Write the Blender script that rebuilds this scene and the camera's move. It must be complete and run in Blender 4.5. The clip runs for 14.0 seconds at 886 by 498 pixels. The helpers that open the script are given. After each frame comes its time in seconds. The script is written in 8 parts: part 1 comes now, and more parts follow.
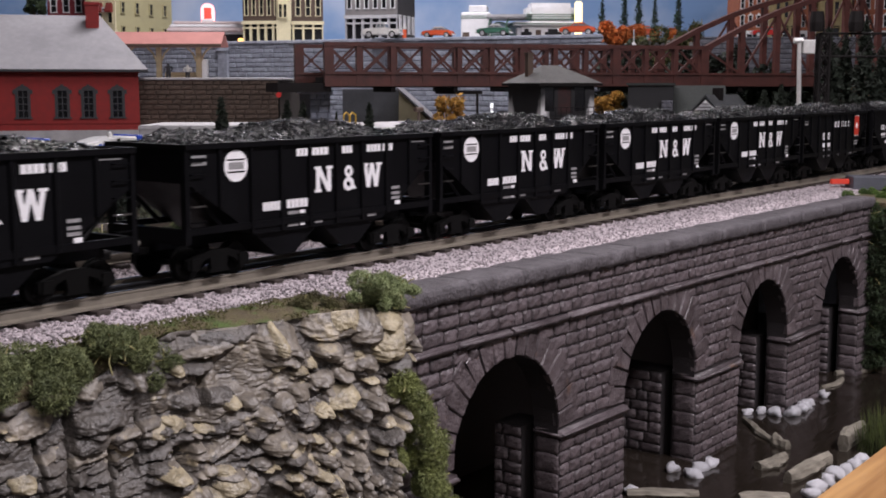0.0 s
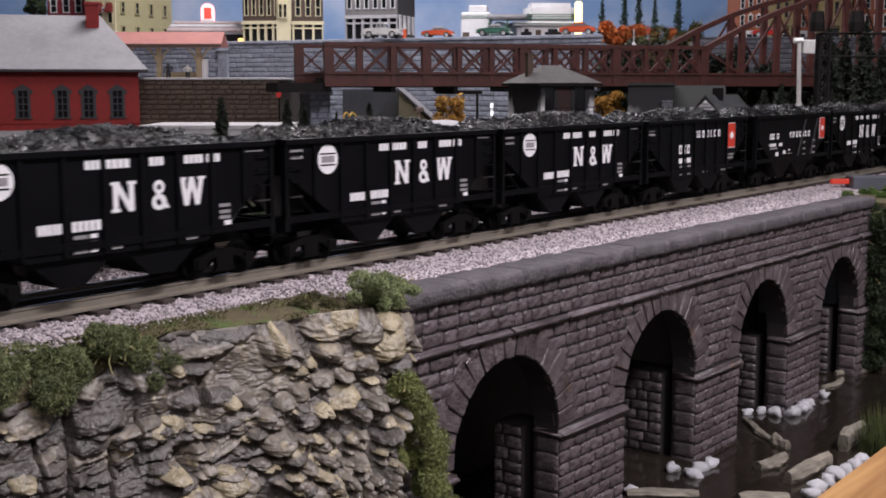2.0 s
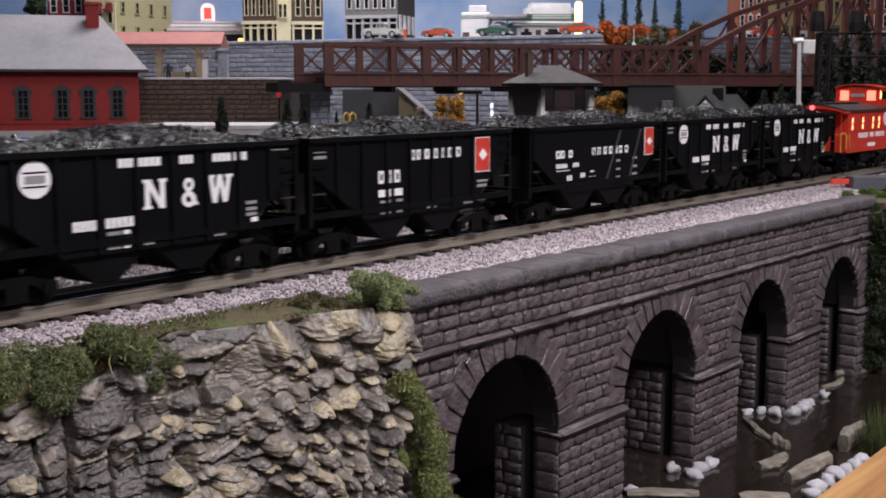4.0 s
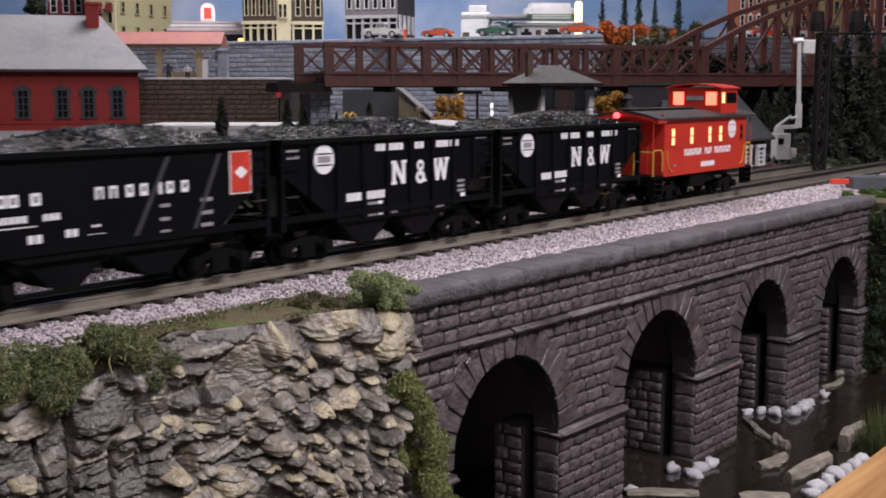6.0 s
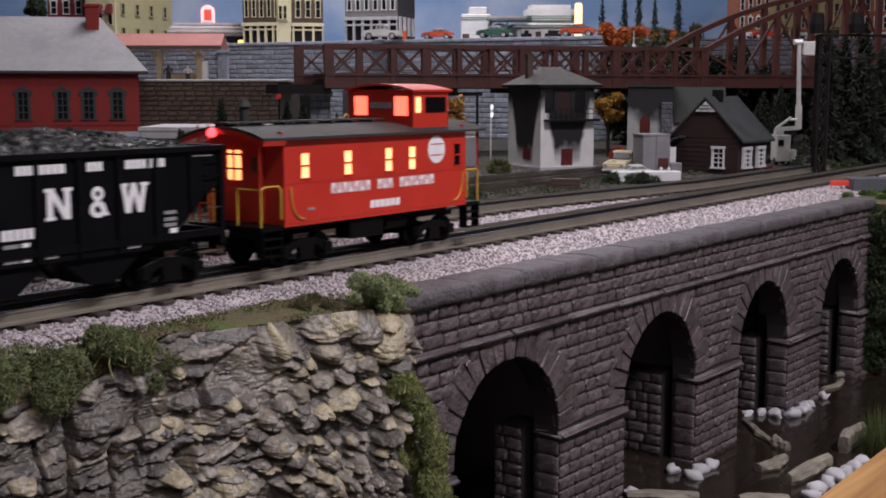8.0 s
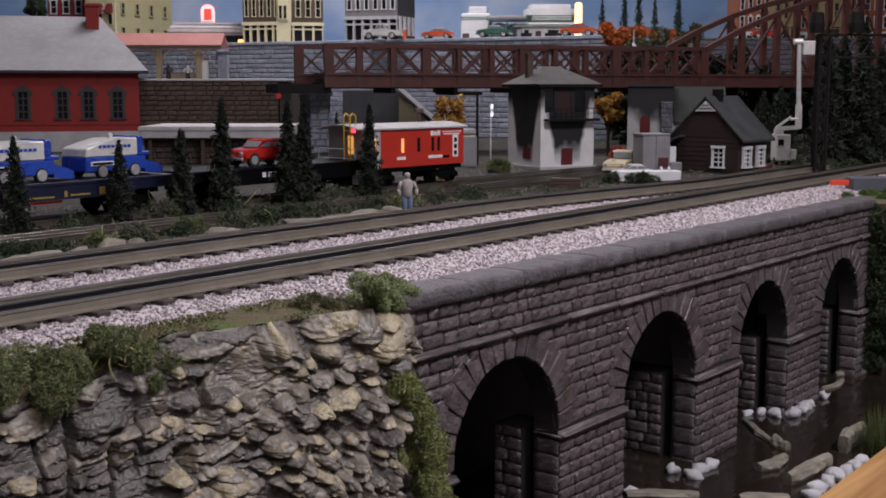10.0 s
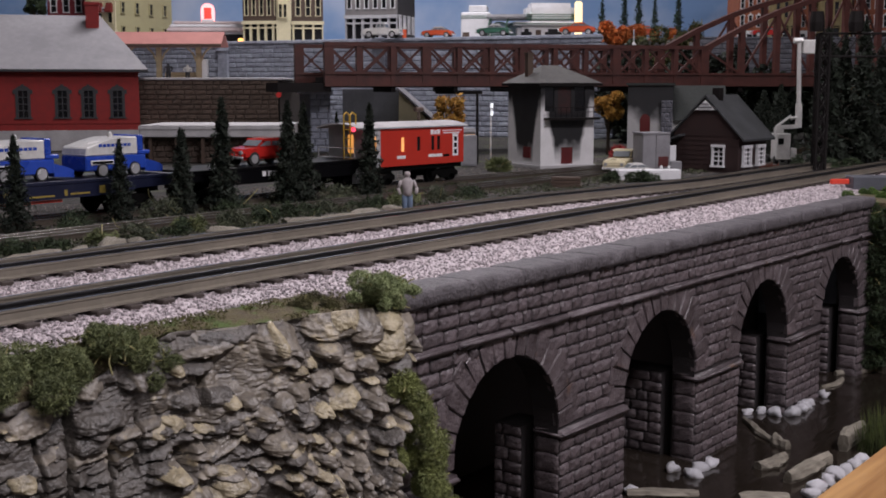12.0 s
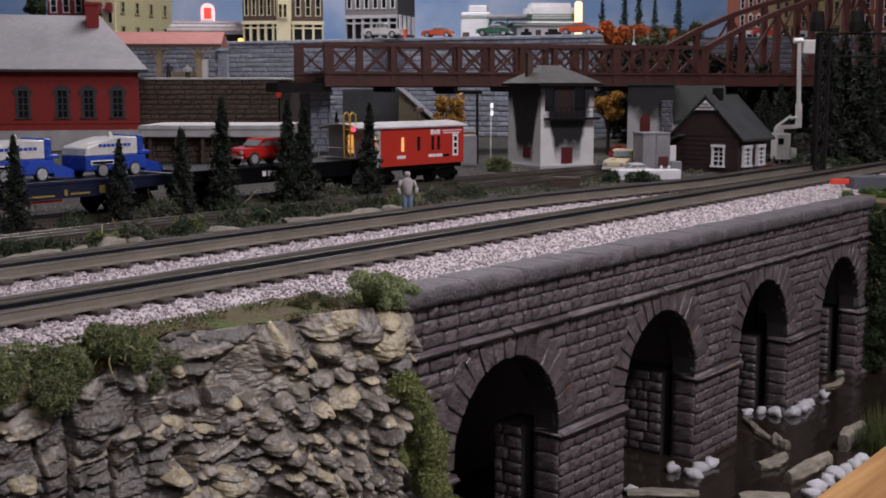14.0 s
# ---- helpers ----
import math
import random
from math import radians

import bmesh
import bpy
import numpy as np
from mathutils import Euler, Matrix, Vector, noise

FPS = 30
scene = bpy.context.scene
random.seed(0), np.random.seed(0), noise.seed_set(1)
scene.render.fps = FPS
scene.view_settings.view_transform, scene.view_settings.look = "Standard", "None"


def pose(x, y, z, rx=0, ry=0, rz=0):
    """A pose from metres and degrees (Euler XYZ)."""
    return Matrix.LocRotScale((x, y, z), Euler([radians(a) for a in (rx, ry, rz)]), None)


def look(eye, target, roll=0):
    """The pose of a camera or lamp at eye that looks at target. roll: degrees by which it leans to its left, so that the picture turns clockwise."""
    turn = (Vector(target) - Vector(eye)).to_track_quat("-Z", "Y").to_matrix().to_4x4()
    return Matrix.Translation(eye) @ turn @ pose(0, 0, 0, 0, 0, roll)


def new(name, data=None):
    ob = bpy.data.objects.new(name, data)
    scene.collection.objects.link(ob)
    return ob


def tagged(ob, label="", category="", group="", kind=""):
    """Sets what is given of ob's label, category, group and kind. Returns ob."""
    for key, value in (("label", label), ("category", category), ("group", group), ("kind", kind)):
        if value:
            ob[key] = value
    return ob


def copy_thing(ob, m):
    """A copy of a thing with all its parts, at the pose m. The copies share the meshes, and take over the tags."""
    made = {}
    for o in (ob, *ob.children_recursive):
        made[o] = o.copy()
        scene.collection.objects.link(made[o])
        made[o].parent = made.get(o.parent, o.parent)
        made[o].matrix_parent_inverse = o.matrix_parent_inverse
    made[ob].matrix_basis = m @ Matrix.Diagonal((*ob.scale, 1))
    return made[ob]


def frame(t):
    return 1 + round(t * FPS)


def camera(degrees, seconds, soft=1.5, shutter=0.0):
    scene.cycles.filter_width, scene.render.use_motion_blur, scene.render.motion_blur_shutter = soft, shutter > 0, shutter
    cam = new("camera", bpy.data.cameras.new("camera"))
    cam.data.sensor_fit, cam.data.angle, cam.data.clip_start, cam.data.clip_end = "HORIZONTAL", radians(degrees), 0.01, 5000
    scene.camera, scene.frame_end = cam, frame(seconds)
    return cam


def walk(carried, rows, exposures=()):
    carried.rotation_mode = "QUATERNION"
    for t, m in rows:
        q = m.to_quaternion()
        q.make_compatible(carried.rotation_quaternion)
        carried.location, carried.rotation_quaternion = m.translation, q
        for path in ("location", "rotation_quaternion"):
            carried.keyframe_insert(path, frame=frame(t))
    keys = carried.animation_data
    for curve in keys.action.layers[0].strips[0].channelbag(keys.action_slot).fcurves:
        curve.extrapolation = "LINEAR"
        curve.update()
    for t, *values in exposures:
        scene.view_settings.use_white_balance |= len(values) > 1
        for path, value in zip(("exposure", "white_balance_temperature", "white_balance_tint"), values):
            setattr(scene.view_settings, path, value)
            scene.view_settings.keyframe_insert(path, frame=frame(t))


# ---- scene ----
# ---- camera ----
EYE = (-0.466, -0.523, 0.105)
AIM = (0.327, 0.072, -0.0275)
cam = camera(40.0, 14.0, soft=1.8, shutter=0.35)


def aim_tilt(deg):
    """The camera's pose, tipped upwards by some hundredths of a degree as the bench shakes."""
    return look(EYE, AIM) @ pose(0, 0, 0, deg, 0, 0)


walk(cam, [(0.0, aim_tilt(0)), (6.6, aim_tilt(0)), (7.0, aim_tilt(0.045)), (7.5, aim_tilt(0.065)), (8.1, aim_tilt(0.075)),
           (10.3, aim_tilt(0.04)), (10.9, aim_tilt(0)), (14.0, aim_tilt(0))],
     exposures=[(0.0, 0.40), (6.0, 0.38), (6.8, 0.25), (7.5, 0.10), (8.2, 0.03), (10.3, 0.0), (14.0, 0.0)])

# ---- world, ceiling lights ----
world = bpy.data.worlds.new("room")
scene.world = world
world.use_nodes = True
world.node_tree.nodes["Background"].inputs[0].default_value = (0.9, 0.93, 1.0, 1)
world.node_tree.nodes["Background"].inputs[1].default_value = 0.03


def ceiling_lamp(x, y, z, w, d, power, color=(1.0, 0.925, 0.97)):
    lamp = bpy.data.lights.new("ceiling_lamp", "AREA")
    lamp.shape, lamp.size, lamp.size_y, lamp.energy, lamp.color = "RECTANGLE", w, d, power, color
    ob = new("ceiling_lamp", lamp)
    ob.matrix_world = pose(x, y, z)
    return ob


ceiling_lamp(0.20, -1.15, 1.33, 1.0, 0.15, 33.0, (1.0, 0.925, 0.985))
ceiling_lamp(0.64, 0.35, 1.33, 1.2, 0.15, 8.5)
ceiling_lamp(1.60, 1.34, 1.33, 0.9, 0.3, 22.0, (1.0, 0.94, 0.98))
ceiling_lamp(-1.2, -1.2, 1.33, 0.9, 0.15, 7.0)


# ---- materials ----
def mat(name, col, rough=0.6, metal=0.0, col2=None, scale=40.0, bump=0.0, bscale=None, glow=None, gloss=0.5, detail=6.0, vary=0.0, spots=None, stretch=None):
    """A procedural surface: two-scale noise between col and col2, fine relief, change from piece to piece (vary)."""
    m = bpy.data.materials.new(name)
    m.use_nodes = True
    nt = m.node_tree
    b = nt.nodes["Principled BSDF"]
    b.inputs["Roughness"].default_value, b.inputs["Metallic"].default_value = rough, metal
    b.inputs["Specular IOR Level"].default_value = gloss
    b.inputs["Base Color"].default_value = (*col, 1)
    co = nt.nodes.new("ShaderNodeTexCoord")
    src = co.outputs["Object"]
    if stretch:
        mp = nt.nodes.new("ShaderNodeMapping")
        mp.inputs["Scale"].default_value = stretch
        nt.links.new(src, mp.inputs[0])
        src = mp.outputs[0]

    def nz(sc, det):
        n = nt.nodes.new("ShaderNodeTexNoise")
        n.inputs["Scale"].default_value, n.inputs["Detail"].default_value = sc, det
        nt.links.new(src, n.inputs["Vector"])
        return n.outputs["Fac"]

    if col2 is None:
        col2 = tuple(c * 0.72 for c in col)
    a, c = nz(scale, detail), nz(scale * 7.3, 3.0)
    add = nt.nodes.new("ShaderNodeMath")
    add.operation = "MULTIPLY_ADD"
    nt.links.new(c, add.inputs[0])
    add.inputs[1].default_value = 0.45
    nt.links.new(a, add.inputs[2])
    ramp = nt.nodes.new("ShaderNodeValToRGB")
    ramp.color_ramp.elements[0].position, ramp.color_ramp.elements[1].position = 0.5, 0.95
    ramp.color_ramp.elements[0].color, ramp.color_ramp.elements[1].color = (*col2, 1), (*col, 1)
    nt.links.new(add.outputs[0], ramp.inputs[0])
    out = ramp.outputs[0]
    if spots:
        sc, th, scol = spots
        s = nz(sc, 4.0)
        r2 = nt.nodes.new("ShaderNodeValToRGB")
        r2.color_ramp.elements[0].position, r2.color_ramp.elements[1].position = th, th + 0.08
        mx = nt.nodes.new("ShaderNodeMixRGB")
        nt.links.new(s, r2.inputs[0])
        nt.links.new(r2.outputs[0], mx.inputs[0])
        nt.links.new(out, mx.inputs[1])
        mx.inputs[2].default_value = (*scol, 1)
        out = mx.outputs[0]
    if vary:
        oi, geo = nt.nodes.new("ShaderNodeObjectInfo"), nt.nodes.new("ShaderNodeNewGeometry")
        s = nt.nodes.new("ShaderNodeMath")
        s.operation = "ADD"
        nt.links.new(oi.outputs["Random"], s.inputs[0])
        nt.links.new(geo.outputs["Random Per Island"], s.inputs[1])
        w = nt.nodes.new("ShaderNodeMath")
        w.operation = "WRAP"
        w.inputs[1].default_value, w.inputs[2].default_value = 1.0, 0.0
        nt.links.new(s.outputs[0], w.inputs[0])
        mr = nt.nodes.new("ShaderNodeMapRange")
        mr.inputs[3].default_value, mr.inputs[4].default_value = 1.0 - vary, 1.0 + vary
        nt.links.new(w.outputs[0], mr.inputs[0])
        hsv = nt.nodes.new("ShaderNodeHueSaturation")
        nt.links.new(mr.outputs[0], hsv.inputs["Value"])
        nt.links.new(out, hsv.inputs["Color"])
        out = hsv.outputs[0]
    nt.links.new(out, b.inputs["Base Color"])
    rr = nt.nodes.new("ShaderNodeMapRange")
    rr.inputs[3].default_value, rr.inputs[4].default_value = max(0.0, rough - 0.12), min(1.0, rough + 0.12)
    nt.links.new(a, rr.inputs[0])
    nt.links.new(rr.outputs[0], b.inputs["Roughness"])
    if bump:
        bn = nt.nodes.new("ShaderNodeBump")
        bn.inputs["Strength"].default_value, bn.inputs["Distance"].default_value = 1.0, bump
        nt.links.new(nz(bscale or scale * 3, 8.0), bn.inputs["Height"])
        nt.links.new(bn.outputs[0], b.inputs["Normal"])
    if glow:
        b.inputs["Emission Color"].default_value, b.inputs["Emission Strength"].default_value = (*glow[:3], 1), glow[3]
    return m


M_STONE = mat("weathered_stone", (0.150, 0.126, 0.134), 0.38, col2=(0.055, 0.043, 0.047), scale=110, bump=0.0013, bscale=380, vary=0.25, gloss=0.6, spots=(50, 0.64, (0.14, 0.085, 0.065)))
# stone joints, and the painted darkness behind the arches
M_MORTARSHADE = mat("dark_joint_and_arch_shade", (0.03, 0.025, 0.027), 0.8, scale=120, bump=0.0005, bscale=600)
M_COPING = mat("coping_stone", (0.135, 0.124, 0.134), 0.6, col2=(0.062, 0.055, 0.060), scale=100, bump=0.0016, bscale=420, vary=0.08)
M_BALLAST = mat("ballast", (0.52, 0.468, 0.488), 0.85, col2=(0.25, 0.215, 0.225), scale=600, bump=0.0012, bscale=700, vary=0.62)
M_RAIL = mat("rail_side", (0.25, 0.222, 0.18), 0.55, 0.3, scale=30, bump=0.0001)
M_YARDRAIL = mat("rusty_yard_rail", (0.085, 0.068, 0.052), 0.7, 0.2, scale=60, bump=0.0001)
M_RAILTOP = mat("rail_head", (0.55, 0.53, 0.50), 0.22, 0.95, scale=20)
M_CENTRE = mat("black_centre_rail", (0.018, 0.018, 0.02), 0.4, 0.2, scale=30)
M_TIE = mat("dark_tie", (0.045, 0.033, 0.028), 0.75, scale=200, bump=0.0002, vary=0.2)
M_ROCK = mat("painted_rock", (0.245, 0.213, 0.170), 0.38, col2=(0.075, 0.065, 0.055), scale=70, bump=0.0008, bscale=330, spots=(75, 0.60, (0.36, 0.305, 0.205)))
M_ROCKPALE = mat("ochre_dry_brushed_rock", (0.45, 0.385, 0.25), 0.36, col2=(0.17, 0.145, 0.10), scale=90, bump=0.0010, bscale=420)
# dark wash on stones, and crevice shade as colour in the gaps
M_ROCKGREY = mat("dark_wash_and_crevice_shade_rock", (0.125, 0.111, 0.097), 0.38, col2=(0.038, 0.034, 0.031), scale=70, bump=0.0011, bscale=420)
M_GRASS = mat("ground_turf", (0.125, 0.105, 0.05), 0.95, col2=(0.075, 0.055, 0.032), scale=120, bump=0.002, bscale=500, spots=(60, 0.55, (0.07, 0.11, 0.025)))
M_SOIL = mat("yard_soil", (0.040, 0.036, 0.032), 0.95, col2=(0.012, 0.011, 0.010), scale=60, bump=0.002, bscale=400, spots=(30, 0.58, (0.06, 0.08, 0.03)))
M_BLACK = mat("black_car_paint", (0.0035, 0.0035, 0.0045), 0.5, gloss=0.10, scale=60, bump=0.00008, bscale=400)
M_BLACKMET = mat("black_metal", (0.0035, 0.0034, 0.0034), 0.6, 0.0, scale=100, gloss=0.1)
M_STEEL = mat("wheel_steel", (0.25, 0.24, 0.23), 0.35, 0.9, scale=60)
M_WHITE = mat("white_marking", (0.86, 0.85, 0.87), 0.5, col2=(0.78, 0.77, 0.79), scale=200)
M_GREYMARK = mat("grey_marking", (0.34, 0.33, 0.34), 0.5, scale=600, col2=(0.2, 0.2, 0.2))
M_COAL = mat("coal", (0.0085, 0.0085, 0.010), 0.27, col2=(0.003, 0.003, 0.0035), scale=300, bump=0.0008, bscale=500, vary=0.4)
M_RED = mat("caboose_red", (0.55, 0.035, 0.02), 0.42, col2=(0.48, 0.03, 0.018), scale=50)
M_YELLOW = mat("yellow_rail", (0.65, 0.42, 0.05), 0.45, scale=90)

# ---- geometry helpers ----
def box(bm, x0, x1, y0, y1, z0, z1):
    v = [bm.verts.new(p) for p in ((x0, y0, z0), (x1, y0, z0), (x1, y1, z0), (x0, y1, z0), (x0, y0, z1), (x1, y0, z1), (x1, y1, z1), (x0, y1, z1))]
    for f in ((0, 3, 2, 1), (4, 5, 6, 7), (0, 1, 5, 4), (1, 2, 6, 5), (2, 3, 7, 6), (3, 0, 4, 7)):
        bm.faces.new([v[i] for i in f])
    return v


def bevel(bm, w, seg=1):
    bmesh.ops.bevel(bm, geom=bm.edges[:], offset=w, segments=seg, affect="EDGES", clamp_overlap=True)


def solid(x0, x1, y0, y1, z0, z1, w=0.0, seg=1):
    bm = bmesh.new()
    box(bm, x0, x1, y0, y1, z0, z1)
    if w:
        bevel(bm, w, seg)
    return bm


def prism(bm, pts, a, b, axis="y"):
    """Extrudes a closed outline: (u, v) pairs, from a to b along the axis."""
    def P(u, v, w):
        return {"y": (u, w, v), "x": (w, u, v), "z": (u, v, w)}[axis]
    lo = [bm.verts.new(P(u, v, a)) for u, v in pts]
    hi = [bm.verts.new(P(u, v, b)) for u, v in pts]
    n = len(pts)
    bm.faces.new(lo)
    bm.faces.new(hi[::-1])
    for i in range(n):
        bm.faces.new((lo[i], hi[i], hi[(i + 1) % n], lo[(i + 1) % n]))
    return bm


def rod(bm, p, q, r, n=8, r2=None):
    p, q = Vector(p), Vector(q)
    m = (q - p).to_track_quat("Z", "Y").to_matrix()
    r2 = r if r2 is None else r2
    lo = [bm.verts.new(p + m @ Vector((math.cos(i * math.tau / n) * r, math.sin(i * math.tau / n) * r, 0))) for i in range(n)]
    hi = [bm.verts.new(q + m @ Vector((math.cos(i * math.tau / n) * r2, math.sin(i * math.tau / n) * r2, 0))) for i in range(n)]
    bm.faces.new(lo[::-1])
    bm.faces.new(hi)
    for i in range(n):
        bm.faces.new((lo[i], lo[(i + 1) % n], hi[(i + 1) % n], hi[i]))
    return bm


def pipe(bm, pts, r, n=6):
    for a, b in zip(pts, pts[1:]):
        rod(bm, a, b, r, n)
    return bm


def lathe(bm, prof, n=16, centre=(0, 0, 0)):
    """Turns (radius, height) pairs about the z axis."""
    rings = []
    for r, z in prof:
        rings.append([bm.verts.new((centre[0] + r * math.cos(i * math.tau / n), centre[1] + r * math.sin(i * math.tau / n), centre[2] + z)) for i in range(n)])
    for a, b in zip(rings, rings[1:]):
        for i in range(n):
            bm.faces.new((a[i], a[(i + 1) % n], b[(i + 1) % n], b[i]))
    bm.faces.new(rings[0][::-1])
    bm.faces.new(rings[-1])
    return bm


def mesh_of(bm, name, material, smooth=False):
    bmesh.ops.recalc_face_normals(bm, faces=bm.faces[:])
    me = bpy.data.meshes.new(name)
    bm.to_mesh(me)
    bm.free()
    me.materials.append(material)
    if smooth:
        for p in me.polygons:
            p.use_smooth = True
    return me


def part(name, bm, material, parent=None, label="", smooth=False):
    ob = new(name, mesh_of(bm, name, material, smooth))
    if parent is not None:
        ob.parent = parent
    return tagged(ob, label)


def piece(name, me, parent, m):
    """One more object on a shared mesh."""
    ob = new(name, me)
    ob.parent = parent
    ob.matrix_basis = m
    return ob


def thing(name, label, category, at=None, group="", kind=""):
    ob = new(name)
    ob.empty_display_size = 0.02
    if at is not None:
        ob.matrix_basis = at
    return tagged(ob, label, category, group, kind)


def cloud(name, verts, faces, material, parent=None, smooth=False):
    me = bpy.data.meshes.new(name)
    me.from_pydata(verts, [], faces)
    me.materials.append(material)
    if smooth:
        me.polygons.foreach_set("use_smooth", [True] * len(me.polygons))
    ob = new(name, me)
    if parent is not None:
        ob.parent = parent
    return ob


def chips(places, sizes, squash=1.0, seed=1):
    """Many small rough six-cornered stones: their corners and faces."""
    rs = np.random.RandomState(seed)
    n = len(places)
    base = np.array([(1, 0, 0), (-1, 0, 0), (0, 1, 0), (0, -1, 0), (0, 0, 1), (0, 0, -1)], float)
    fc = np.array([(0, 2, 4), (2, 1, 4), (1, 3, 4), (3, 0, 4), (2, 0, 5), (1, 2, 5), (3, 1, 5), (0, 3, 5)])
    a = rs.uniform(0, math.tau, n)
    t = rs.uniform(-0.7, 0.7, n)
    v = base[None] * rs.uniform(0.6, 1.3, (n, 6, 1)) * np.asarray(sizes)[:, None, None]
    v[:, :, 2] *= squash
    x, y, z = v[:, :, 0].copy(), v[:, :, 1].copy(), v[:, :, 2].copy()
    y, z = y * np.cos(t)[:, None] - z * np.sin(t)[:, None], y * np.sin(t)[:, None] + z * np.cos(t)[:, None]
    v[:, :, 0], v[:, :, 1], v[:, :, 2] = x * np.cos(a)[:, None] - y * np.sin(a)[:, None], x * np.sin(a)[:, None] + y * np.cos(a)[:, None], z
    v += np.asarray(places)[:, None, :]
    f = (fc[None] + 6 * np.arange(n)[:, None, None]).reshape(-1, 3)
    return v.reshape(-1, 3).tolist(), f.tolist()


# ---- room ----
def room():
    plain = mat("room_wall_paint", (0.35, 0.36, 0.38), 0.9, scale=3)
    ceil = mat("ceiling_paint", (0.55, 0.55, 0.55), 0.9, scale=3)
    carpet = mat("room_carpet", (0.09, 0.085, 0.09), 0.95, scale=200, bump=0.002)
    for nm, b in (("wall_south", (-3.9, 5.2, -2.1, -2.0, -1.0, 1.45)), ("wall_west", (-4.0, -3.9, -2.1, 4.1, -1.0, 1.45)), ("wall_east", (5.2, 5.3, -2.1, 4.1, -1.0, 1.45)), ("wall_north", (-3.9, 5.2, 4.0, 4.1, -1.0, 1.45))):
        tagged(part(nm, solid(*b), plain), "plain painted room wall", "wall", kind="structure")
    tagged(part("ceiling", solid(-4.0, 5.3, -2.1, 4.1, 1.45, 1.5), ceil), "plain pale ceiling of the layout room", "ceiling", kind="structure")
    tagged(part("floor", solid(-4.0, 5.3, -2.1, 4.1, -1.1, -1.0), carpet), "dark carpeted room floor", "floor", kind="structure")


room()

# ---- ground, ballast, tracks ----
def y_two(x):
    """The second track's middle line: it closes up on the first, then swings away."""
    t = min(1.0, max(0.0, (x - 0.42) / 0.45))
    t = t * t * (3 - 2 * t)
    far = max(0.0, x - 1.05)
    return 0.120 - 0.043 * t + 0.03 * far * far


def ground():
    tagged(part("ground", solid(-3.6, 5.1, -0.046, 3.95, -0.05, -0.012), M_SOIL), "grey-brown scenic yard ground with turf", "ground", kind="structure")
    bm = bmesh.new()
    xs = [-3.5 + 0.05 * i for i in range(130)]
    prof = lambda x: [(-0.089 if x > 0.03 else -0.056, -0.0125), (-0.036, -0.0095), (y_two(x) + 0.03, -0.0095), (y_two(x) + 0.045, -0.0125)]
    rows = [[bm.verts.new((x, y, z)) for y, z in prof(x)] for x in xs]
    for a, b in zip(rows, rows[1:]):
        for i in range(3):
            bm.faces.new((a[i], b[i], b[i + 1], a[i + 1]))
    bed = tagged(part("ballast_bed", bm, M_BALLAST), "pinkish grey ballast bed under two tracks", "ballast", kind="structure")
    rs = np.random.RandomState(4)
    n = 64000
    x = -0.25 + 1.75 * rs.rand(n) ** 1.6
    top = np.array([y_two(v) for v in x]) + 0.034
    low = np.where(x > 0.03, -0.087, -0.058)
    y = low + (top - low) * rs.rand(n)
    z = np.where(y < -0.036, -0.0122 + (y - low) / (-0.036 - low) * 0.0027, -0.0095) + rs.uniform(-0.0002, 0.0007, n)
    v, f = chips(np.stack([x, y, z], 1), rs.uniform(0.0006, 0.0013, n), 0.8, 5)
    tagged(cloud("ballast_stones", v, f, M_BALLAST, bed), kind="stuff")


ground()

TIE_MESH = mesh_of(solid(-0.0042, 0.0042, -0.0255, 0.0255, -0.0115, -0.0068, 0.0006), "tie", M_TIE)


def track(label, y_of, x0, x1, ties_to, z=0.0, centre=True):
    tr = thing("railroad_track", label, "track")
    step = 0.05
    n = int((x1 - x0) / step)
    xs = [x0 + step * i for i in range(n + 1)]
    prof = [(-0.0032, -0.0068), (0.0032, -0.0068), (0.0032, -0.0058), (0.0007, -0.0050), (0.0007, -0.0018), (0.0013, -0.0013), (0.0013, -0.0004), (0.0009, 0.0), (-0.0009, 0.0), (-0.0013, -0.0004), (-0.0013, -0.0013), (-0.0007, -0.0018), (-0.0007, -0.0050), (-0.0032, -0.0058)]
    for off in (-0.0166, 0.0, 0.0166):
        bm = bmesh.new()
        rings = [[bm.verts.new((x, y_of(x) + off + u, z + w)) for u, w in prof] for x in xs]
        for a, b in zip(rings, rings[1:]):
            for i in range(len(prof)):
                f = bm.faces.new((a[i], b[i], b[(i + 1) % len(prof)], a[(i + 1) % len(prof)]))
                f.material_index = 1 if i in (6, 7, 8) else 0
        me = mesh_of(bm, "rail", M_CENTRE if off == 0 and centre else M_RAIL if centre else M_YARDRAIL)
        me.materials.append(M_CENTRE if off == 0 and centre else M_RAILTOP)
        ob = new("rail", me)
        ob.parent = tr
    x = x0 + 0.0072
    while x < ties_to:
        slope = (y_of(x + 0.01) - y_of(x - 0.01)) / 0.02
        piece("tie", TIE_MESH, tr, pose(x, y_of(x) + random.uniform(-0.0006, 0.0006), z, 0, 0, math.degrees(math.atan(slope)) + random.uniform(-1.2, 1.2)))
        x += 0.0208
    return tr


track("near three-rail track with polished rails and black centre rail", lambda x: 0.0, -3.3592, 4.6, 1.6)
track("second three-rail track beside the near one", y_two, -0.3592, 4.6, 1.5)


track("weathered yard track in grey soil", lambda x: 0.275, -0.3592, 1.9, 1.2, -0.006, False)
track("back yard track under parked cars", lambda x: 0.375 - 0.10 * max(0.0, x - 0.55), -0.1592, 1.4, 1.3, -0.006, False)

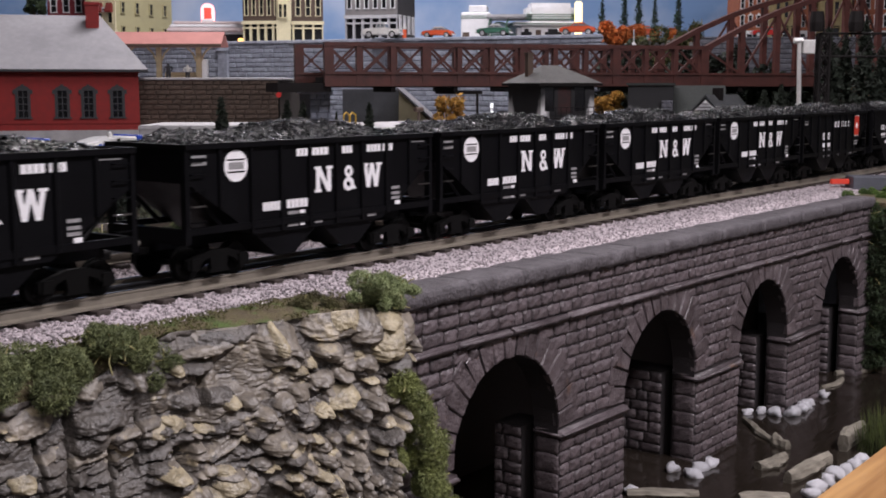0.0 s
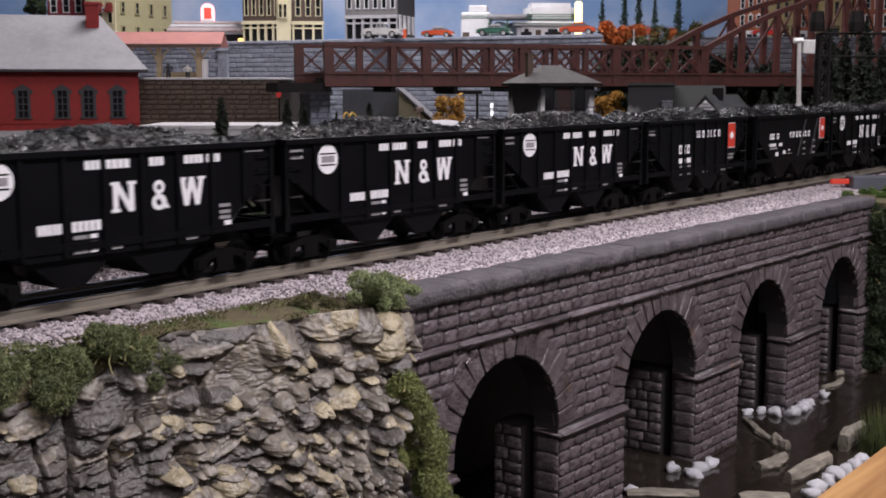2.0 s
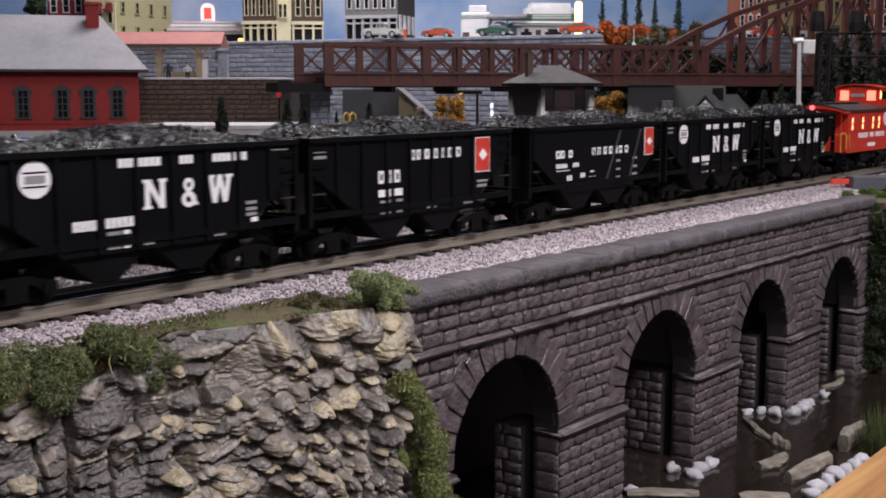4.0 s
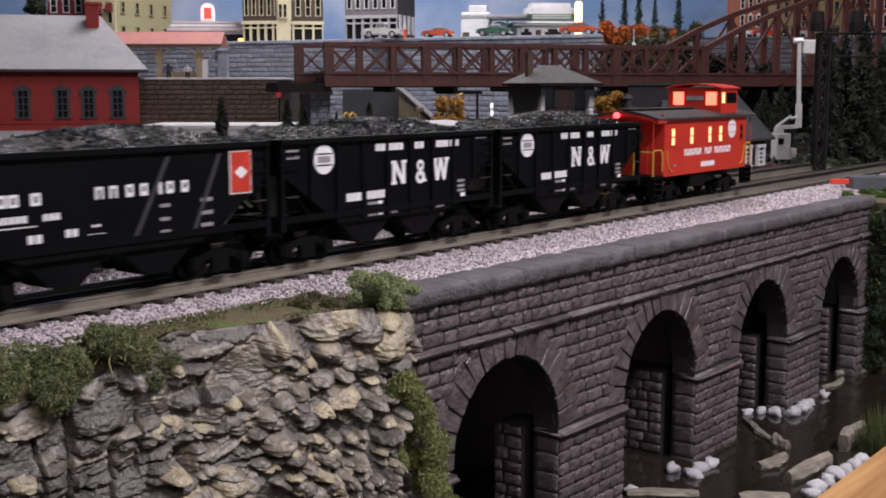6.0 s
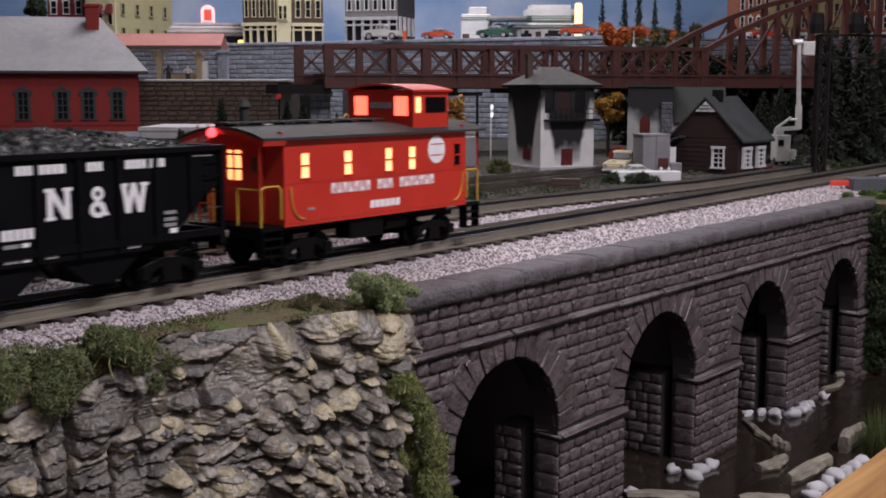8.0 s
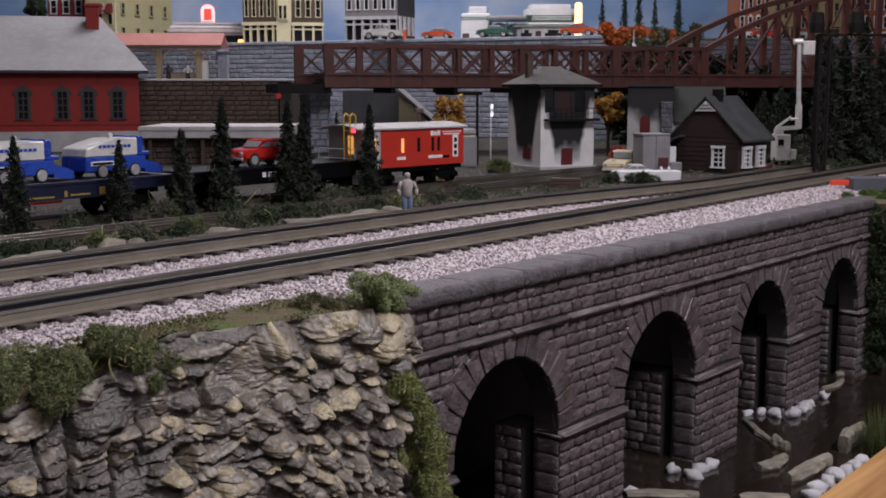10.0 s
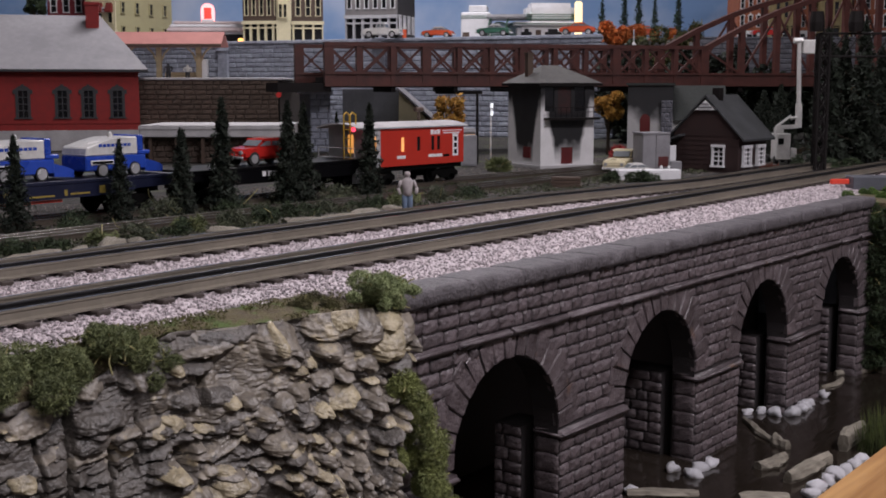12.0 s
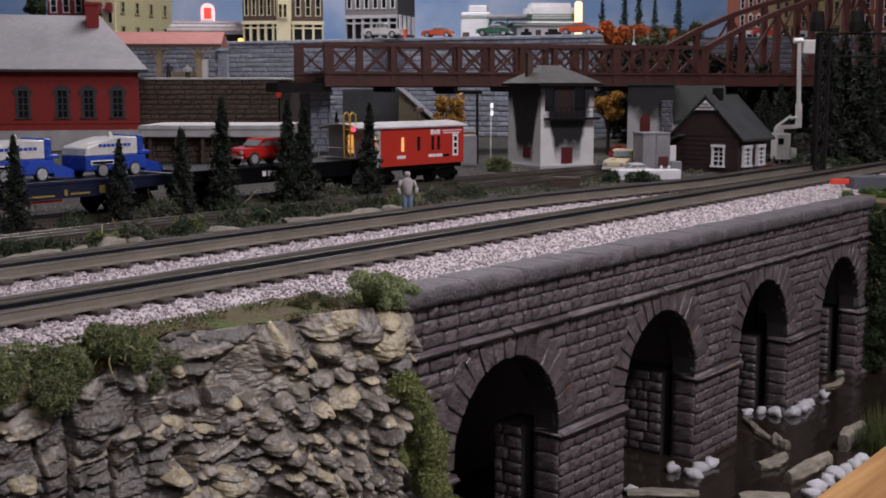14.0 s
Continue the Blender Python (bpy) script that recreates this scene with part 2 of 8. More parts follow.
# ---- stone viaduct ----
WALL = Matrix.Translation((0.042, -0.111, 0)) @ pose(0, 0, 0, 0, 0, -1.3)
ARCHES = [(0.1055, 0.0570), (0.3042, 0.0558), (0.4907, 0.0515), (0.6720, 0.0505)]
Z_WATER, Z_SPRING, ARCH_H = -0.190, -0.1185, 0.0580


def arch_low(s):
    for c, r in ARCHES:
        if abs(s - c) < r:
            return Z_SPRING + ARCH_H * math.sqrt(max(0.0, 1 - ((s - c) / r) ** 2))
    return Z_WATER - 0.02


def rough_block(seed, w, h, depth=0.0017):
    """A quarry-faced stone of true size, its face (towards -y) swollen and uneven, its edges worn."""
    rs = random.Random(seed)
    nx, nz = max(5, int(w / 0.0024)), 5
    bm = bmesh.new()
    grid = []
    for j in range(nz + 1):
        row = []
        for i in range(nx + 1):
            u, v = i / nx - 0.5, j / nz - 0.5
            rim = i in (0, nx) or j in (0, nz)
            corner = i in (0, nx) and j in (0, nz)
            d = -depth * (0.30 + rs.uniform(-0.1, 0.2) if rim else 0.85 + rs.uniform(-0.35, 0.45))
            k = 0.94 if corner else 1.0
            u, v = u * w * k + rs.uniform(-0.0005, 0.0005), v * h * k + rs.uniform(-0.0005, 0.0005)
            row.append(bm.verts.new((u, d, v)))
        grid.append(row)
    for j in range(nz):
        for i in range(nx):
            bm.faces.new((grid[j][i], grid[j][i + 1], grid[j + 1][i + 1], grid[j + 1][i]))
    rim = grid[0] + [r[-1] for r in grid[1:]] + grid[-1][-2::-1] + [r[0] for r in grid[-2:0:-1]]
    back = [bm.verts.new((v.co.x, 0.003, v.co.z)) for v in rim]
    for i in range(len(rim)):
        k = (i + 1) % len(rim)
        bm.faces.new((rim[k], rim[i], back[i], back[k]))
    return mesh_of(bm, "stone", M_STONE, True)


BLOCKS = {}


def block(w, h):
    """A stone mesh of about that size, shared among alike stones."""
    key = (round(w / 0.002), round(h / 0.002), random.randrange(4))
    if key not in BLOCKS:
        BLOCKS[key] = rough_block(len(BLOCKS), key[0] * 0.002, key[1] * 0.002)
    return BLOCKS[key], w / max(0.002, key[0] * 0.002), h / max(0.002, key[1] * 0.002)


def stone(parent, s0, s1, z0, z1, y=0.0):
    g = 0.0009
    me, kx, kz = block(s1 - s0 - g, z1 - z0 - g)
    return piece("stone", me, parent, Matrix.Translation(((s0 + s1) / 2, y, (z0 + z1) / 2)) @ Matrix.Rotation(radians(random.uniform(-1.5, 1.5)), 4, "Y") @ Matrix.Diagonal((kx, random.uniform(0.75, 1.25), kz, 1)))


def viaduct():
    v = thing("stone_viaduct", "dark weathered stone railway viaduct with four round arches", "bridge", WALL)
    x_end = 0.755
    bm = bmesh.new()
    xs = sorted({round(0.004 + 0.0125 * i, 4) for i in range(61)} | {round(c + r * k, 5) for c, r in ARCHES for k in (-0.9999, -0.98, -0.9, -0.75, -0.5, -0.25, 0, 0.25, 0.5, 0.75, 0.9, 0.98, 0.9999)} | {round(c + r * k, 5) for c, r in ARCHES for k in (-1.0, 1.0)})
    # front face, soffits and jambs of the wall
    D = 0.019
    for a, b in zip(xs, xs[1:]):
        m = (a + b) / 2
        inside = arch_low(m) > Z_WATER
        la, lb = (arch_low(a), arch_low(b)) if inside else (Z_WATER - 0.02, Z_WATER - 0.02)
        if inside:
            la, lb = max(la, Z_SPRING), max(lb, Z_SPRING)
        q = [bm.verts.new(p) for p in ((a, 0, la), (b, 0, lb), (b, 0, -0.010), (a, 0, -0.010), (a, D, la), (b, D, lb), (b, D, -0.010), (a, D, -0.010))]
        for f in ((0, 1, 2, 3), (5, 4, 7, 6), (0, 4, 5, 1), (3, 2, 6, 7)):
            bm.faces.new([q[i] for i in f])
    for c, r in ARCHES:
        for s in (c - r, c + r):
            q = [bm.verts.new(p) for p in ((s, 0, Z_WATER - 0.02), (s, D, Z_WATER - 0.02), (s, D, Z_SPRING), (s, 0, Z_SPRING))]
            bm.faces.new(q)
    part("wall_core", bm, M_MORTARSHADE, v)
    # deck behind the parapet, and an added dark wall for shade deep in the arches
    part("deck", solid(0.004, x_end, 0.001, 0.05, -0.052, -0.0135), M_MORTARSHADE, v)
    part("inner_wall", solid(-0.02, x_end, 0.12, 0.13, -0.21, -0.05), M_MORTARSHADE, v)
    # coping slabs
    s = 0.0
    while s < x_end - 0.01:
        e = min(x_end, s + random.uniform(0.030, 0.062))
        bm = bmesh.new()
        n = max(4, int((e - s) / 0.005))
        prof = ((0.0245, -0.0175), (0.0245, -0.0085), (0.0225, -0.0070), (0.0120, -0.0066), (0.0000, -0.0068), (-0.0036, -0.0074), (-0.0052, -0.0094), (-0.0050, -0.0150), (-0.0036, -0.0175))
        rings = []
        for k in range(n + 1):
            x = s + (e - s) * k / n - (0.0003 if k == n else 0.0)
            tuck = 0.0004 if k in (0, n) else 0.0
            rings.append([bm.verts.new((x, y + (0.0013 * noise.noise(Vector((x * 150, i, 0.4))) + tuck if 1 < i else 0.0), z + 0.0012 * noise.noise(Vector((x * 130, i * 0.7, 3.1))) - tuck)) for i, (y, z) in enumerate(prof)])
        for a, b in zip(rings, rings[1:]):
            for i in range(len(prof)):
                bm.faces.new((a[i], b[i], b[(i + 1) % len(prof)], a[(i + 1) % len(prof)]))
        bm.faces.new(rings[0])
        bm.faces.new(rings[-1][::-1])
        part("coping", bm, M_COPING, v, smooth=True)
        s = e
    # string course
    s = -0.012
    while s < x_end - 0.01:
        e = min(x_end, s + random.uniform(0.045, 0.07))
        bm = solid(s, e - 0.0003, -0.0045, 0.002, -0.0475, -0.0425, 0.0014, 2)
        for vert in bm.verts:
            vert.co += Vector((0, random.uniform(-0.0004, 0.0004), random.uniform(-0.0004, 0.0004)))
        part("string_course", bm, M_STONE, v, smooth=True)
        s = e
    # parapet courses
    for z0, z1 in ((-0.0425, -0.0340), (-0.0340, -0.0258), (-0.0258, -0.0176)):
        s = -0.012 + random.uniform(-0.01, 0)
        while s < x_end:
            e = min(x_end + 0.002, s + random.choice((0.010, 0.013, 0.016, 0.020)) * random.uniform(0.9, 1.1))
            stone(v, s, e, z0, z1)
            s = e
    # voussoirs
    for c, r in ARCHES:
        n = 17
        R = ARCH_H
        for i in range(n):
            a0, a1 = math.pi * i / n, math.pi * (i + 1) / n
            am = (a0 + a1) / 2
            long = random.uniform(0.0150, 0.0215) + (0.003 if abs(i - n // 2) < 1 else 0.0) + 0.009 * (1 - math.sin(am)) * (0.5 if i in (0, n - 1) else 1)
            bm = bmesh.new()
            g = random.uniform(0.007, 0.014)
            pts = [(c + (r + d) * math.cos(a), Z_SPRING + (R + d) * math.sin(a)) for a, d in ((a0 + g, 0.0), (a1 - g, 0.0), (a1 - g, long), (a0 + g, long))]
            pts = [(u, min(w, -0.0478)) for u, w in pts]
            prism(bm, pts, -0.0011 - random.uniform(0, 0.0008), 0.004)
            bevel(bm, 0.0006)
            for vert in bm.verts:
                vert.co += Vector([random.uniform(-0.0005, 0.0005) for _ in range(3)])
            part("voussoir", bm, M_STONE, v)
    # courses between and below the arches
    z1 = -0.0478
    while z1 > Z_WATER:
        z0 = z1 - random.uniform(0.0078, 0.0092)
        zm = (z0 + z1) / 2
        if abs(zm + 0.1235) < 0.0045:
            z1 = z0
            continue
        gaps = []
        for c, r in ARCHES:
            if zm > Z_SPRING:
                k = (zm - Z_SPRING) / (ARCH_H + 0.0155)
                w = (r + 0.0155) * math.sqrt(max(0.0, 1 - k * k))
                if k >= 1:
                    continue
            else:
                w = r + 0.0004
            gaps.append((c - w, c + w))
        edges = [-0.005] + [g for p in gaps for g in p] + [x_end]
        for a, b in zip(edges[::2], edges[1::2]):
            proud = 0.0 if zm > Z_SPRING - 0.012 else -0.0012
            s = a
            while b - s > 0.003:
                e = s + random.uniform(0.010, 0.023)
                if b - e < 0.007:
                    e = b
                stone(v, s, e, z0, z1, proud)
                s = e
        z1 = z0
    # imposts, pier jambs and the inner piers seen through the arches
    piers = [(-0.01, ARCHES[0][0] - ARCHES[0][1])] + [(ARCHES[i][0] + ARCHES[i][1], ARCHES[i + 1][0] - ARCHES[i + 1][1]) for i in range(3)] + [(ARCHES[3][0] + ARCHES[3][1], x_end)]
    for a, b in piers:
        bm = solid(a - 0.002, b + 0.002, -0.0058, 0.0195, -0.1262, -0.1208, 0.0020, 2)
        for vert in bm.verts:
            vert.co += Vector([random.uniform(-0.0005, 0.0005) for _ in range(3)])
        part("impost", bm, M_STONE, v, smooth=True)
        part("pier_core", solid(a + 0.0008, b - 0.0008, -0.0012, 0.0175, Z_WATER - 0.02, -0.126), M_MORTARSHADE, v)
        z = -0.1265
        while z > Z_WATER - 0.002:
            zz = z - random.uniform(0.010, 0.014)
            for face, side in ((a, 1), (b, -1)):
                me, kx, kz = block(0.0185, z - zz - 0.0007)
                piece("stone", me, v, Matrix.Translation((face, 0.0085, (z + zz) / 2)) @ Matrix.Rotation(radians(90 if side < 0 else -90), 4, "Z") @ Matrix.Diagonal((kx, 0.7, kz, 1)))
            z = zz
    for c, r in ARCHES:
        a, y0, y1, zt = c + r - 0.003, 0.0275, 0.050 if c < 0.2 else 0.088, -0.1225
        part("inner_pier", solid(a + 0.0015, a + 0.030, y0, y1, Z_WATER - 0.02, zt), M_MORTARSHADE, v)
        z = zt
        while z > Z_WATER:
            zz = z - random.uniform(0.0075, 0.0095)
            s = y0
            while y1 - s > 0.004:
                e = min(y1, s + random.uniform(0.010, 0.020))
                me, kx, kz = block(e - s - 0.0009, z - zz - 0.0009)
                piece("stone", me, v, Matrix.Translation((a + 0.0015, (s + e) / 2, (z + zz) / 2)) @ Matrix.Rotation(radians(-90), 4, "Z") @ Matrix.Diagonal((kx, 0.9, kz, 1)))
                s = e
            z = zz
    return v


viaduct()


# ---- river ----
def river():
    m = bpy.data.materials.new("still_water")
    m.use_nodes = True
    nt = m.node_tree
    b = nt.nodes["Principled BSDF"]
    b.inputs["Base Color"].default_value = (0.018, 0.014, 0.011, 1)
    b.inputs["Roughness"].default_value = 0.09
    n = nt.nodes.new("ShaderNodeTexNoise")
    n.inputs["Scale"].default_value = 45
    n.inputs["Detail"].default_value = 3
    bn = nt.nodes.new("ShaderNodeBump")
    bn.inputs["Distance"].default_value = 0.0012
    bn.inputs["Strength"].default_value = 0.5
    nt.links.new(n.outputs["Fac"], bn.inputs["Height"])
    nt.links.new(bn.outputs[0], b.inputs["Normal"])
    tagged(part("water", solid(-0.4, 1.6, -0.42, 0.02, -0.21, Z_WATER), m), "dark brown glossy poured-resin river", "water", kind="structure")


river()


# ---- rock cliff ----
def bank_y(x):
    pts = ((-0.6, -0.066), (-0.20, -0.064), (-0.14, -0.066), (-0.08, -0.071), (-0.04, -0.090), (0.02, -0.104), (0.05, -0.114), (0.075, -0.112))
    for (a, p), (b, q) in zip(pts, pts[1:]):
        if x <= b:
            t = (x - a) / (b - a)
            return p + (q - p) * t
    return pts[-1][1]


def cliff_stones():
    """The stones of the cast rock: (x, z, half width, half height, how far proud, tilt, squareness, tone)."""
    rs = random.Random(77)
    out = []
    # bedded, squared layers on the west part
    z = -0.018
    while z > -0.22:
        h = rs.uniform(0.0014, 0.0034)
        x = -0.43 + rs.uniform(0, 0.02)
        while x < -0.070:
            w = rs.uniform(0.004, 0.016)
            if rs.random() < 0.84:
                out.append((x + w, z + 0.10 * (x + 0.13) + rs.uniform(-0.0012, 0.0012), w * 1.06, h * rs.uniform(0.8, 1.3), rs.uniform(0.0004, 0.0066), rs.uniform(2, 14), 3.2, rs.choice((0, 2, 2, 2))))
            x += 2 * w
        z -= h * 1.75
    # rounded, shingled cobbles on the east part
    for k in range(1150):
        x, z = rs.uniform(-0.098, 0.066), -0.030 - 0.19 * rs.random() ** 0.9
        if x < -0.035 and z > -0.046 - 0.10 * max(0.0, -0.055 - x):
            continue
        a = rs.uniform(0.0022, 0.0054) * (1.5 if rs.random() < 0.18 else 1.0)
        out.append((x, z, a, a * rs.uniform(0.32, 0.60), 0.0006 + a * rs.uniform(0.5, 1.55), rs.uniform(-10, 20), rs.uniform(2.0, 3.2), rs.choice((0, 0, 0, 1, 2))))
    # a few faint slabs on the smooth shoulder
    for k in range(26):
        x = rs.uniform(-0.092, -0.030)
        out.append((x, rs.uniform(-0.046, -0.016), rs.uniform(0.005, 0.011), rs.uniform(0.0025, 0.0055), rs.uniform(0.0006, 0.0019), rs.uniform(-5, 25), 2.4, 0))
    # the large single stones
    out += [(0.0190, -0.0215, 0.0095, 0.0085, 0.0092, 6, 2.6, 0), (-0.031, -0.0235, 0.0125, 0.0085, 0.0072, 8, 2.3, 0), (-0.0345, -0.0215, 0.0042, 0.0062, 0.0125, -12, 2.1, 1), (-0.0245, -0.0265, 0.0040, 0.0055, 0.0100, 10, 2.2, 0),
            (0.0020, -0.0165, 0.0165, 0.0095, 0.0080, 12, 2.3, 0), (0.0065, -0.0150, 0.0105, 0.0060, 0.0108, 10, 2.2, 1), (-0.004, -0.0300, 0.0070, 0.0042, 0.0080, 6, 2.2, 0),
            (0.0330, -0.0310, 0.0100, 0.0085, 0.0110, 4, 3.2, 1), (0.0320, -0.0185, 0.0085, 0.0030, 0.0105, 6, 2.4, 1), (0.0440, -0.0250, 0.0070, 0.0075, 0.0090, 2, 3.0, 0), (0.0200, -0.0390, 0.0090, 0.0036, 0.0085, 4, 2.4, 0),
            (0.0010, -0.0545, 0.0135, 0.0050, 0.0098, 9, 2.3, 1), (-0.0130, -0.0590, 0.0050, 0.0034, 0.0090, 0, 2.1, 1), (-0.0090, -0.0440, 0.0085, 0.0042, 0.0070, 3, 2.3, 0), (-0.0280, -0.0490, 0.0060, 0.0040, 0.0072, 0, 2.1, 0),
            (-0.1420, -0.0310, 0.0062, 0.0048, 0.0078, 4, 2.4, 0), (-0.1290, -0.0300, 0.0085, 0.0066, 0.0070, 8, 2.5, 0), (-0.1060, -0.0320, 0.0045, 0.0042, 0.0075, 0, 2.2, 0), (-0.0860, -0.0290, 0.0042, 0.0034, 0.0080, 12, 2.2, 1),
            (-0.1700, -0.0640, 0.0065, 0.0045, 0.0075, 4, 2.3, 1), (-0.0950, -0.0560, 0.0110, 0.0040, 0.0062, 9, 2.6, 1), (-0.1600, -0.0420, 0.0130, 0.0050, 0.0055, 4, 3.0, 0)]
    return out


def cliff():
    """A cast rock face: bedded layers to the west, shingled cobbles to the east, split by clefts."""
    xs = np.concatenate([np.linspace(-0.42, -0.20, 70, endpoint=False), np.linspace(-0.20, 0.061, 560)])
    vs = np.concatenate([np.linspace(0, 0.54, 330, endpoint=False), np.linspace(0.54, 1.0, 70)])
    nx, nz = len(xs) - 1, len(vs) - 1
    x, v = np.meshgrid(xs, vs)
    top = -0.0140 - 0.019 * np.clip((-0.085 - x) / 0.05, 0, 1)
    z = top - (0.215 + top) * v
    down = top - z
    # the east rim draws in below the ivy
    rim = 0.48 * np.minimum(down, 0.085) * np.clip((x + 0.02) / 0.08, 0, 1)
    flat = [Vector((a, 0.0, b)) for a, b in zip(x.ravel().tolist(), z.ravel().tolist())]
    wob = np.array([noise.noise_vector(p * 130)[:] for p in flat]).reshape(*x.shape, 3)
    fine = np.array([noise.fractal(Vector((p.x * 260, 5.0, p.z * 520)), 1.0, 2.0, 3) for p in flat]).reshape(x.shape)
    big = np.array([noise.fractal(Vector((p.x * 16, 0.3, p.z * 20)), 1.0, 2.0, 3) for p in flat]).reshape(x.shape)
    wx, wz = x + 0.0020 * wob[:, :, 0] + 0.0008 * fine, z + 0.0013 * wob[:, :, 2] + 0.0007 * fine
    lump = np.zeros_like(x)
    # ground between the stones starts dark: wash and crevice shade in one colour
    kinds = np.where((big + 0.3 * fine > -0.05) & (x < -0.03) & (z > -0.05) & (x > -0.1), 0, 2)
    for cx, cz, a, b, h, tilt, e, tone in cliff_stones():
        i0, i1 = np.searchsorted(xs, (cx - 1.5 * a - 0.002, cx + 1.5 * a + 0.002))
        if i1 <= i0:
            continue
        q = np.s_[:, i0:i1]
        ct, st = math.cos(radians(tilt)), math.sin(radians(tilt))
        u = ((wx[q] - cx) * ct + (wz[q] - cz) * st) / a
        w = ((wz[q] - cz) * ct - (wx[q] - cx) * st) / b
        w = np.where(w > 0, w * 0.8, w * 1.1)
        r = (np.abs(u) ** e + np.abs(w) ** e) ** (1 / e)
        hgt = 1.2 * h * np.clip(1 - r ** 3, 0, 1) ** 0.5 * (0.84 - 0.16 * np.clip(w, -1, 1))
        on = (r < 1) & (hgt > lump[q])
        lump[q] = np.where(on, hgt, lump[q])
        kinds[q] = np.where(on, tone, kinds[q])
    cleft = np.zeros_like(x)
    for c0, slope, z0, z1, wide, deep in ((-0.136, 0.24, -0.030, -0.22, 0.0024, 0.0120), (-0.121, 0.20, -0.058, -0.22, 0.0018, 0.0100), (-0.158, 0.10, -0.045, -0.2, 0.0016, 0.007), (-0.205, 0.1, -0.04, -0.2, 0.003, 0.012), (-0.088, 0.12, -0.062, -0.082, 0.0050, 0.0120), (-0.072, 0.25, -0.030, -0.052, 0.0022, 0.0070), (-0.106, 0.20, -0.045, -0.075, 0.0012, 0.005)):
        d = np.abs(x - (c0 + slope * (z - z0)) + 0.0016 * wob[:, :, 1]) / wide
        cleft = np.maximum(cleft, deep * np.clip(1 - d, 0, 1) ** 0.7 * np.clip((z0 - z) / 0.006, 0, 1) * np.clip((z - z1) / 0.006, 0, 1))
    edge = np.clip(down / 0.006, 0, 1)
    rock = lump + 0.0095 * big + 0.0008 * fine - cleft
    bank = np.interp(x, [-0.6, -0.20, -0.14, -0.08, -0.04, 0.02, 0.05, 0.075], [-0.066, -0.064, -0.066, -0.071, -0.090, -0.104, -0.114, -0.112])
    y = bank + 0.004 - 0.26 * down - rock * (0.55 + 0.45 * edge)
    turn = np.clip((x - 0.050) / 0.011, 0, 1)
    y += 0.03 * turn ** 1.6
    # stones along the lip rise a little over the turf; those of the face hang over
    zz = z + 0.25 * lump * (1 - edge) - 0.30 * lump * edge
    verts = np.stack([x - rim, y, zz], 2).reshape(-1, 3).tolist()
    kinds = kinds.ravel().tolist()
    faces = []
    for j in range(nz):
        for i in range(nx):
            a = j * (nx + 1) + i
            faces.append((a, a + nx + 1, a + nx + 2, a + 1))
    # the lip turns down behind, under the turf
    base = len(verts)
    verts += [(p, q + 0.007, r - 0.005) for p, q, r in verts[:nx + 1]]
    kinds += [0] * (nx + 1)
    faces += [(base + i, i, i + 1, base + i + 1) for i in range(nx)]
    c = tagged(cloud("rock_cliff", verts, faces, M_ROCK, smooth=True), "layered grey and ochre painted rock cliff", "cliff", kind="structure")
    c.data.materials.append(M_ROCKPALE)
    c.data.materials.append(M_ROCKGREY)
    c.data.polygons.foreach_set("material_index", [kinds[f[0]] for f in faces])
    # turf ledge between the ballast and the rock
    bm = bmesh.new()
    rows = []
    for i in range(120):
        x = -0.42 + 0.0041 * i
        row = []
        for k in range(9):
            t = k / 8
            ya, yb = -0.050, bank_y(x) + 0.003
            drop = -0.019 * min(1.0, max(0.0, (-0.085 - x) / 0.05))
            row.append(bm.verts.new((x, ya + (yb - ya) * t, -0.0112 + (drop - 0.0026) * t * t + 0.0012 * noise.noise(Vector((x * 90, t * 6, 0))))))
        rows.append(row)
    for a, b in zip(rows, rows[1:]):
        for k in range(8):
            bm.faces.new((a[k], b[k], b[k + 1], a[k + 1]))
    tagged(part("turf_ledge", bm, M_GRASS, smooth=True), "olive turf strip along the cliff top", "grass", kind="structure")


cliff()

# ---- the train ----
PITCH = 0.222


ROLL = ((0, 0.0), (0.5, 0.383), (1, 0.799), (1.5, 1.232), (2, 1.664), (2.5, 2.114), (3, 2.572), (4.25, 3.835), (5.5, 5.207), (6, 5.749), (6.5, 6.289), (7, 6.827), (7.5, 7.366), (8, 7.906),
        (9, 8.995), (10, 10.07), (11, 11.0), (12, 11.65), (13, 11.9), (14, 11.92))


def run(t):
    """How many car lengths the train has rolled at t seconds: smooth through ROLL."""
    n = len(ROLL)
    i = max(k for k in range(n - 1) if ROLL[k][0] <= t)

    def rate(k):
        a, b = max(0, k - 1), min(n - 1, k + 1)
        return (ROLL[b][1] - ROLL[a][1]) / (ROLL[b][0] - ROLL[a][0])
    (t0, d0), (t1, d1) = ROLL[i], ROLL[i + 1]
    h = t1 - t0
    u = (t - t0) / h
    return (d0 * (2 * u ** 3 - 3 * u * u + 1) + rate(i) * h * (u ** 3 - 2 * u * u + u) + d1 * (3 * u * u - 2 * u ** 3) + rate(i + 1) * h * (u ** 3 - u * u))


def panel(parent, name, x0, x1, z0, z1, material, y=-0.0312, label=""):
    """A thin painted mark on the car's side."""
    return part(name, solid(x0, x1, y - 0.0002, y + 0.0001, z0, z1), material, parent, label)


def slab_mark(bm, x0, z0, x1, z1, w, y):
    """A slanting painted bar of width w."""
    prism(bm, [(x0 - w / 2, z0), (x0 + w / 2, z0), (x1 + w / 2, z1), (x1 - w / 2, z1)], y - 0.0002, y + 0.0001)


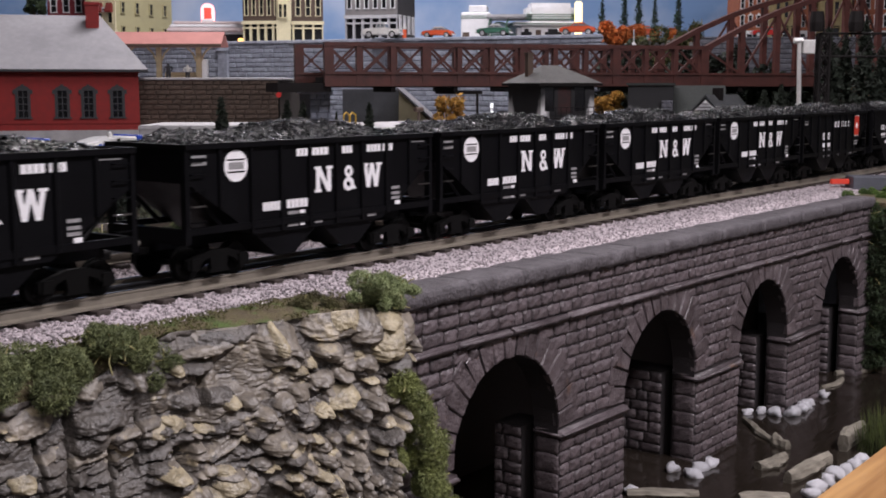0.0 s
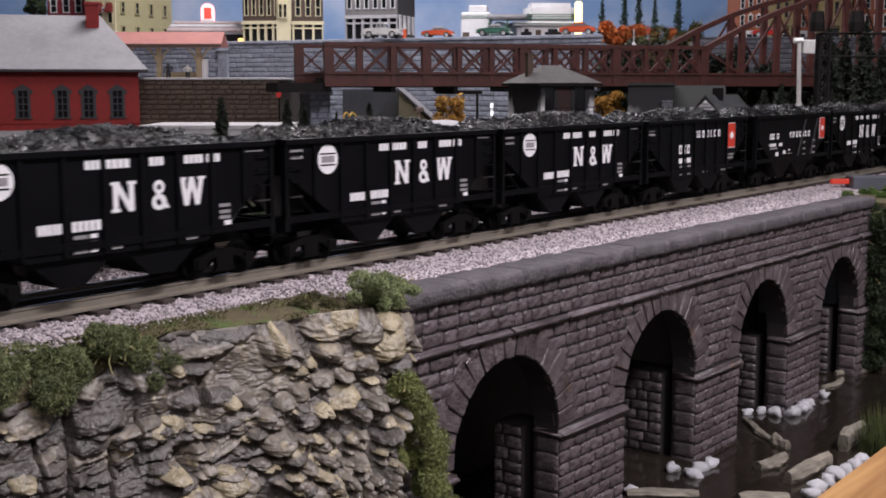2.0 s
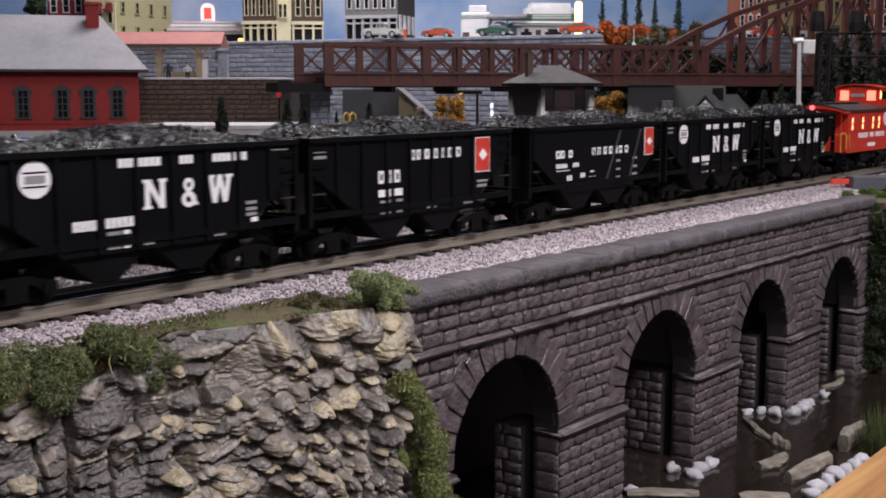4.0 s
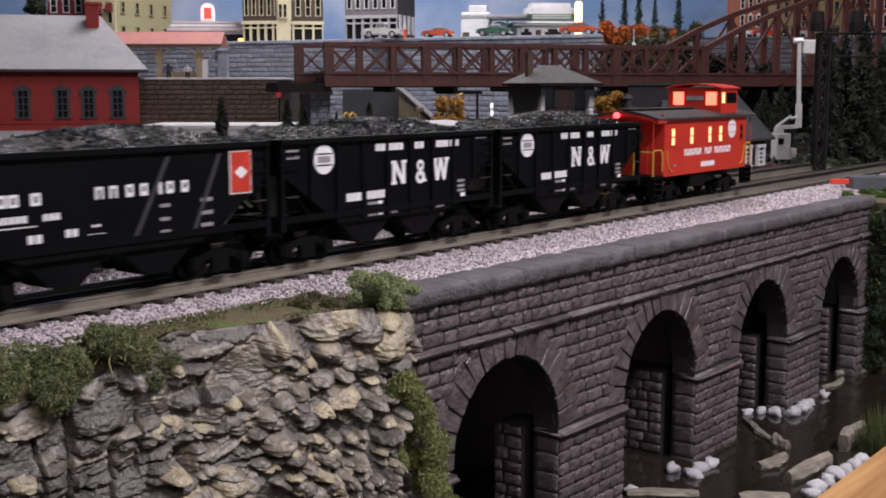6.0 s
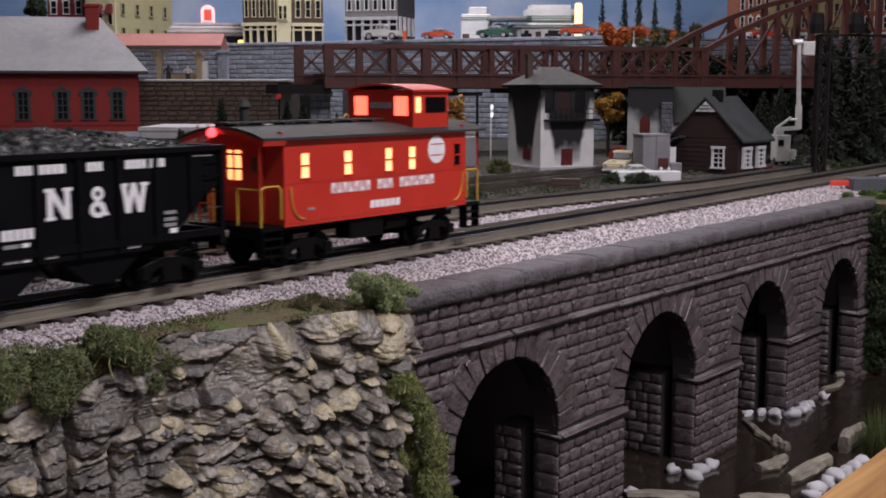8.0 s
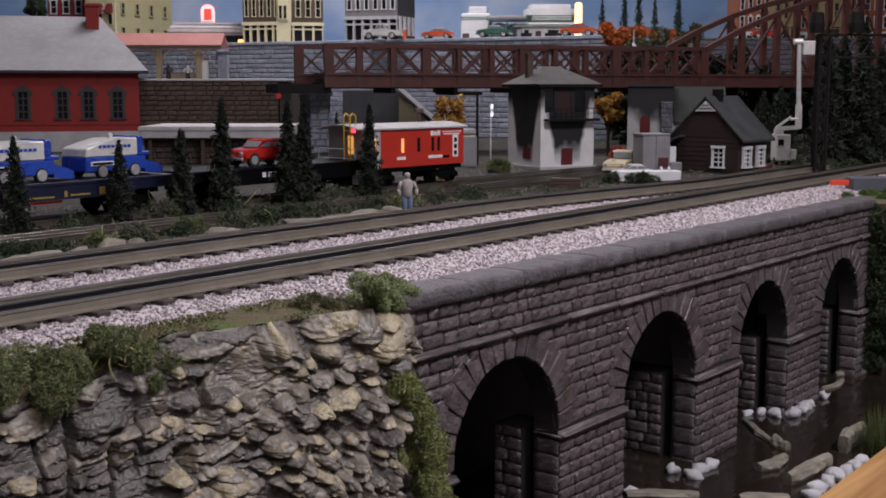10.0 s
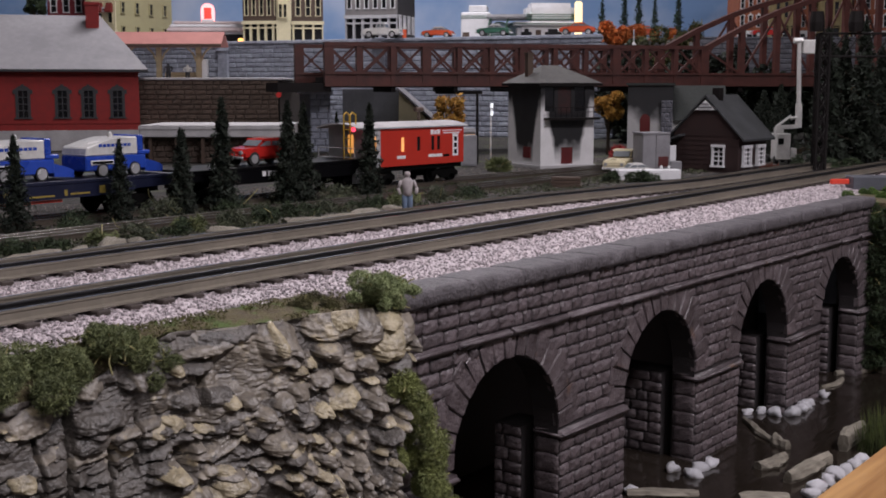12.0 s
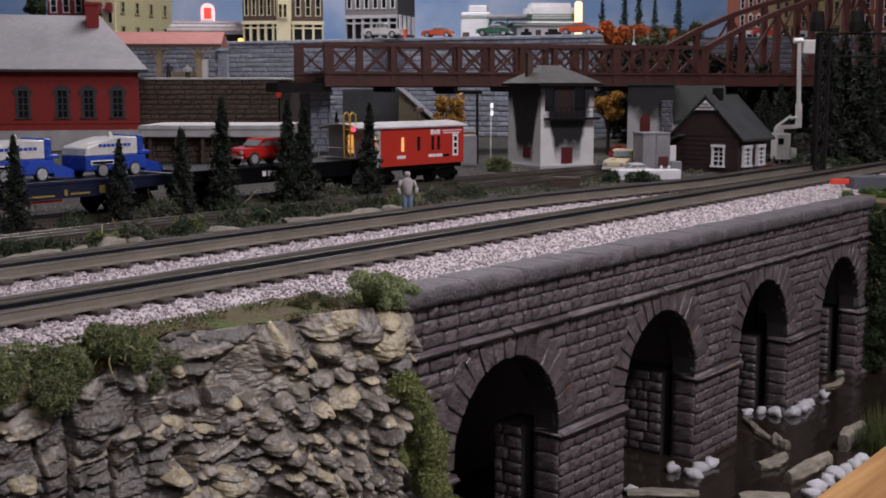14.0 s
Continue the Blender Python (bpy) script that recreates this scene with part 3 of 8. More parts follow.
def disc(bm, x, z, r, y, n=24, inner=0.0, sx=1.0):
    o = [(x + sx * r * math.cos(i * math.tau / n), z + r * math.sin(i * math.tau / n)) for i in range(n)]
    if not inner:
        prism(bm, o, y - 0.0002, y + 0.0001)
        return
    k = [(x + sx * inner * math.cos(i * math.tau / n), z + inner * math.sin(i * math.tau / n)) for i in range(n)]
    for i in range(n):
        j = (i + 1) % n
        prism(bm, [o[i], o[j], k[j], k[i]], y - 0.0002, y + 0.0001)




def wheelset_mesh(r=0.0088):
    bm = bmesh.new()
    for s in (-1, 1):
        for a, b, rr in ((0.0148, 0.0178, r), (0.0136, 0.0150, r * 1.13)):
            n = 20
            c0 = [bm.verts.new((rr * math.cos(i * math.tau / n), s * a, rr * math.sin(i * math.tau / n))) for i in range(n)]
            c1 = [bm.verts.new((rr * math.cos(i * math.tau / n), s * b, rr * math.sin(i * math.tau / n))) for i in range(n)]
            dish = bm.verts.new((0, s * (b - 0.0012), 0))
            bm.faces.new(c0)
            for i in range(n):
                bm.faces.new((c0[i], c1[i], c1[(i + 1) % n], c0[(i + 1) % n]))
                bm.faces.new((c1[i], dish, c1[(i + 1) % n]))
    rod(bm, (0, -0.02, 0), (0, 0.02, 0), 0.0018, 8)
    for k in range(5):
        a = k * math.tau / 5
        for s in (-1, 1):
            rod(bm, (0.0045 * math.cos(a), s * 0.0165, 0.0045 * math.sin(a)), (0.0045 * math.cos(a), s * 0.0182, 0.0045 * math.sin(a)), 0.0009, 6)
    return mesh_of(bm, "wheelset", M_BLACKMET)


WHEELSET = wheelset_mesh()
WHEELS = []


def truck(car, x):
    """A four-wheel truck: two side frames with springs, a bolster, two wheelsets."""
    bm = bmesh.new()
    box(bm, -0.004, 0.004, -0.019, 0.019, 0.009, 0.014)
    t = part("bolster", bm, M_BLACKMET, car)
    t.matrix_basis = pose(x, 0, 0)
    for s in (-1, 1):
        bm = bmesh.new()
        y0, y1 = sorted((s * 0.0205, s * 0.0238))
        prism(bm, [(-0.0225, 0.0062), (-0.0225, 0.0115), (-0.0175, 0.0128), (-0.006, 0.0160), (0.006, 0.0160), (0.0175, 0.0128), (0.0225, 0.0115), (0.0225, 0.0062), (0.0150, 0.0065), (0.0115, 0.0100), (0.0065, 0.0118), (0.0058, 0.0055), (0.0075, 0.0032), (-0.0075, 0.0032), (-0.0058, 0.0055), (-0.0065, 0.0118), (-0.0115, 0.0100), (-0.0150, 0.0065)], y0, y1)
        for k in (-0.0175, 0.0175):
            prism(bm, [(k - 0.0032, 0.0058), (k + 0.0032, 0.0058), (k + 0.0032, 0.0122), (k - 0.0032, 0.0122)], min(y0, y1) - 0.001, max(y0, y1) + 0.001)
        for k in (-0.003, 0.0, 0.003):
            rod(bm, (k, s * 0.0222, 0.0055), (k, s * 0.0222, 0.0105), 0.0014, 6)
        part("side_frame", bm, M_BLACKMET, t)
    for k in (-0.0175, 0.0175):
        w = new("wheelset", WHEELSET)
        w.parent = car
        w.matrix_basis = pose(x + k, 0, 0.0088)
        WHEELS.append((w, x + k))
    return t


def coupler(car, s, x=0.106):
    bm = bmesh.new()
    box(bm, min(s * x, s * (x + 0.0075)), max(s * x, s * (x + 0.0075)), -0.0022, 0.0022, 0.0145, 0.0185)
    bevel(bm, 0.0005)
    part("coupler", bm, M_BLACKMET, car)


def coal_load(car, seed):
    rs = np.random.RandomState(seed)
    nx, ny = 60, 16
    verts, faces = [], []

    def top(x, y):
        e = min(1.0, (0.102 - abs(x)) / 0.022) * min(1.0, (0.0305 - abs(y)) / 0.015)
        e = max(0.0, e) ** 0.7
        hump = 0.25 + 0.75 * abs(math.sin((x + 0.1) * 24 + seed))
        return 0.0695 + e * (0.0035 + 0.0105 * hump) + 0.0022 * noise.noise(Vector((x * 130, y * 130, seed * 3.1)))

    for j in range(ny + 1):
        for i in range(nx + 1):
            x, y = -0.1015 + 0.203 * i / nx, -0.030 + 0.060 * j / ny
            verts.append((x, y, top(x, y)))
    for j in range(ny):
        for i in range(nx):
            a = j * (nx + 1) + i
            faces.append((a, a + 1, a + nx + 2, a + nx + 1))
    base = len(verts)
    n = 3200
    pts = np.stack([rs.uniform(-0.1, 0.1, n), rs.uniform(-0.0295, 0.0295, n)], 1)
    pts = np.array([(x, y, top(x, y) + 0.0003) for x, y in pts])
    v, f = chips(pts, rs.uniform(0.0006, 0.0017, n), 0.9, seed)
    ob = cloud("coal_load", verts + v, faces + [tuple(base + k for k in t) for t in f], M_COAL, car)
    tagged(ob, "heaped glossy black coal")


def hopper(label, paint, seed, ribbed=True):
    car = thing("hopper_car", label, "hopper car", group="hopper cars of the train")
    bm = bmesh.new()
    side = [(-0.104, 0.0735), (0.104, 0.0735), (0.104, 0.054), (0.056, 0.0225), (-0.056, 0.0225), (-0.104, 0.054)]
    # side sheets, inner floor and end slopes as one shell
    for s in (-1, 1):
        prism(bm, side, s * 0.0312, s * 0.0300)
    for s in (-1, 1):
        prism(bm, [(s * 0.104, 0.0735), (s * 0.104, 0.054), (s * 0.056, 0.0225), (s * 0.056, 0.0245), (s * 0.1025, 0.0555), (s * 0.1025, 0.0735)], -0.0300, 0.0300)
    box(bm, -0.0565, 0.0565, -0.0300, 0.0300, 0.0222, 0.0240)
    part("body", bm, M_BLACK, car)
    bm = bmesh.new()
    for s in (-1, 1):
        box(bm, -0.106, 0.106, min(s * 0.0302, s * 0.0335), max(s * 0.0302, s * 0.0335), 0.0718, 0.0748)
        box(bm, min(s * 0.1035, s * 0.1065), max(s * 0.1035, s * 0.1065), -0.0335, 0.0335, 0.0720, 0.0748)
    part("top_chord", bm, M_BLACK, car)
    for x in (-0.0810, -0.0575, -0.0340, -0.0105, 0.0130, 0.0365, 0.0600, 0.0835) if ribbed else (-0.1,):
        lo = 0.0232 if abs(x) < 0.056 else 0.0232 + (abs(x) - 0.056) * 0.66
        for s in (-1, 1):
            bm = bmesh.new()
            box(bm, x - 0.0014, x + 0.0014, min(s * 0.031, s * 0.0328), max(s * 0.031, s * 0.0328), lo, 0.0725)
            bevel(bm, 0.0004)
            part("side_post", bm, M_BLACK, car)
    for s in (-1, 1):
        part("side_sill", solid(-0.106, 0.106, min(s * 0.0295, s * 0.0322), max(s * 0.0295, s * 0.0322), 0.0262, 0.0300), M_BLACK, car)
        for e in (-1, 1):
            part("corner_post", solid(min(e * 0.1035, e * 0.1065), max(e * 0.1035, e * 0.1065), min(s * 0.0285, s * 0.0325), max(s * 0.0285, s * 0.0325), 0.0262, 0.0725), M_BLACK, car)
            bm = bmesh.new()
            rod(bm, (e * 0.075, s * 0.026, 0.028), (e * 0.100, s * 0.026, 0.051), 0.0014, 6)
            part("slope_brace", bm, M_BLACK, car)
    part("centre_sill", solid(-0.106, 0.106, -0.006, 0.006, 0.0165, 0.0225), M_BLACK, car)
    for e in (-1, 1):
        part("end_sill", solid(min(e * 0.103, e * 0.107), max(e * 0.103, e * 0.107), -0.0325, 0.0325, 0.0215, 0.0295), M_BLACK, car)
    for c in (-0.028, 0.028):
        bm = bmesh.new()
        prism(bm, [(c - 0.025, 0.0224), (c + 0.025, 0.0224), (c + 0.0075, 0.0085), (c - 0.0075, 0.0085)], -0.0285, -0.004)
        prism(bm, [(c - 0.025, 0.0224), (c + 0.025, 0.0224), (c + 0.0075, 0.0085), (c - 0.0075, 0.0085)], 0.004, 0.0285)
        part("hopper_bay", bm, M_BLACK, car)
    # ladders at the ends
    for e in (-1, 1):
        for k in range(5):
            bm = bmesh.new()
            z = 0.033 + 0.0085 * k
            x = e * 0.0975
            pipe(bm, [(x - 0.0045, -0.0312, z), (x - 0.0045, -0.0335, z), (x + 0.0045, -0.0335, z), (x + 0.0045, -0.0312, z)], 0.00045, 5)
            part("grab_iron", bm, M_STEEL if k in (1,) else M_BLACK, car)
    bm = bmesh.new()
    rod(bm, (-0.1085, 0.012, 0.022), (-0.1085, 0.012, 0.062), 0.0006, 6)
    rod(bm, (-0.1085, 0.012, 0.0615), (-0.1100, 0.012, 0.0615), 0.0055, 12)
    part("brake_wheel", bm, M_BLACKMET, car)
    for e in (-1, 1):
        truck(car, e * 0.076)
        coupler(car, e)
    coal_load(car, seed)
    paint(car)
    return car


def white_marks(car):
    y = -0.0313
    bm = bmesh.new()
    disc(bm, -0.0690, 0.0618, 0.0088, y)
    em = part("round_emblem", bm, M_WHITE, car, "white round emblem with dark bands")
    for z in (0.0652, 0.0585):
        part("emblem_band", solid(-0.0755, -0.0625, y - 0.00045, y - 0.0002, z - 0.0004, z + 0.0004), M_BLACK, em)
    part("emblem_centre", solid(-0.0745, -0.0635, y - 0.0004, y - 0.0002, 0.0600, 0.0638), M_GREYMARK, em)
    # three large white shapes
    w = 0.0032
    bm = bmesh.new()
    for x in (-0.0032, 0.0066):
        slab_mark(bm, x, 0.0427, x, 0.0577, w, y)
    slab_mark(bm, 0.0064, 0.0427, -0.0030, 0.0577, 0.0036, y - 0.0001)
    for x, z in ((-0.0032, 0.0427), (-0.0034, 0.0563), (0.0068, 0.0563)):
        box(bm, x - 0.0028, x + 0.0028, y - 0.0003, y, z, z + 0.0016)
    part("large_marking", bm, M_WHITE, car, "large white block marking")
    bm = bmesh.new()
    disc(bm, 0.0242, 0.0460, 0.0042, y, 18, 0.0018, 1.15)
    disc(bm, 0.0242, 0.0537, 0.0036, y - 0.0001, 18, 0.0015, 1.0)
    slab_mark(bm, 0.0295, 0.0427, 0.0225, 0.0520, 0.0028, y - 0.00015)
    part("large_marking", bm, M_WHITE, car, "large white block marking")
    bm = bmesh.new()
    for a, b in ((0.0425, 0.0398), (0.0425, 0.0462), (0.0500, 0.0462), (0.0500, 0.0532)):
        slab_mark(bm, a, 0.0427, b, 0.0577, w * 0.92, y - 0.00005 * (b > 0.042))
    for x in (0.0398, 0.0530):
        box(bm, x - 0.0028, x + 0.0028, y - 0.0003, y, 0.0562, 0.0577)
    part("large_marking", bm, M_WHITE, car, "large white block marking")
    for a, b in ((-0.0210, -0.0118), (-0.0090, 0.0058), (0.0185, 0.0275), (0.0415, 0.0545), (0.0570, 0.0665)):
        panel(car, "small_marking", a, b, 0.0648, 0.0692, M_WHITE, y)
        for k in range(1, int((b - a) / 0.0042) + 1):
            x = a + (b - a) * k / (int((b - a) / 0.0042) + 1)
            panel(car, "marking_gap", x - 0.0003, x + 0.0003, 0.0650, 0.0690, M_GREYMARK, y - 0.0002)
    for a, b, c, d in ((-0.0490, -0.0347, 0.0350, 0.0400), (-0.0297, -0.0120, 0.0352, 0.0402)):
        for k in range(5):
            g = (b - a) / 5
            panel(car, "number_bar", a + g * k, a + g * (k + 0.8), c, d, M_WHITE, y)
    for z in (0.0315, 0.0280, 0.0245):
        panel(car, "data_bar", -0.0290, -0.0205, z, z + 0.0018, M_GREYMARK, y)
        panel(car, "data_bar", -0.0190, -0.0150, z, z + 0.0020, M_WHITE, y)
    for a, b, c, d in ((-0.0065, 0.0, 0.0246, 0.0264), (0.0415, 0.0495, 0.0246, 0.0264), (-0.1010, -0.0905, 0.0668, 0.0686), (-0.1010, -0.0905, 0.0632, 0.0650), (0.0855, 0.0990, 0.0690, 0.0698)):
        panel(car, "data_bar", a, b, c, d, M_GREYMARK, y)
    for z in (0.040, 0.0365, 0.0335):
        panel(car, "data_bar", 0.0655, 0.0735, z, z + 0.0018, M_GREYMARK, y)
    panel(car, "data_bar", 0.0690, 0.0740, 0.0300, 0.0325, M_WHITE, y)


M_REDMARK = mat("red_emblem", (0.62, 0.05, 0.03), 0.45, scale=100)


def red_marks(car):
    y = -0.0313
    bm = bmesh.new()
    box(bm, 0.0625, 0.0805, y - 0.0003, y, 0.0455, 0.0700)
    em = part("tall_emblem", bm, M_WHITE, car, "tall red and white emblem panel")
    part("emblem_field", solid(0.0633, 0.0797, y - 0.0006, y - 0.0002, 0.0463, 0.0692), M_REDMARK, em)
    bm = bmesh.new()
    prism(bm, [(0.0665, 0.0577), (0.0715, 0.0617), (0.0765, 0.0577), (0.0715, 0.0537)], y - 0.0009, y - 0.0006)
    part("emblem_diamond", bm, M_WHITE, em)
    x = -0.0090
    for w in (0.0042, 0.0036, 0.0046, 0.0046, 0.0020, 0.0046, 0.0046):
        bm = solid(x, x + w, y - 0.0002, y + 0.0001, 0.0575, 0.0640)
        part("side_marking", bm, M_WHITE, car)
        part("marking_gap", solid(x + w * 0.38, x + w * 0.66, y - 0.0004, y - 0.0001, 0.0590, 0.0625), M_BLACK, car)
        x += w + (0.0048 if w < 0.004 or w == 0.0046 and random.random() < 0.5 else 0.0022)
    for a in (-0.042, -0.0345, -0.026):
        panel(car, "side_marking", a, a + 0.0052, 0.0440, 0.0520, M_WHITE, y)
        part("marking_gap", solid(a + 0.0018, a + 0.0036, y - 0.0004, y - 0.0001, 0.0460, 0.0500), M_BLACK, car)
    for a, b in ((-0.042, -0.030), (-0.026, -0.018)):
        panel(car, "number_bar", a, b, 0.0355, 0.0400, M_WHITE, y)
        for z in (0.0315, 0.028, 0.0245):
            panel(car, "data_bar", a + 0.002, b, z, z + 0.0017, M_GREYMARK, y)
    for a, b, c, d in ((0.008, 0.018, 0.0246, 0.0264), (0.0495, 0.0605, 0.0246, 0.0270), (0.0655, 0.0780, 0.0385, 0.0400), (0.0655, 0.0770, 0.0350, 0.0370), (0.0655, 0.0755, 0.0255, 0.0285), (-0.1010, -0.0905, 0.0658, 0.0672), (-0.1010, -0.0905, 0.0622, 0.0640)):
        panel(car, "data_bar", a, b, c, d, M_GREYMARK, y)


def plain_marks(car):
    """The smooth-sided car: emblem at its end, spaced white shapes, two slanting braces."""
    y = -0.0313
    em = part("tall_emblem", solid(0.0768, 0.0929, y - 0.0003, y, 0.0463, 0.0702), M_WHITE, car, "tall red and white emblem panel")
    part("emblem_field", solid(0.0776, 0.0921, y - 0.0006, y - 0.0002, 0.0471, 0.0694), M_REDMARK, em)
    bm = bmesh.new()
    prism(bm, [(0.0800, 0.0582), (0.0848, 0.0617), (0.0897, 0.0582), (0.0848, 0.0547)], y - 0.0009, y - 0.0006)
    part("emblem_diamond", bm, M_WHITE, em)
    for x in (-0.0120, -0.0035, 0.0065, 0.0155, 0.0275, 0.0325, 0.0425):
        w = 0.0048 if x != 0.0275 else 0.0020
        part("side_marking", solid(x, x + w, y - 0.0002, y + 0.0001, 0.0500, 0.0562), M_WHITE, car)
        if w > 0.003:
            part("marking_gap", solid(x + 0.0016, x + 0.0032, y - 0.0004, y - 0.0001, 0.0500 + 0.0022 * (x > 0.0), 0.0548), M_BLACK, car)
    for x in (-0.067, -0.0605, -0.0485):
        part("side_marking", solid(x, x + 0.0055, y - 0.0002, y + 0.0001, 0.0497, 0.0556), M_WHITE, car)
        part("marking_gap", solid(x + 0.002, x + 0.0036, y - 0.0004, y - 0.0001, 0.0512, 0.0542), M_BLACK, car)
    for a, b, c, d in ((-0.067, -0.050, 0.0415, 0.0460), (-0.042, -0.032, 0.0415, 0.0460), (-0.0508, -0.042, 0.0312, 0.0365), (-0.0299, -0.0220, 0.0325, 0.0375), (-0.0173, -0.0060, 0.0325, 0.0340), (-0.0145, -0.0090, 0.0360, 0.0385)):
        n = max(2, int((b - a) / 0.0030))
        for k in range(n):
            g = (b - a) / n
            panel(car, "number_bar", a + g * k, a + g * (k + 0.72), c + 0.0006, d - 0.0006, M_WHITE, y)
    panel(car, "under_line", -0.067, -0.046, 0.0398, 0.0403, M_WHITE, y)
    for z in (0.0430, 0.0360, 0.0295):
        panel(car, "data_bar", 0.0280, 0.0345, z, z + 0.0018, M_GREYMARK, y)
        panel(car, "data_bar", 0.0557, 0.0640, z + 0.001, z + 0.003, M_GREYMARK, y)
    for a, b in ((0.0113, 0.034), (0.0505, 0.0694)):
        bm = bmesh.new()
        prism(bm, [(a - 0.0012, 0.029), (a + 0.0012, 0.029), (b + 0.0012, 0.069), (b - 0.0012, 0.069)], y - 0.0006, y)
        part("slant_brace", bm, M_BRACE, car)


M_BRACE = mat("worn_black_brace", (0.05, 0.05, 0.055), 0.5, scale=200)
M_GLOWWIN = mat("lit_window", (0.9, 0.7, 0.45), 0.4, glow=(1.0, 0.37, 0.13, 2.1))
M_GLOWRED = mat("lit_red_window", (0.9, 0.2, 0.15), 0.4, glow=(1.0, 0.10, 0.06, 3.0))
M_PANEDIM = mat("dim_door_pane", (0.12, 0.06, 0.03), 0.3)
M_ROOF = mat("black_roof", (0.030, 0.029, 0.029), 0.75, scale=80)


def caboose():
    car = thing("caboose", "bright red caboose with lit windows, cupola and yellow handrails", "caboose")
    B0, B1, H = -0.0890, 0.0890, 0.0310
    wins = [(-0.0710, 1), (-0.0330, 1), (0.0060, 1), (0.0300, 1), (0.0790, 0)]
    WZ0, WZ1 = 0.0528, 0.0672
    bm = bmesh.new()
    # side walls pierced by the windows
    for s in (-1, 1):
        y0, y1 = sorted((s * H, s * (H - 0.0016)))
        edges = [B0]
        for x, _ in wins:
            edges += [x - 0.0034, x + 0.0034]
        edges.append(B1)
        for a, b in zip(edges[::2], edges[1::2]):
            box(bm, a, b, y0, y1, WZ0, WZ1)
        box(bm, B0, B1, y0, y1, 0.0250, WZ0)
        box(bm, B0, B1, y0, y1, WZ1, 0.0770)
    for e in (B0, B1):
        a, b = sorted((e, e - math.copysign(0.0016, e)))
        box(bm, a, b, -H + 0.0016, H - 0.0016, 0.0250, 0.0800)
    part("body", bm, M_RED, car)
    for x, lit in wins:
        for s in (-1, 1):
            w = part("window", solid(x - 0.0034, x + 0.0034, min(s * 0.0300, s * 0.0304), max(s * 0.0300, s * 0.0304), WZ0, WZ1), M_GLOWWIN if lit else M_BLACK, car, "lit warm window" if lit else "dark window")
            bm = bmesh.new()
            a, b = sorted((s * 0.0304, s * 0.0316))
            box(bm, x - 0.0034, x + 0.0034, a, b, 0.0593, 0.0604)
            box(bm, x - 0.0040, x + 0.0040, a, b, WZ0 - 0.0010, WZ0)
            box(bm, x - 0.0040, x + 0.0040, a, b, WZ1, WZ1 + 0.0009)
            part("sash", bm, M_RED, w)
    for z in (0.0500, 0.0272):
        part("side_seam", solid(B0, B1, -H - 0.0003, -H, z, z + 0.0005), M_RED, car)
    # end door and window
    part("end_window", solid(B0 - 0.0005, B0 - 0.0001, 0.0040, 0.0150, 0.0510, 0.0685), M_GLOWWIN, car, "lit warm end window")
    part("door", solid(B0 - 0.0012, B0 - 0.0001, -0.0150, -0.0020, 0.0270, 0.0690), M_RED, car)
    part("door_pane", solid(B0 - 0.0016, B0 - 0.0012, -0.0110, -0.0060, 0.0560, 0.0650), M_PANEDIM, car)
    for z in (0.0570, 0.0655):
        part("end_sash", solid(B0 - 0.0012, B0 - 0.0005, 0.0010, 0.0180, z, z + 0.0012), M_RED, car)
    part("end_sash", solid(B0 - 0.0012, B0 - 0.0005, 0.0088, 0.0100, 0.0500, 0.0690), M_RED, car)
    # curved roof with walkway
    bm = bmesh.new()
    n = 10
    arc = [(-0.0345 + 0.069 * i / n, 0.0770 + 0.0062 * (1 - (2 * i / n - 1) ** 2)) for i in range(n + 1)]
    prism(bm, arc + [(u, w - 0.0016) for u, w in arc[::-1]], -0.1085, 0.1085, "x")
    part("roof", bm, M_ROOF, car)
    bm = bmesh.new()
    prism(bm, [(u, w - 0.0018) for u, w in arc] + [(u * 0.98, w - 0.0045) for u, w in arc[::-1]], -0.1082, -0.0905, "x")
    part("roof_end_panel", bm, M_RED, car)
    for a, b, legs in ((-0.108, 0.0315, (-0.1, -0.08, -0.06, -0.04, -0.02, 0.0, 0.02)), (0.0755, 0.108, (0.08, 0.10))):
        bm = bmesh.new()
        for k in (-0.006, -0.002, 0.002):
            box(bm, a, b, k, k + 0.0035, 0.0845, 0.0855)
        for x in legs:
            box(bm, x - 0.001, x + 0.001, -0.006, 0.0055, 0.0820, 0.0846)
        part("roof_walk", bm, M_ROOF, car)
    # cupola, near the rear end
    C0, C1 = 0.0345, 0.0725
    bm = bmesh.new()
    box(bm, C0, C1, -0.0280, 0.0280, 0.0785, 0.1040)
    part("cupola", bm, M_RED, car)
    bm = bmesh.new()
    arc = [(-0.0300 + 0.060 * i / n, 0.1038 + 0.0040 * (1 - (2 * i / n - 1) ** 2)) for i in range(n + 1)]
    prism(bm, arc + [(u, w - 0.0012) for u, w in arc[::-1]], C0 - 0.0025, C1 + 0.0025, "x")
    part("cupola_roof", bm, M_RED, car)
    for yy in (-0.0180, 0.0165):
        part("cupola_window", solid(C0 - 0.0005, C0 - 0.0001, yy - 0.0055, yy + 0.0055, 0.0870, 0.0995), M_GLOWRED, car, "lit red cupola window")
        part("cupola_window", solid(C1 + 0.0001, C1 + 0.0005, yy - 0.0055, yy + 0.0055, 0.0870, 0.0995), M_GLOWRED, car, "lit red cupola window")
    part("cupola_number_bar", solid(C0 - 0.0004, C0 - 0.0001, -0.0095, 0.0085, 0.0915, 0.0955), M_GREYMARK, car)
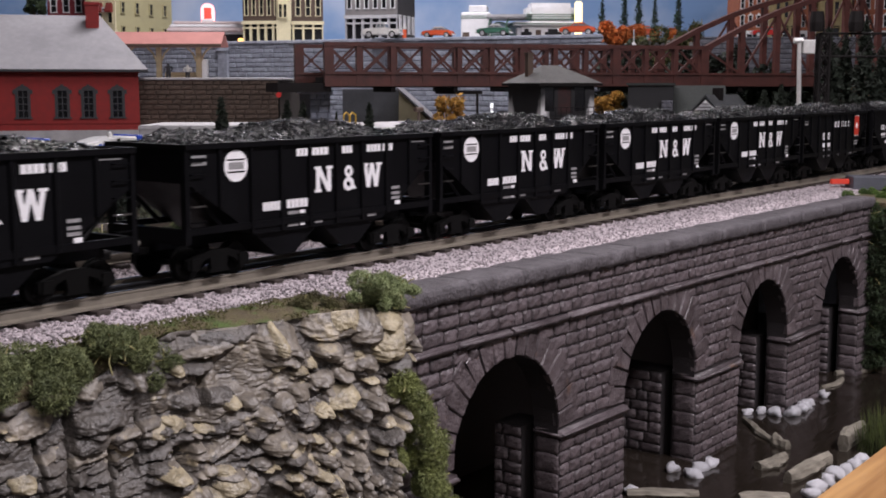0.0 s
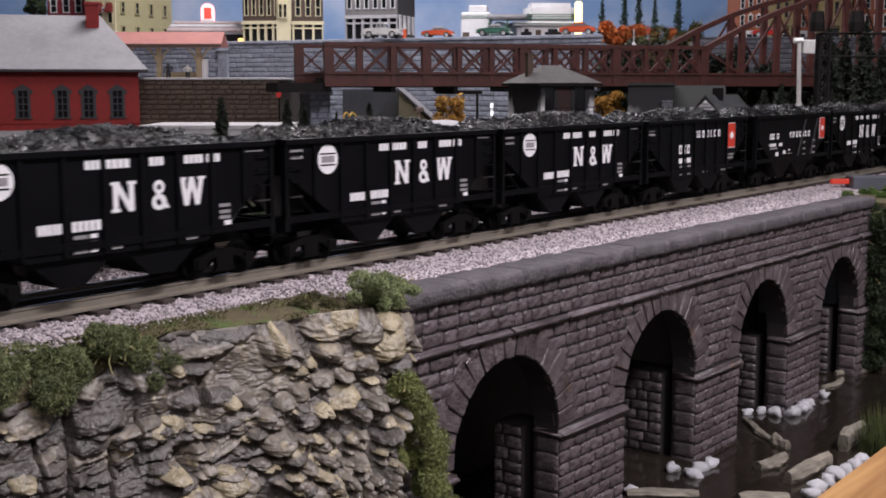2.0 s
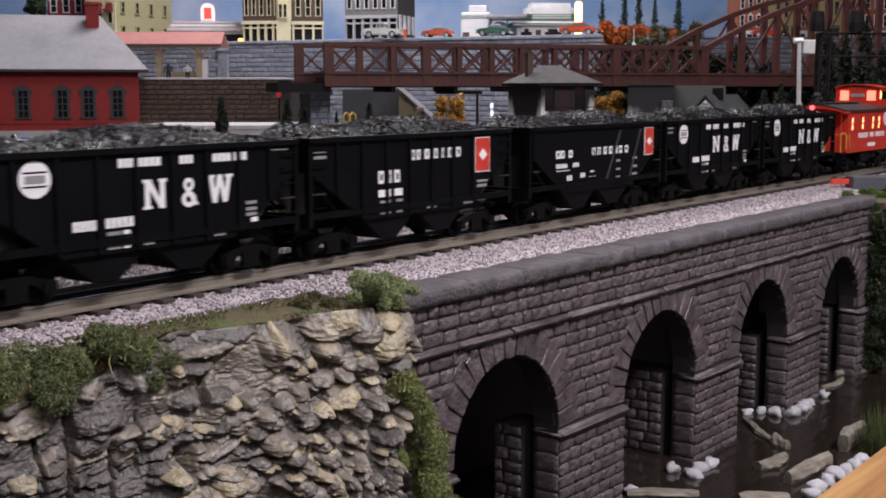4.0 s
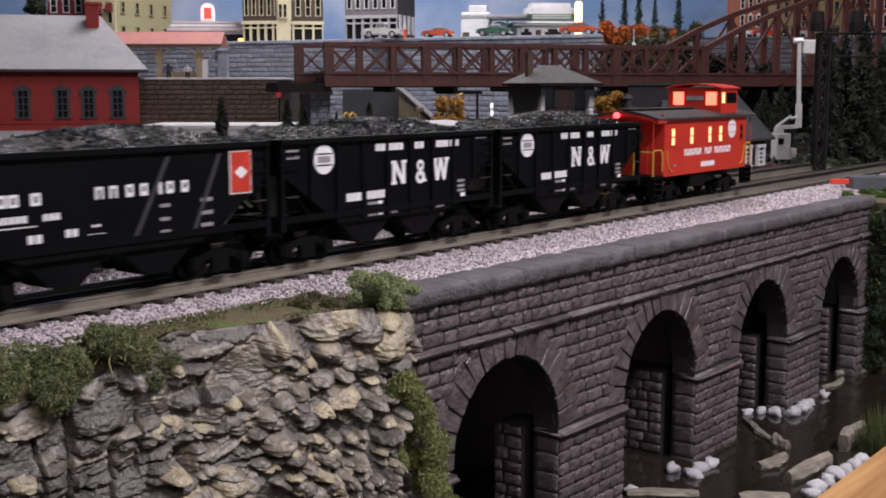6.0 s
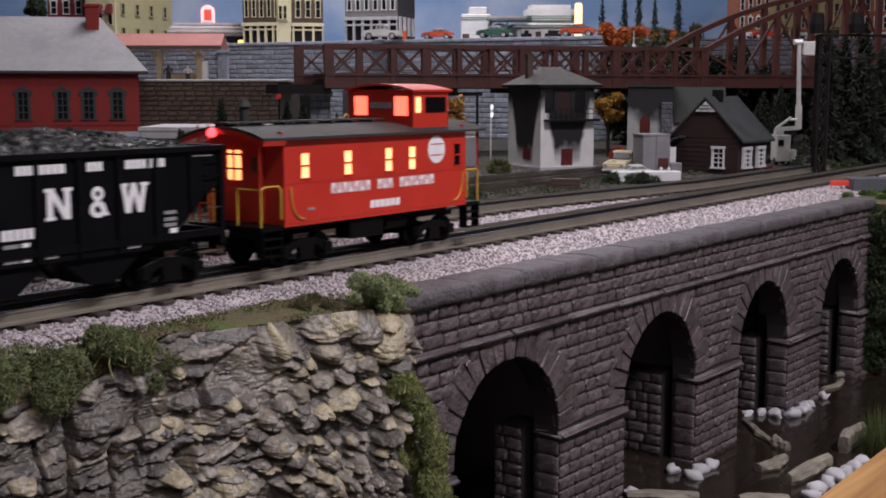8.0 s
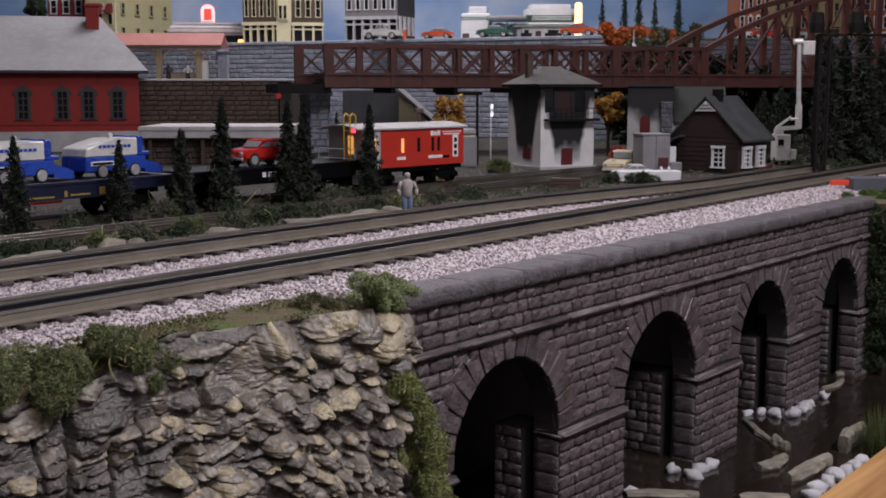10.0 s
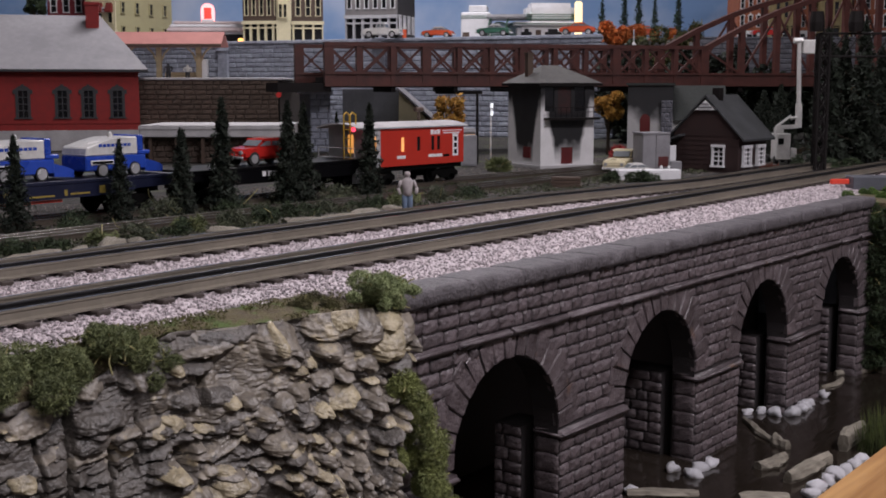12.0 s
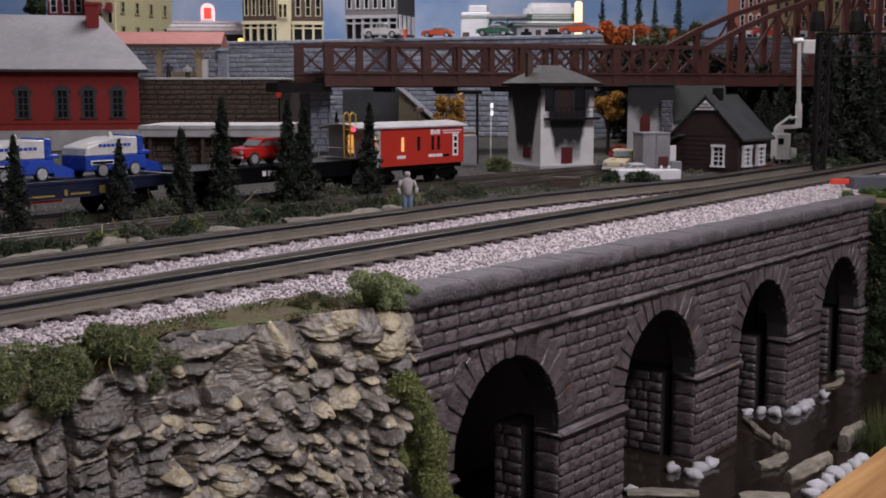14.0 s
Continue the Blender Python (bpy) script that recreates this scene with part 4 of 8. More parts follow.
    for s in (-1, 1):
        y0, y1 = sorted((s * 0.0281, s * 0.0286))
        part("cupola_side_window", solid(C0 + 0.0025, C0 + 0.0075, y0, y1, 0.0890, 0.0990), M_GLOWWIN if s < 0 else M_BLACK, car)
        part("cupola_side_window", solid(C0 + 0.0130, C1 - 0.0030, y0, y1, 0.0890, 0.0990), M_BLACK, car, "dark cupola side window")
    bm = bmesh.new()
    rod(bm, (-0.078, 0.012, 0.08), (-0.078, 0.012, 0.094), 0.0028, 10)
    rod(bm, (-0.078, 0.012, 0.094), (-0.078, 0.012, 0.098), 0.0045, 10, 0.0018)
    part("smoke_jack", bm, M_ROOF, car)
    # platforms, steps and rails
    for e in (-1, 1):
        a, b = sorted((e * 0.0890, e * 0.1075))
        part("platform", solid(a, b, -0.030, 0.030, 0.0235, 0.0262), M_BLACKMET, car)
        for s in (-1, 1):
            bm = bmesh.new()
            for k in range(3):
                yy = sorted((s * (0.0240 + 0.002 * k), s * 0.0310))
                box(bm, a + 0.002, b - 0.003, yy[0], yy[1], 0.0085 + 0.005 * (2 - k), 0.0095 + 0.005 * (2 - k))
            for xx in (a + 0.0012, b - 0.003):
                yy = sorted((s * 0.0245, s * 0.0310))
                box(bm, xx, xx + 0.0008, yy[0], yy[1], 0.0085, 0.0240)
            part("step", bm, M_BLACKMET, car)
            bm = bmesh.new()
            xx = e * 0.1060
            pipe(bm, [(xx, s * 0.029, 0.026), (xx, s * 0.029, 0.0475), (xx - e * 0.003, s * 0.029, 0.0490), (xx - e * 0.0145, s * 0.029, 0.0490), (e * 0.0912, s * 0.0305, 0.0460), (e * 0.0912, s * 0.0305, 0.030)], 0.0006, 6)
            pipe(bm, [(xx, s * 0.029, 0.0475), (xx, s * 0.010, 0.0475), (xx, s * 0.010, 0.026)], 0.0006, 6)
            part("handrail", bm, M_YELLOW, car, "yellow handrail")
            bm = bmesh.new()
            rod(bm, (xx, s * 0.0285, 0.026), (xx, s * 0.0285, 0.0770), 0.0006, 6)
            part("roof_post", bm, M_RED, car)
        bm = bmesh.new()
        for yy in (0.012, 0.021):
            rod(bm, (e * 0.1068, yy, 0.024), (e * 0.1068, yy, 0.084), 0.0006, 6)
        for k in range(7):
            rod(bm, (e * 0.1068, 0.012, 0.03 + 0.008 * k), (e * 0.1068, 0.021, 0.03 + 0.008 * k), 0.0005, 6)
        part("ladder", bm, M_RED, car)
        truck(car, e * 0.063)
        coupler(car, e, 0.1045)
        bm = bmesh.new()
        x0 = e * 0.0845
        pts = [(x0, -0.0318, 0.0480)]
        for k in range(7):
            t = k / 6
            pts.append((x0 - e * 0.011 * t * t, -0.0318, 0.0470 - 0.0180 * math.sin(t * math.pi / 2)))
        pipe(bm, pts, 0.0005, 6)
        part("grab_iron", bm, M_YELLOW, car, "curved yellow grab iron")
    bm = bmesh.new()
    rod(bm, (-0.1112, 0.006, 0.0795), (-0.1085, 0.006, 0.0795), 0.0026, 12)
    part("marker_lamp", bm, mat("red_marker", (0.9, 0.05, 0.03), 0.3, glow=(1.0, 0.04, 0.05, 6.0)), car, "glowing red marker lamp")
    part("underframe", solid(-0.095, 0.095, -0.010, 0.010, 0.0170, 0.0250), M_BLACKMET, car)
    bm = bmesh.new()
    box(bm, -0.028, 0.004, -0.028, -0.014, 0.0120, 0.0240)
    bevel(bm, 0.001)
    part("tool_box", bm, M_BLACKMET, car)
    bm = bmesh.new()
    rod(bm, (0.012, -0.018, 0.019), (0.034, -0.018, 0.019), 0.0055, 12)
    part("air_tank", bm, M_BLACKMET, car, smooth=False)
    y = -H - 0.0001
    bm = bmesh.new()
    disc(bm, 0.0555, 0.0644, 0.0092, y)
    em = part("round_emblem", bm, M_WHITE, car, "white round emblem with red bands")
    for z in (0.0680, 0.0608):
        part("emblem_band", solid(0.0490, 0.0620, y - 0.0005, y - 0.0002, z - 0.0003, z + 0.0003), M_RED, em)
    x = -0.0490
    for word in (7, 3, 7):
        for k in range(word):
            part("side_marking", solid(x, x + 0.0040, y - 0.0002, y + 0.0001, 0.0420, 0.0482), M_WHITE, car)
            part("marking_gap", solid(x + 0.0016, x + 0.0024, y - 0.0004, y - 0.0001, 0.0420 + 0.0026 * (k % 2), 0.0456 + 0.0026 * (k % 2)), M_RED, car)
            x += 0.0053
        x += 0.0062
    for k in range(6):
        panel(car, "number_bar", -0.0130 + 0.0050 * k, -0.0088 + 0.0050 * k, 0.0305, 0.0352, M_WHITE, y)
    panel(car, "data_bar", -0.0700, -0.0640, 0.0335, 0.0350, M_GREYMARK, y)
    return car


CARS = []
proto_w = hopper("black coal hopper car with large white markings and round emblem", white_marks, 2)
proto_r = hopper("black coal hopper car with tall red emblem panel", red_marks, 5)
proto_p = hopper("black smooth-sided coal hopper car with red emblem at one end", plain_marks, 8, False)


def rename_wheels(car):
    return [(o, o.matrix_basis.translation.x) for o in car.children if o.name.startswith("wheelset")]


for n in (-1, 0, 1, 2, 3, 4, 5, 6, 7):
    src, first = (proto_r, 4) if n == 4 else (proto_p, 5) if n == 5 else (proto_w, -1)
    ob = src if n == first else copy_thing(src, Matrix())
    CARS.append((ob, (n + 0.07 if n > 4 else n if n >= 0 else -1.105) * PITCH + 0.069))
CARS.append((caboose(), 8.727 * PITCH - 0.0555))


def motions():
    """The train rolls by; its wheels turn with the distance."""
    times = [0.5 * i for i in range(29)]
    end = run(14.0) * PITCH
    step = radians(75) * 0.0088
    turns = []
    k, t = 0, 0.0
    while t < 14.0:
        if run(t) * PITCH >= k * step or t == 0.0:
            turns.append((t, run(t) * PITCH))
            k += 1
        t += 1 / 30
    turns.append((14.0, end))
    keep = [turns[0]]
    for tt, dd in turns[1:]:
        if frame(tt) > frame(keep[-1][0]):
            keep.append((tt, dd))
    for car, x in CARS:
        walk(car, [(t, pose(x - run(t) * PITCH, 0, 0)) for t in times])
        for w, xw in rename_wheels(car):
            walk(w, [(t, pose(xw, 0, 0.0088, 0, -math.degrees(d / 0.0088), 0)) for t, d in keep])

# ---- layout of the scenery behind the tracks ----
TOWN = Matrix.Translation((EYE[0], EYE[1], 0)) @ pose(0, 0, 0, 0, 0, -53.135)


def at(u, v, z=0.0, turn=0.0):
    """A pose in the town's grid: u along its streets, v away from the aisle."""
    return TOWN @ pose(u, v, z, 0, 0, turn)


def block_wall(parent, x0, x1, z0, z1, row, lens, material, y=0.0, out=0.002, joined=False, name="block", bow=0.0006):
    """Coursed blocks standing proud of a wall that faces -y."""
    verts, faces = [], []
    z = z0
    while z < z1 - row * 0.4:
        zz = min(z1, z + row)
        x = x0 - random.uniform(0, lens[0] * 0.6)
        while x < x1:
            e = x + random.uniform(*lens)
            a, b = max(x, x0), min(e, x1)
            x = e
            if b - a < lens[0] * 0.25:
                continue
            g = row * 0.04
            o = out * random.uniform(0.6, 1.2)
            c = [(a + g, y, z + g), (b - g, y, z + g), (b - g, y, zz - g), (a + g, y, zz - g)]
            i = row * 0.16
            f = [(a + g + i, y - o - random.uniform(0, bow), z + g + i), (b - g - i, y - o - random.uniform(0, bow), z + g + i), (b - g - i, y - o - random.uniform(0, bow), zz - g - i), (a + g + i, y - o - random.uniform(0, bow), zz - g - i)]
            vs = c + f
            fs = [(4, 5, 6, 7), (0, 1, 5, 4), (1, 2, 6, 5), (2, 3, 7, 6), (3, 0, 4, 7)]
            if joined:
                k = len(verts)
                verts += vs
                faces += [tuple(k + q for q in t) for t in fs]
            else:
                cx, cz = (a + b) / 2, (z + zz) / 2
                cloud(name, [(p[0] - cx, p[1], p[2] - cz) for p in vs], fs, material, parent).location = (cx, 0, cz)
        z = zz
    if joined:
        return tagged(cloud(name + "s", verts, faces, material, parent), kind="stuff")


M_GREYBLOCK = mat("grey_block", (0.33, 0.355, 0.43), 0.8, col2=(0.19, 0.205, 0.25), scale=80, bump=0.0018, bscale=240, vary=0.18)
# grey block darkened for the far wall's shade; the chapel buttress shares it
M_DARKBLOCK = mat("shade_dark_grey_block", (0.15, 0.15, 0.175), 0.85, col2=(0.08, 0.08, 0.095), scale=80, bump=0.0018, bscale=240, vary=0.18)
M_GREYJOINT = mat("grey_joint", (0.145, 0.155, 0.19), 0.9, scale=60)
M_BROWNBLOCK = mat("brown_block", (0.130, 0.094, 0.074), 0.8, col2=(0.066, 0.046, 0.037), scale=110, bump=0.0022, bscale=220, vary=0.14)
M_BROWNJOINT = mat("brown_joint", (0.055, 0.040, 0.032), 0.9, scale=60)
M_REDWALL = mat("red_brick_wall", (0.30, 0.022, 0.02), 0.7, col2=(0.22, 0.016, 0.015), scale=90, bump=0.0003, bscale=300)
M_GREYROOF = mat("grey_slate_roof", (0.27, 0.265, 0.28), 0.75, col2=(0.19, 0.185, 0.2), scale=14, bump=0.0004, bscale=300)
M_DARKTRIM = mat("dark_grey_trim", (0.05, 0.05, 0.055), 0.7, scale=90)
M_PANE = mat("dark_window_pane", (0.012, 0.012, 0.014), 0.15, scale=60)
M_CONCRETE = mat("pale_concrete", (0.50, 0.49, 0.50), 0.8, col2=(0.36, 0.35, 0.36), scale=40, bump=0.0003)
M_WHITEPAINT = mat("white_paint", (0.76, 0.76, 0.78), 0.5, col2=(0.62, 0.62, 0.64), scale=40)
M_CREAM = mat("cream_wall", (0.66, 0.60, 0.40), 0.7, col2=(0.55, 0.50, 0.33), scale=30)
M_OLIVE = mat("yellow_green_wall", (0.42, 0.39, 0.22), 0.75, col2=(0.36, 0.33, 0.19), scale=30)
M_MAROON = mat("maroon_wall", (0.20, 0.02, 0.03), 0.7, scale=60)
M_UMBER = mat("brown_clapboard", (0.085, 0.055, 0.04), 0.7, scale=60)
M_DARKHOUSE = mat("dark_brown_wall", (0.075, 0.068, 0.068), 0.75, scale=60)
M_STEELRED = mat("oxide_red_steel", (0.088, 0.024, 0.018), 0.55, col2=(0.045, 0.013, 0.010), scale=50, bump=0.0002)
M_STEELDARK = mat("dark_steel", (0.010, 0.008, 0.008), 0.7, scale=50, gloss=0.2)
M_TAN = mat("tan_timber", (0.42, 0.33, 0.2), 0.7, scale=70)
M_CANOPY = mat("pink_red_roof", (0.38, 0.16, 0.14), 0.7, col2=(0.3, 0.12, 0.105), scale=40)
M_PINKROOF = mat("pale_pink_metal", (0.66, 0.55, 0.55), 0.4, scale=40)


def hole_wall(bm, x0, x1, z0, z1, holes, y0, y1):
    """A wall slab with rectangular openings through it: (xa, xb, za, zb)."""
    xs = sorted({x0, x1, *(h[0] for h in holes), *(h[1] for h in holes)})
    for a, b in zip(xs, xs[1:]):
        zs = [z0]
        for h in sorted(holes, key=lambda q: q[2]):
            if h[0] <= a and h[1] >= b:
                zs += [h[2], h[3]]
        zs.append(z1)
        for c, d in zip(zs[::2], zs[1::2]):
            if d - c > 1e-6:
                box(bm, a, b, y0, y1, c, d)
    bmesh.ops.remove_doubles(bm, verts=bm.verts[:], dist=1e-6)


def window(house, x, z0, w, h, trim, y=0.0, glass=None, bars=(1, 2), lintel=0.25, turn=None, arch=False, border=0.16):
    """A framed window set in the wall at y: pane, frame, sill, glazing bars."""
    g = part("window", solid(x - w / 2, x + w / 2, y + 0.002, y + 0.0028, z0, z0 + h), glass or M_PANE, house)
    bm = bmesh.new()
    f = w * border
    t = -0.0016
    box(bm, x - w / 2 - f, x - w / 2, y + t, y + 0.002, z0, z0 + h)
    box(bm, x + w / 2, x + w / 2 + f, y + t, y + 0.002, z0, z0 + h)
    if arch:
        n = 8
        o = [(x + (w / 2 + f) * math.cos(math.pi * i / n), z0 + h + (w / 2 + f) * 0.7 * math.sin(math.pi * i / n)) for i in range(n + 1)]
        prism(bm, o, y + t * 1.3, y + 0.002)
        for sx in (-1, 1):
            a, b = sorted((x + sx * (w / 2 + f * 0.5), x + sx * (w / 2 + f * 1.75)))
            box(bm, a, b, y + t * 1.5, y + 0.002, z0 + h - w * 0.35, z0 + h + w * 0.12)
        box(bm, x - w * 0.16, x + w * 0.16, y + t * 1.7, y + 0.002, z0 + h + w * 0.30, z0 + h + w * 0.72)
    else:
        box(bm, x - w / 2 - f * 1.4, x + w / 2 + f * 1.4, y + t * 1.3, y + 0.002, z0 + h, z0 + h + w * lintel)
    part("window_frame", bm, trim, g)
    part("window_sill", solid(x - w / 2 - f * 1.5, x + w / 2 + f * 1.5, y + t * 1.9, y + 0.002, z0 - w * 0.16, z0), trim, g)
    bm = bmesh.new()
    b = w * 0.05
    for i in range(1, bars[0] + 1):
        xx = x - w / 2 + w * i / (bars[0] + 1)
        box(bm, xx - b, xx + b, y + 0.0008, y + 0.002, z0, z0 + h)
    for i in range(1, bars[1] + 1):
        zz = z0 + h * i / (bars[1] + 1)
        box(bm, x - w / 2, x + w / 2, y + 0.0006, y + 0.0018, zz - b, zz + b)
    part("glazing_bar", bm, trim, g)
    if turn is not None:
        for o in (g, *g.children):
            if o is g:
                o.matrix_basis = turn
    return g


# ---- backdrop, town terrace, walls ----
def sky_backdrop():
    m = bpy.data.materials.new("painted_sky")
    m.use_nodes = True
    nt = m.node_tree
    b = nt.nodes["Principled BSDF"]
    b.inputs["Roughness"].default_value = 0.9
    co = nt.nodes.new("ShaderNodeTexCoord")
    n = nt.nodes.new("ShaderNodeTexNoise")
    n.inputs["Scale"].default_value, n.inputs["Detail"].default_value = 3.2, 5
    r = nt.nodes.new("ShaderNodeValToRGB")
    r.color_ramp.elements[0].position, r.color_ramp.elements[1].position = 0.42, 0.72
    r.color_ramp.elements[0].color, r.color_ramp.elements[1].color = (0.22, 0.36, 0.62, 1), (0.62, 0.68, 0.80, 1)
    nt.links.new(co.outputs["Object"], n.inputs["Vector"])
    nt.links.new(n.outputs["Fac"], r.inputs[0])
    nt.links.new(r.outputs[0], b.inputs["Base Color"])
    ob = part("backdrop", solid(-3.0, 2.2, 0, 0.02, -0.1, 1.4), m)
    ob.matrix_basis = at(0.0, 4.05, 0.0, 3)
    tagged(ob, "pale blue painted sky backdrop board", "backdrop", kind="structure")


sky_backdrop()

GW0 = Vector((-0.865, 3.35, 0))
GW1 = Vector((0.3782, 2.72, 0))
GW_LEN = (GW1 - GW0).length
GW_TURN = math.degrees(math.atan2(GW1.y - GW0.y, GW1.x - GW0.x))
GW_TOP = 0.216


def grey_wall():
    w = thing("retaining_wall", "grey stone block retaining wall below the town", "wall", at(GW0.x, GW0.y, 0, GW_TURN), kind="structure")
    part("wall_core", solid(-0.1, GW_LEN, 0, 0.03, -0.012, GW_TOP), M_GREYJOINT, w)
    block_wall(w, -0.1, GW_LEN, -0.012, GW_TOP - 0.004, 0.0118, (0.026, 0.046), M_GREYBLOCK, joined=True)
    part("wall_cap", solid(-0.1, GW_LEN, -0.005, 0.03, GW_TOP - 0.004, GW_TOP + 0.004, 0.001), M_GREYBLOCK, w)
    for s in (0.315, 0.36 + 0.42):
        part("pilaster", solid(s, s + 0.032, -0.008, 0.0, -0.012, GW_TOP + 0.006, 0.0015), M_GREYBLOCK, w)
        part("pilaster_cap", solid(s - 0.003, s + 0.035, -0.011, 0.002, GW_TOP - 0.022, GW_TOP - 0.016, 0.001), M_GREYBLOCK, w)
    bm = bmesh.new()
    m = at(GW0.x, GW0.y, 0, GW_TURN)
    box(bm, -1.4, GW_LEN, 0.03, 1.6, GW_TOP - 0.03, GW_TOP)
    ob = part("terrace", bm, mat("street_paving", (0.33, 0.33, 0.35), 0.85, scale=30))
    ob.matrix_basis = m
    tagged(ob, "grey paved town terrace", "street", kind="structure")


grey_wall()


def far_wall():
    w = thing("retaining_wall", "far grey stone wall behind the arch span", "wall", at(0.6666, 3.2, 0, 0), kind="structure")
    part("wall_core", solid(0, 0.9, 0, 0.03, -0.012, 0.2324), M_GREYJOINT, w)
    block_wall(w, 0, 0.9, -0.012, 0.2324, 0.0125, (0.028, 0.05), M_DARKBLOCK, joined=True)
    ob = part("terrace", solid(-0.45, 1.2, 0.03, 0.82, 0.2324 - 0.03, 0.2324), mat("far_paving", (0.3, 0.3, 0.3), 0.85, scale=30))
    ob.matrix_basis = at(0.6666, 3.2, 0, 0)
    tagged(ob, "grey far town terrace", "street", kind="structure")


far_wall()


def brown_wall():
    w = thing("retaining_wall", "dark brown stone block wall carrying the station platform", "wall", at(-0.6339, 2.5, 0, 2), kind="structure")
    W = 0.2968
    top = 0.1176
    part("wall_core", solid(-0.35, W, 0.0, 0.9, -0.012, top), M_BROWNJOINT, w)
    block_wall(w, 0.0, W, 0.018, top, 0.0100, (0.012, 0.030), M_BROWNBLOCK, out=0.0020, bow=0.0016)
    part("platform_edge", solid(-0.35, W + 0.012, -0.006, 0.3, top, top + 0.005, 0.001), M_CONCRETE, w, "pale concrete platform edge")


brown_wall()


def station_canopy():
    v = 2.62
    zb = 0.1176 + 0.005
    c = thing("platform_canopy", "open station canopy with dull red roof on timber posts", "canopy", at(0, v, zb, 0))
    u0, u1 = -0.7007, -0.4671
    ze, zr = 0.1925 - zb, 0.2201 - zb
    bm = bmesh.new()
    prism(bm, [(-0.03, ze), (0.015, zr), (0.06, ze), (0.06, ze - 0.004), (0.015, zr - 0.004), (-0.03, ze - 0.004)], u0, u1, "x")
    part("roof", bm, M_CANOPY, c)
    part("fascia", solid(u0, u1, -0.032, -0.029, ze - 0.006, ze + 0.001), M_UMBER, c)
    for px in (-0.6063, -0.5216, -0.685):
        part("post", solid(px - 0.0055, px + 0.0055, 0.0, 0.011, 0, ze - 0.003, 0.001), M_TAN, c)
        for s in (-1, 1):
            bm = bmesh.new()
            pipe(bm, [(px + s * 0.005, 0.005, ze - 0.035), (px + s * 0.012, 0.005, ze - 0.018), (px + s * 0.026, 0.005, ze - 0.004)], 0.0022, 6)
            part("bracket", bm, M_TAN, c)
    part("bench", solid(-0.5978, -0.5313, 0.02, 0.04, 0.0, 0.012, 0.001), M_TAN, c)
    part("ticket_booth", solid(-0.5179, -0.5058, 0.012, 0.03, 0, 0.04, 0.001), M_WHITEPAINT, c)


def figurine(m, shirt, legs, label, h=0.036):
    """A plain toy figure in one mesh."""
    f = bmesh.new()
    for s in (-1, 1):
        rod(f, (s * 0.0028, 0, 0), (s * 0.0022, 0, h * 0.47), 0.0022, 8, 0.0028)
        pipe(f, [(s * 0.0055, 0, h * 0.80), (s * 0.0085, -0.001, h * 0.62), (s * 0.0075, -0.004, h * 0.5)], 0.0015, 6)
    lathe(f, [(0.0040, h * 0.45), (0.0044, h * 0.55), (0.0056, h * 0.78), (0.0030, h * 0.85), (0.0016, h * 0.87)], 10)
    lathe(f, [(0.0012, h * 0.86), (0.0027, h * 0.90), (0.0030, h * 0.95), (0.0018, h)], 10)
    me = mesh_of(f, "figurine", legs, True)
    me.materials.append(shirt)
    for p in me.polygons:
        p.material_index = 1 if p.center.z > h * 0.47 else 0
    ob = new("figurine", me)
    ob.matrix_basis = m
    return tagged(ob, label, "figurine")


station_canopy()
M_CLOTHD = mat("dark_cloth", (0.03, 0.03, 0.035), 0.8)
M_CLOTHW = mat("pale_cloth", (0.6, 0.58, 0.55), 0.8)
M_JEANS = mat("blue_cloth", (0.12, 0.17, 0.25), 0.85, scale=200)
M_SHIRT = mat("grey_cloth", (0.42, 0.38, 0.38), 0.85, scale=200)
figurine(at(-0.5812, 2.6, 0.1176 + 0.005, 0), M_CLOTHD, M_CLOTHD, "plain toy figure in dark clothes on the platform", 0.030)
figurine(at(-0.5404, 2.6, 0.1176 + 0.005, 0), M_CLOTHW, M_CLOTHD, "plain toy figure in white on the platform", 0.028)
figurine(pose(0.397, 0.165, -0.0115, 0, 0, -40), M_SHIRT, M_JEANS, "plain toy figure in grey shirt and jeans beside the track", 0.040)


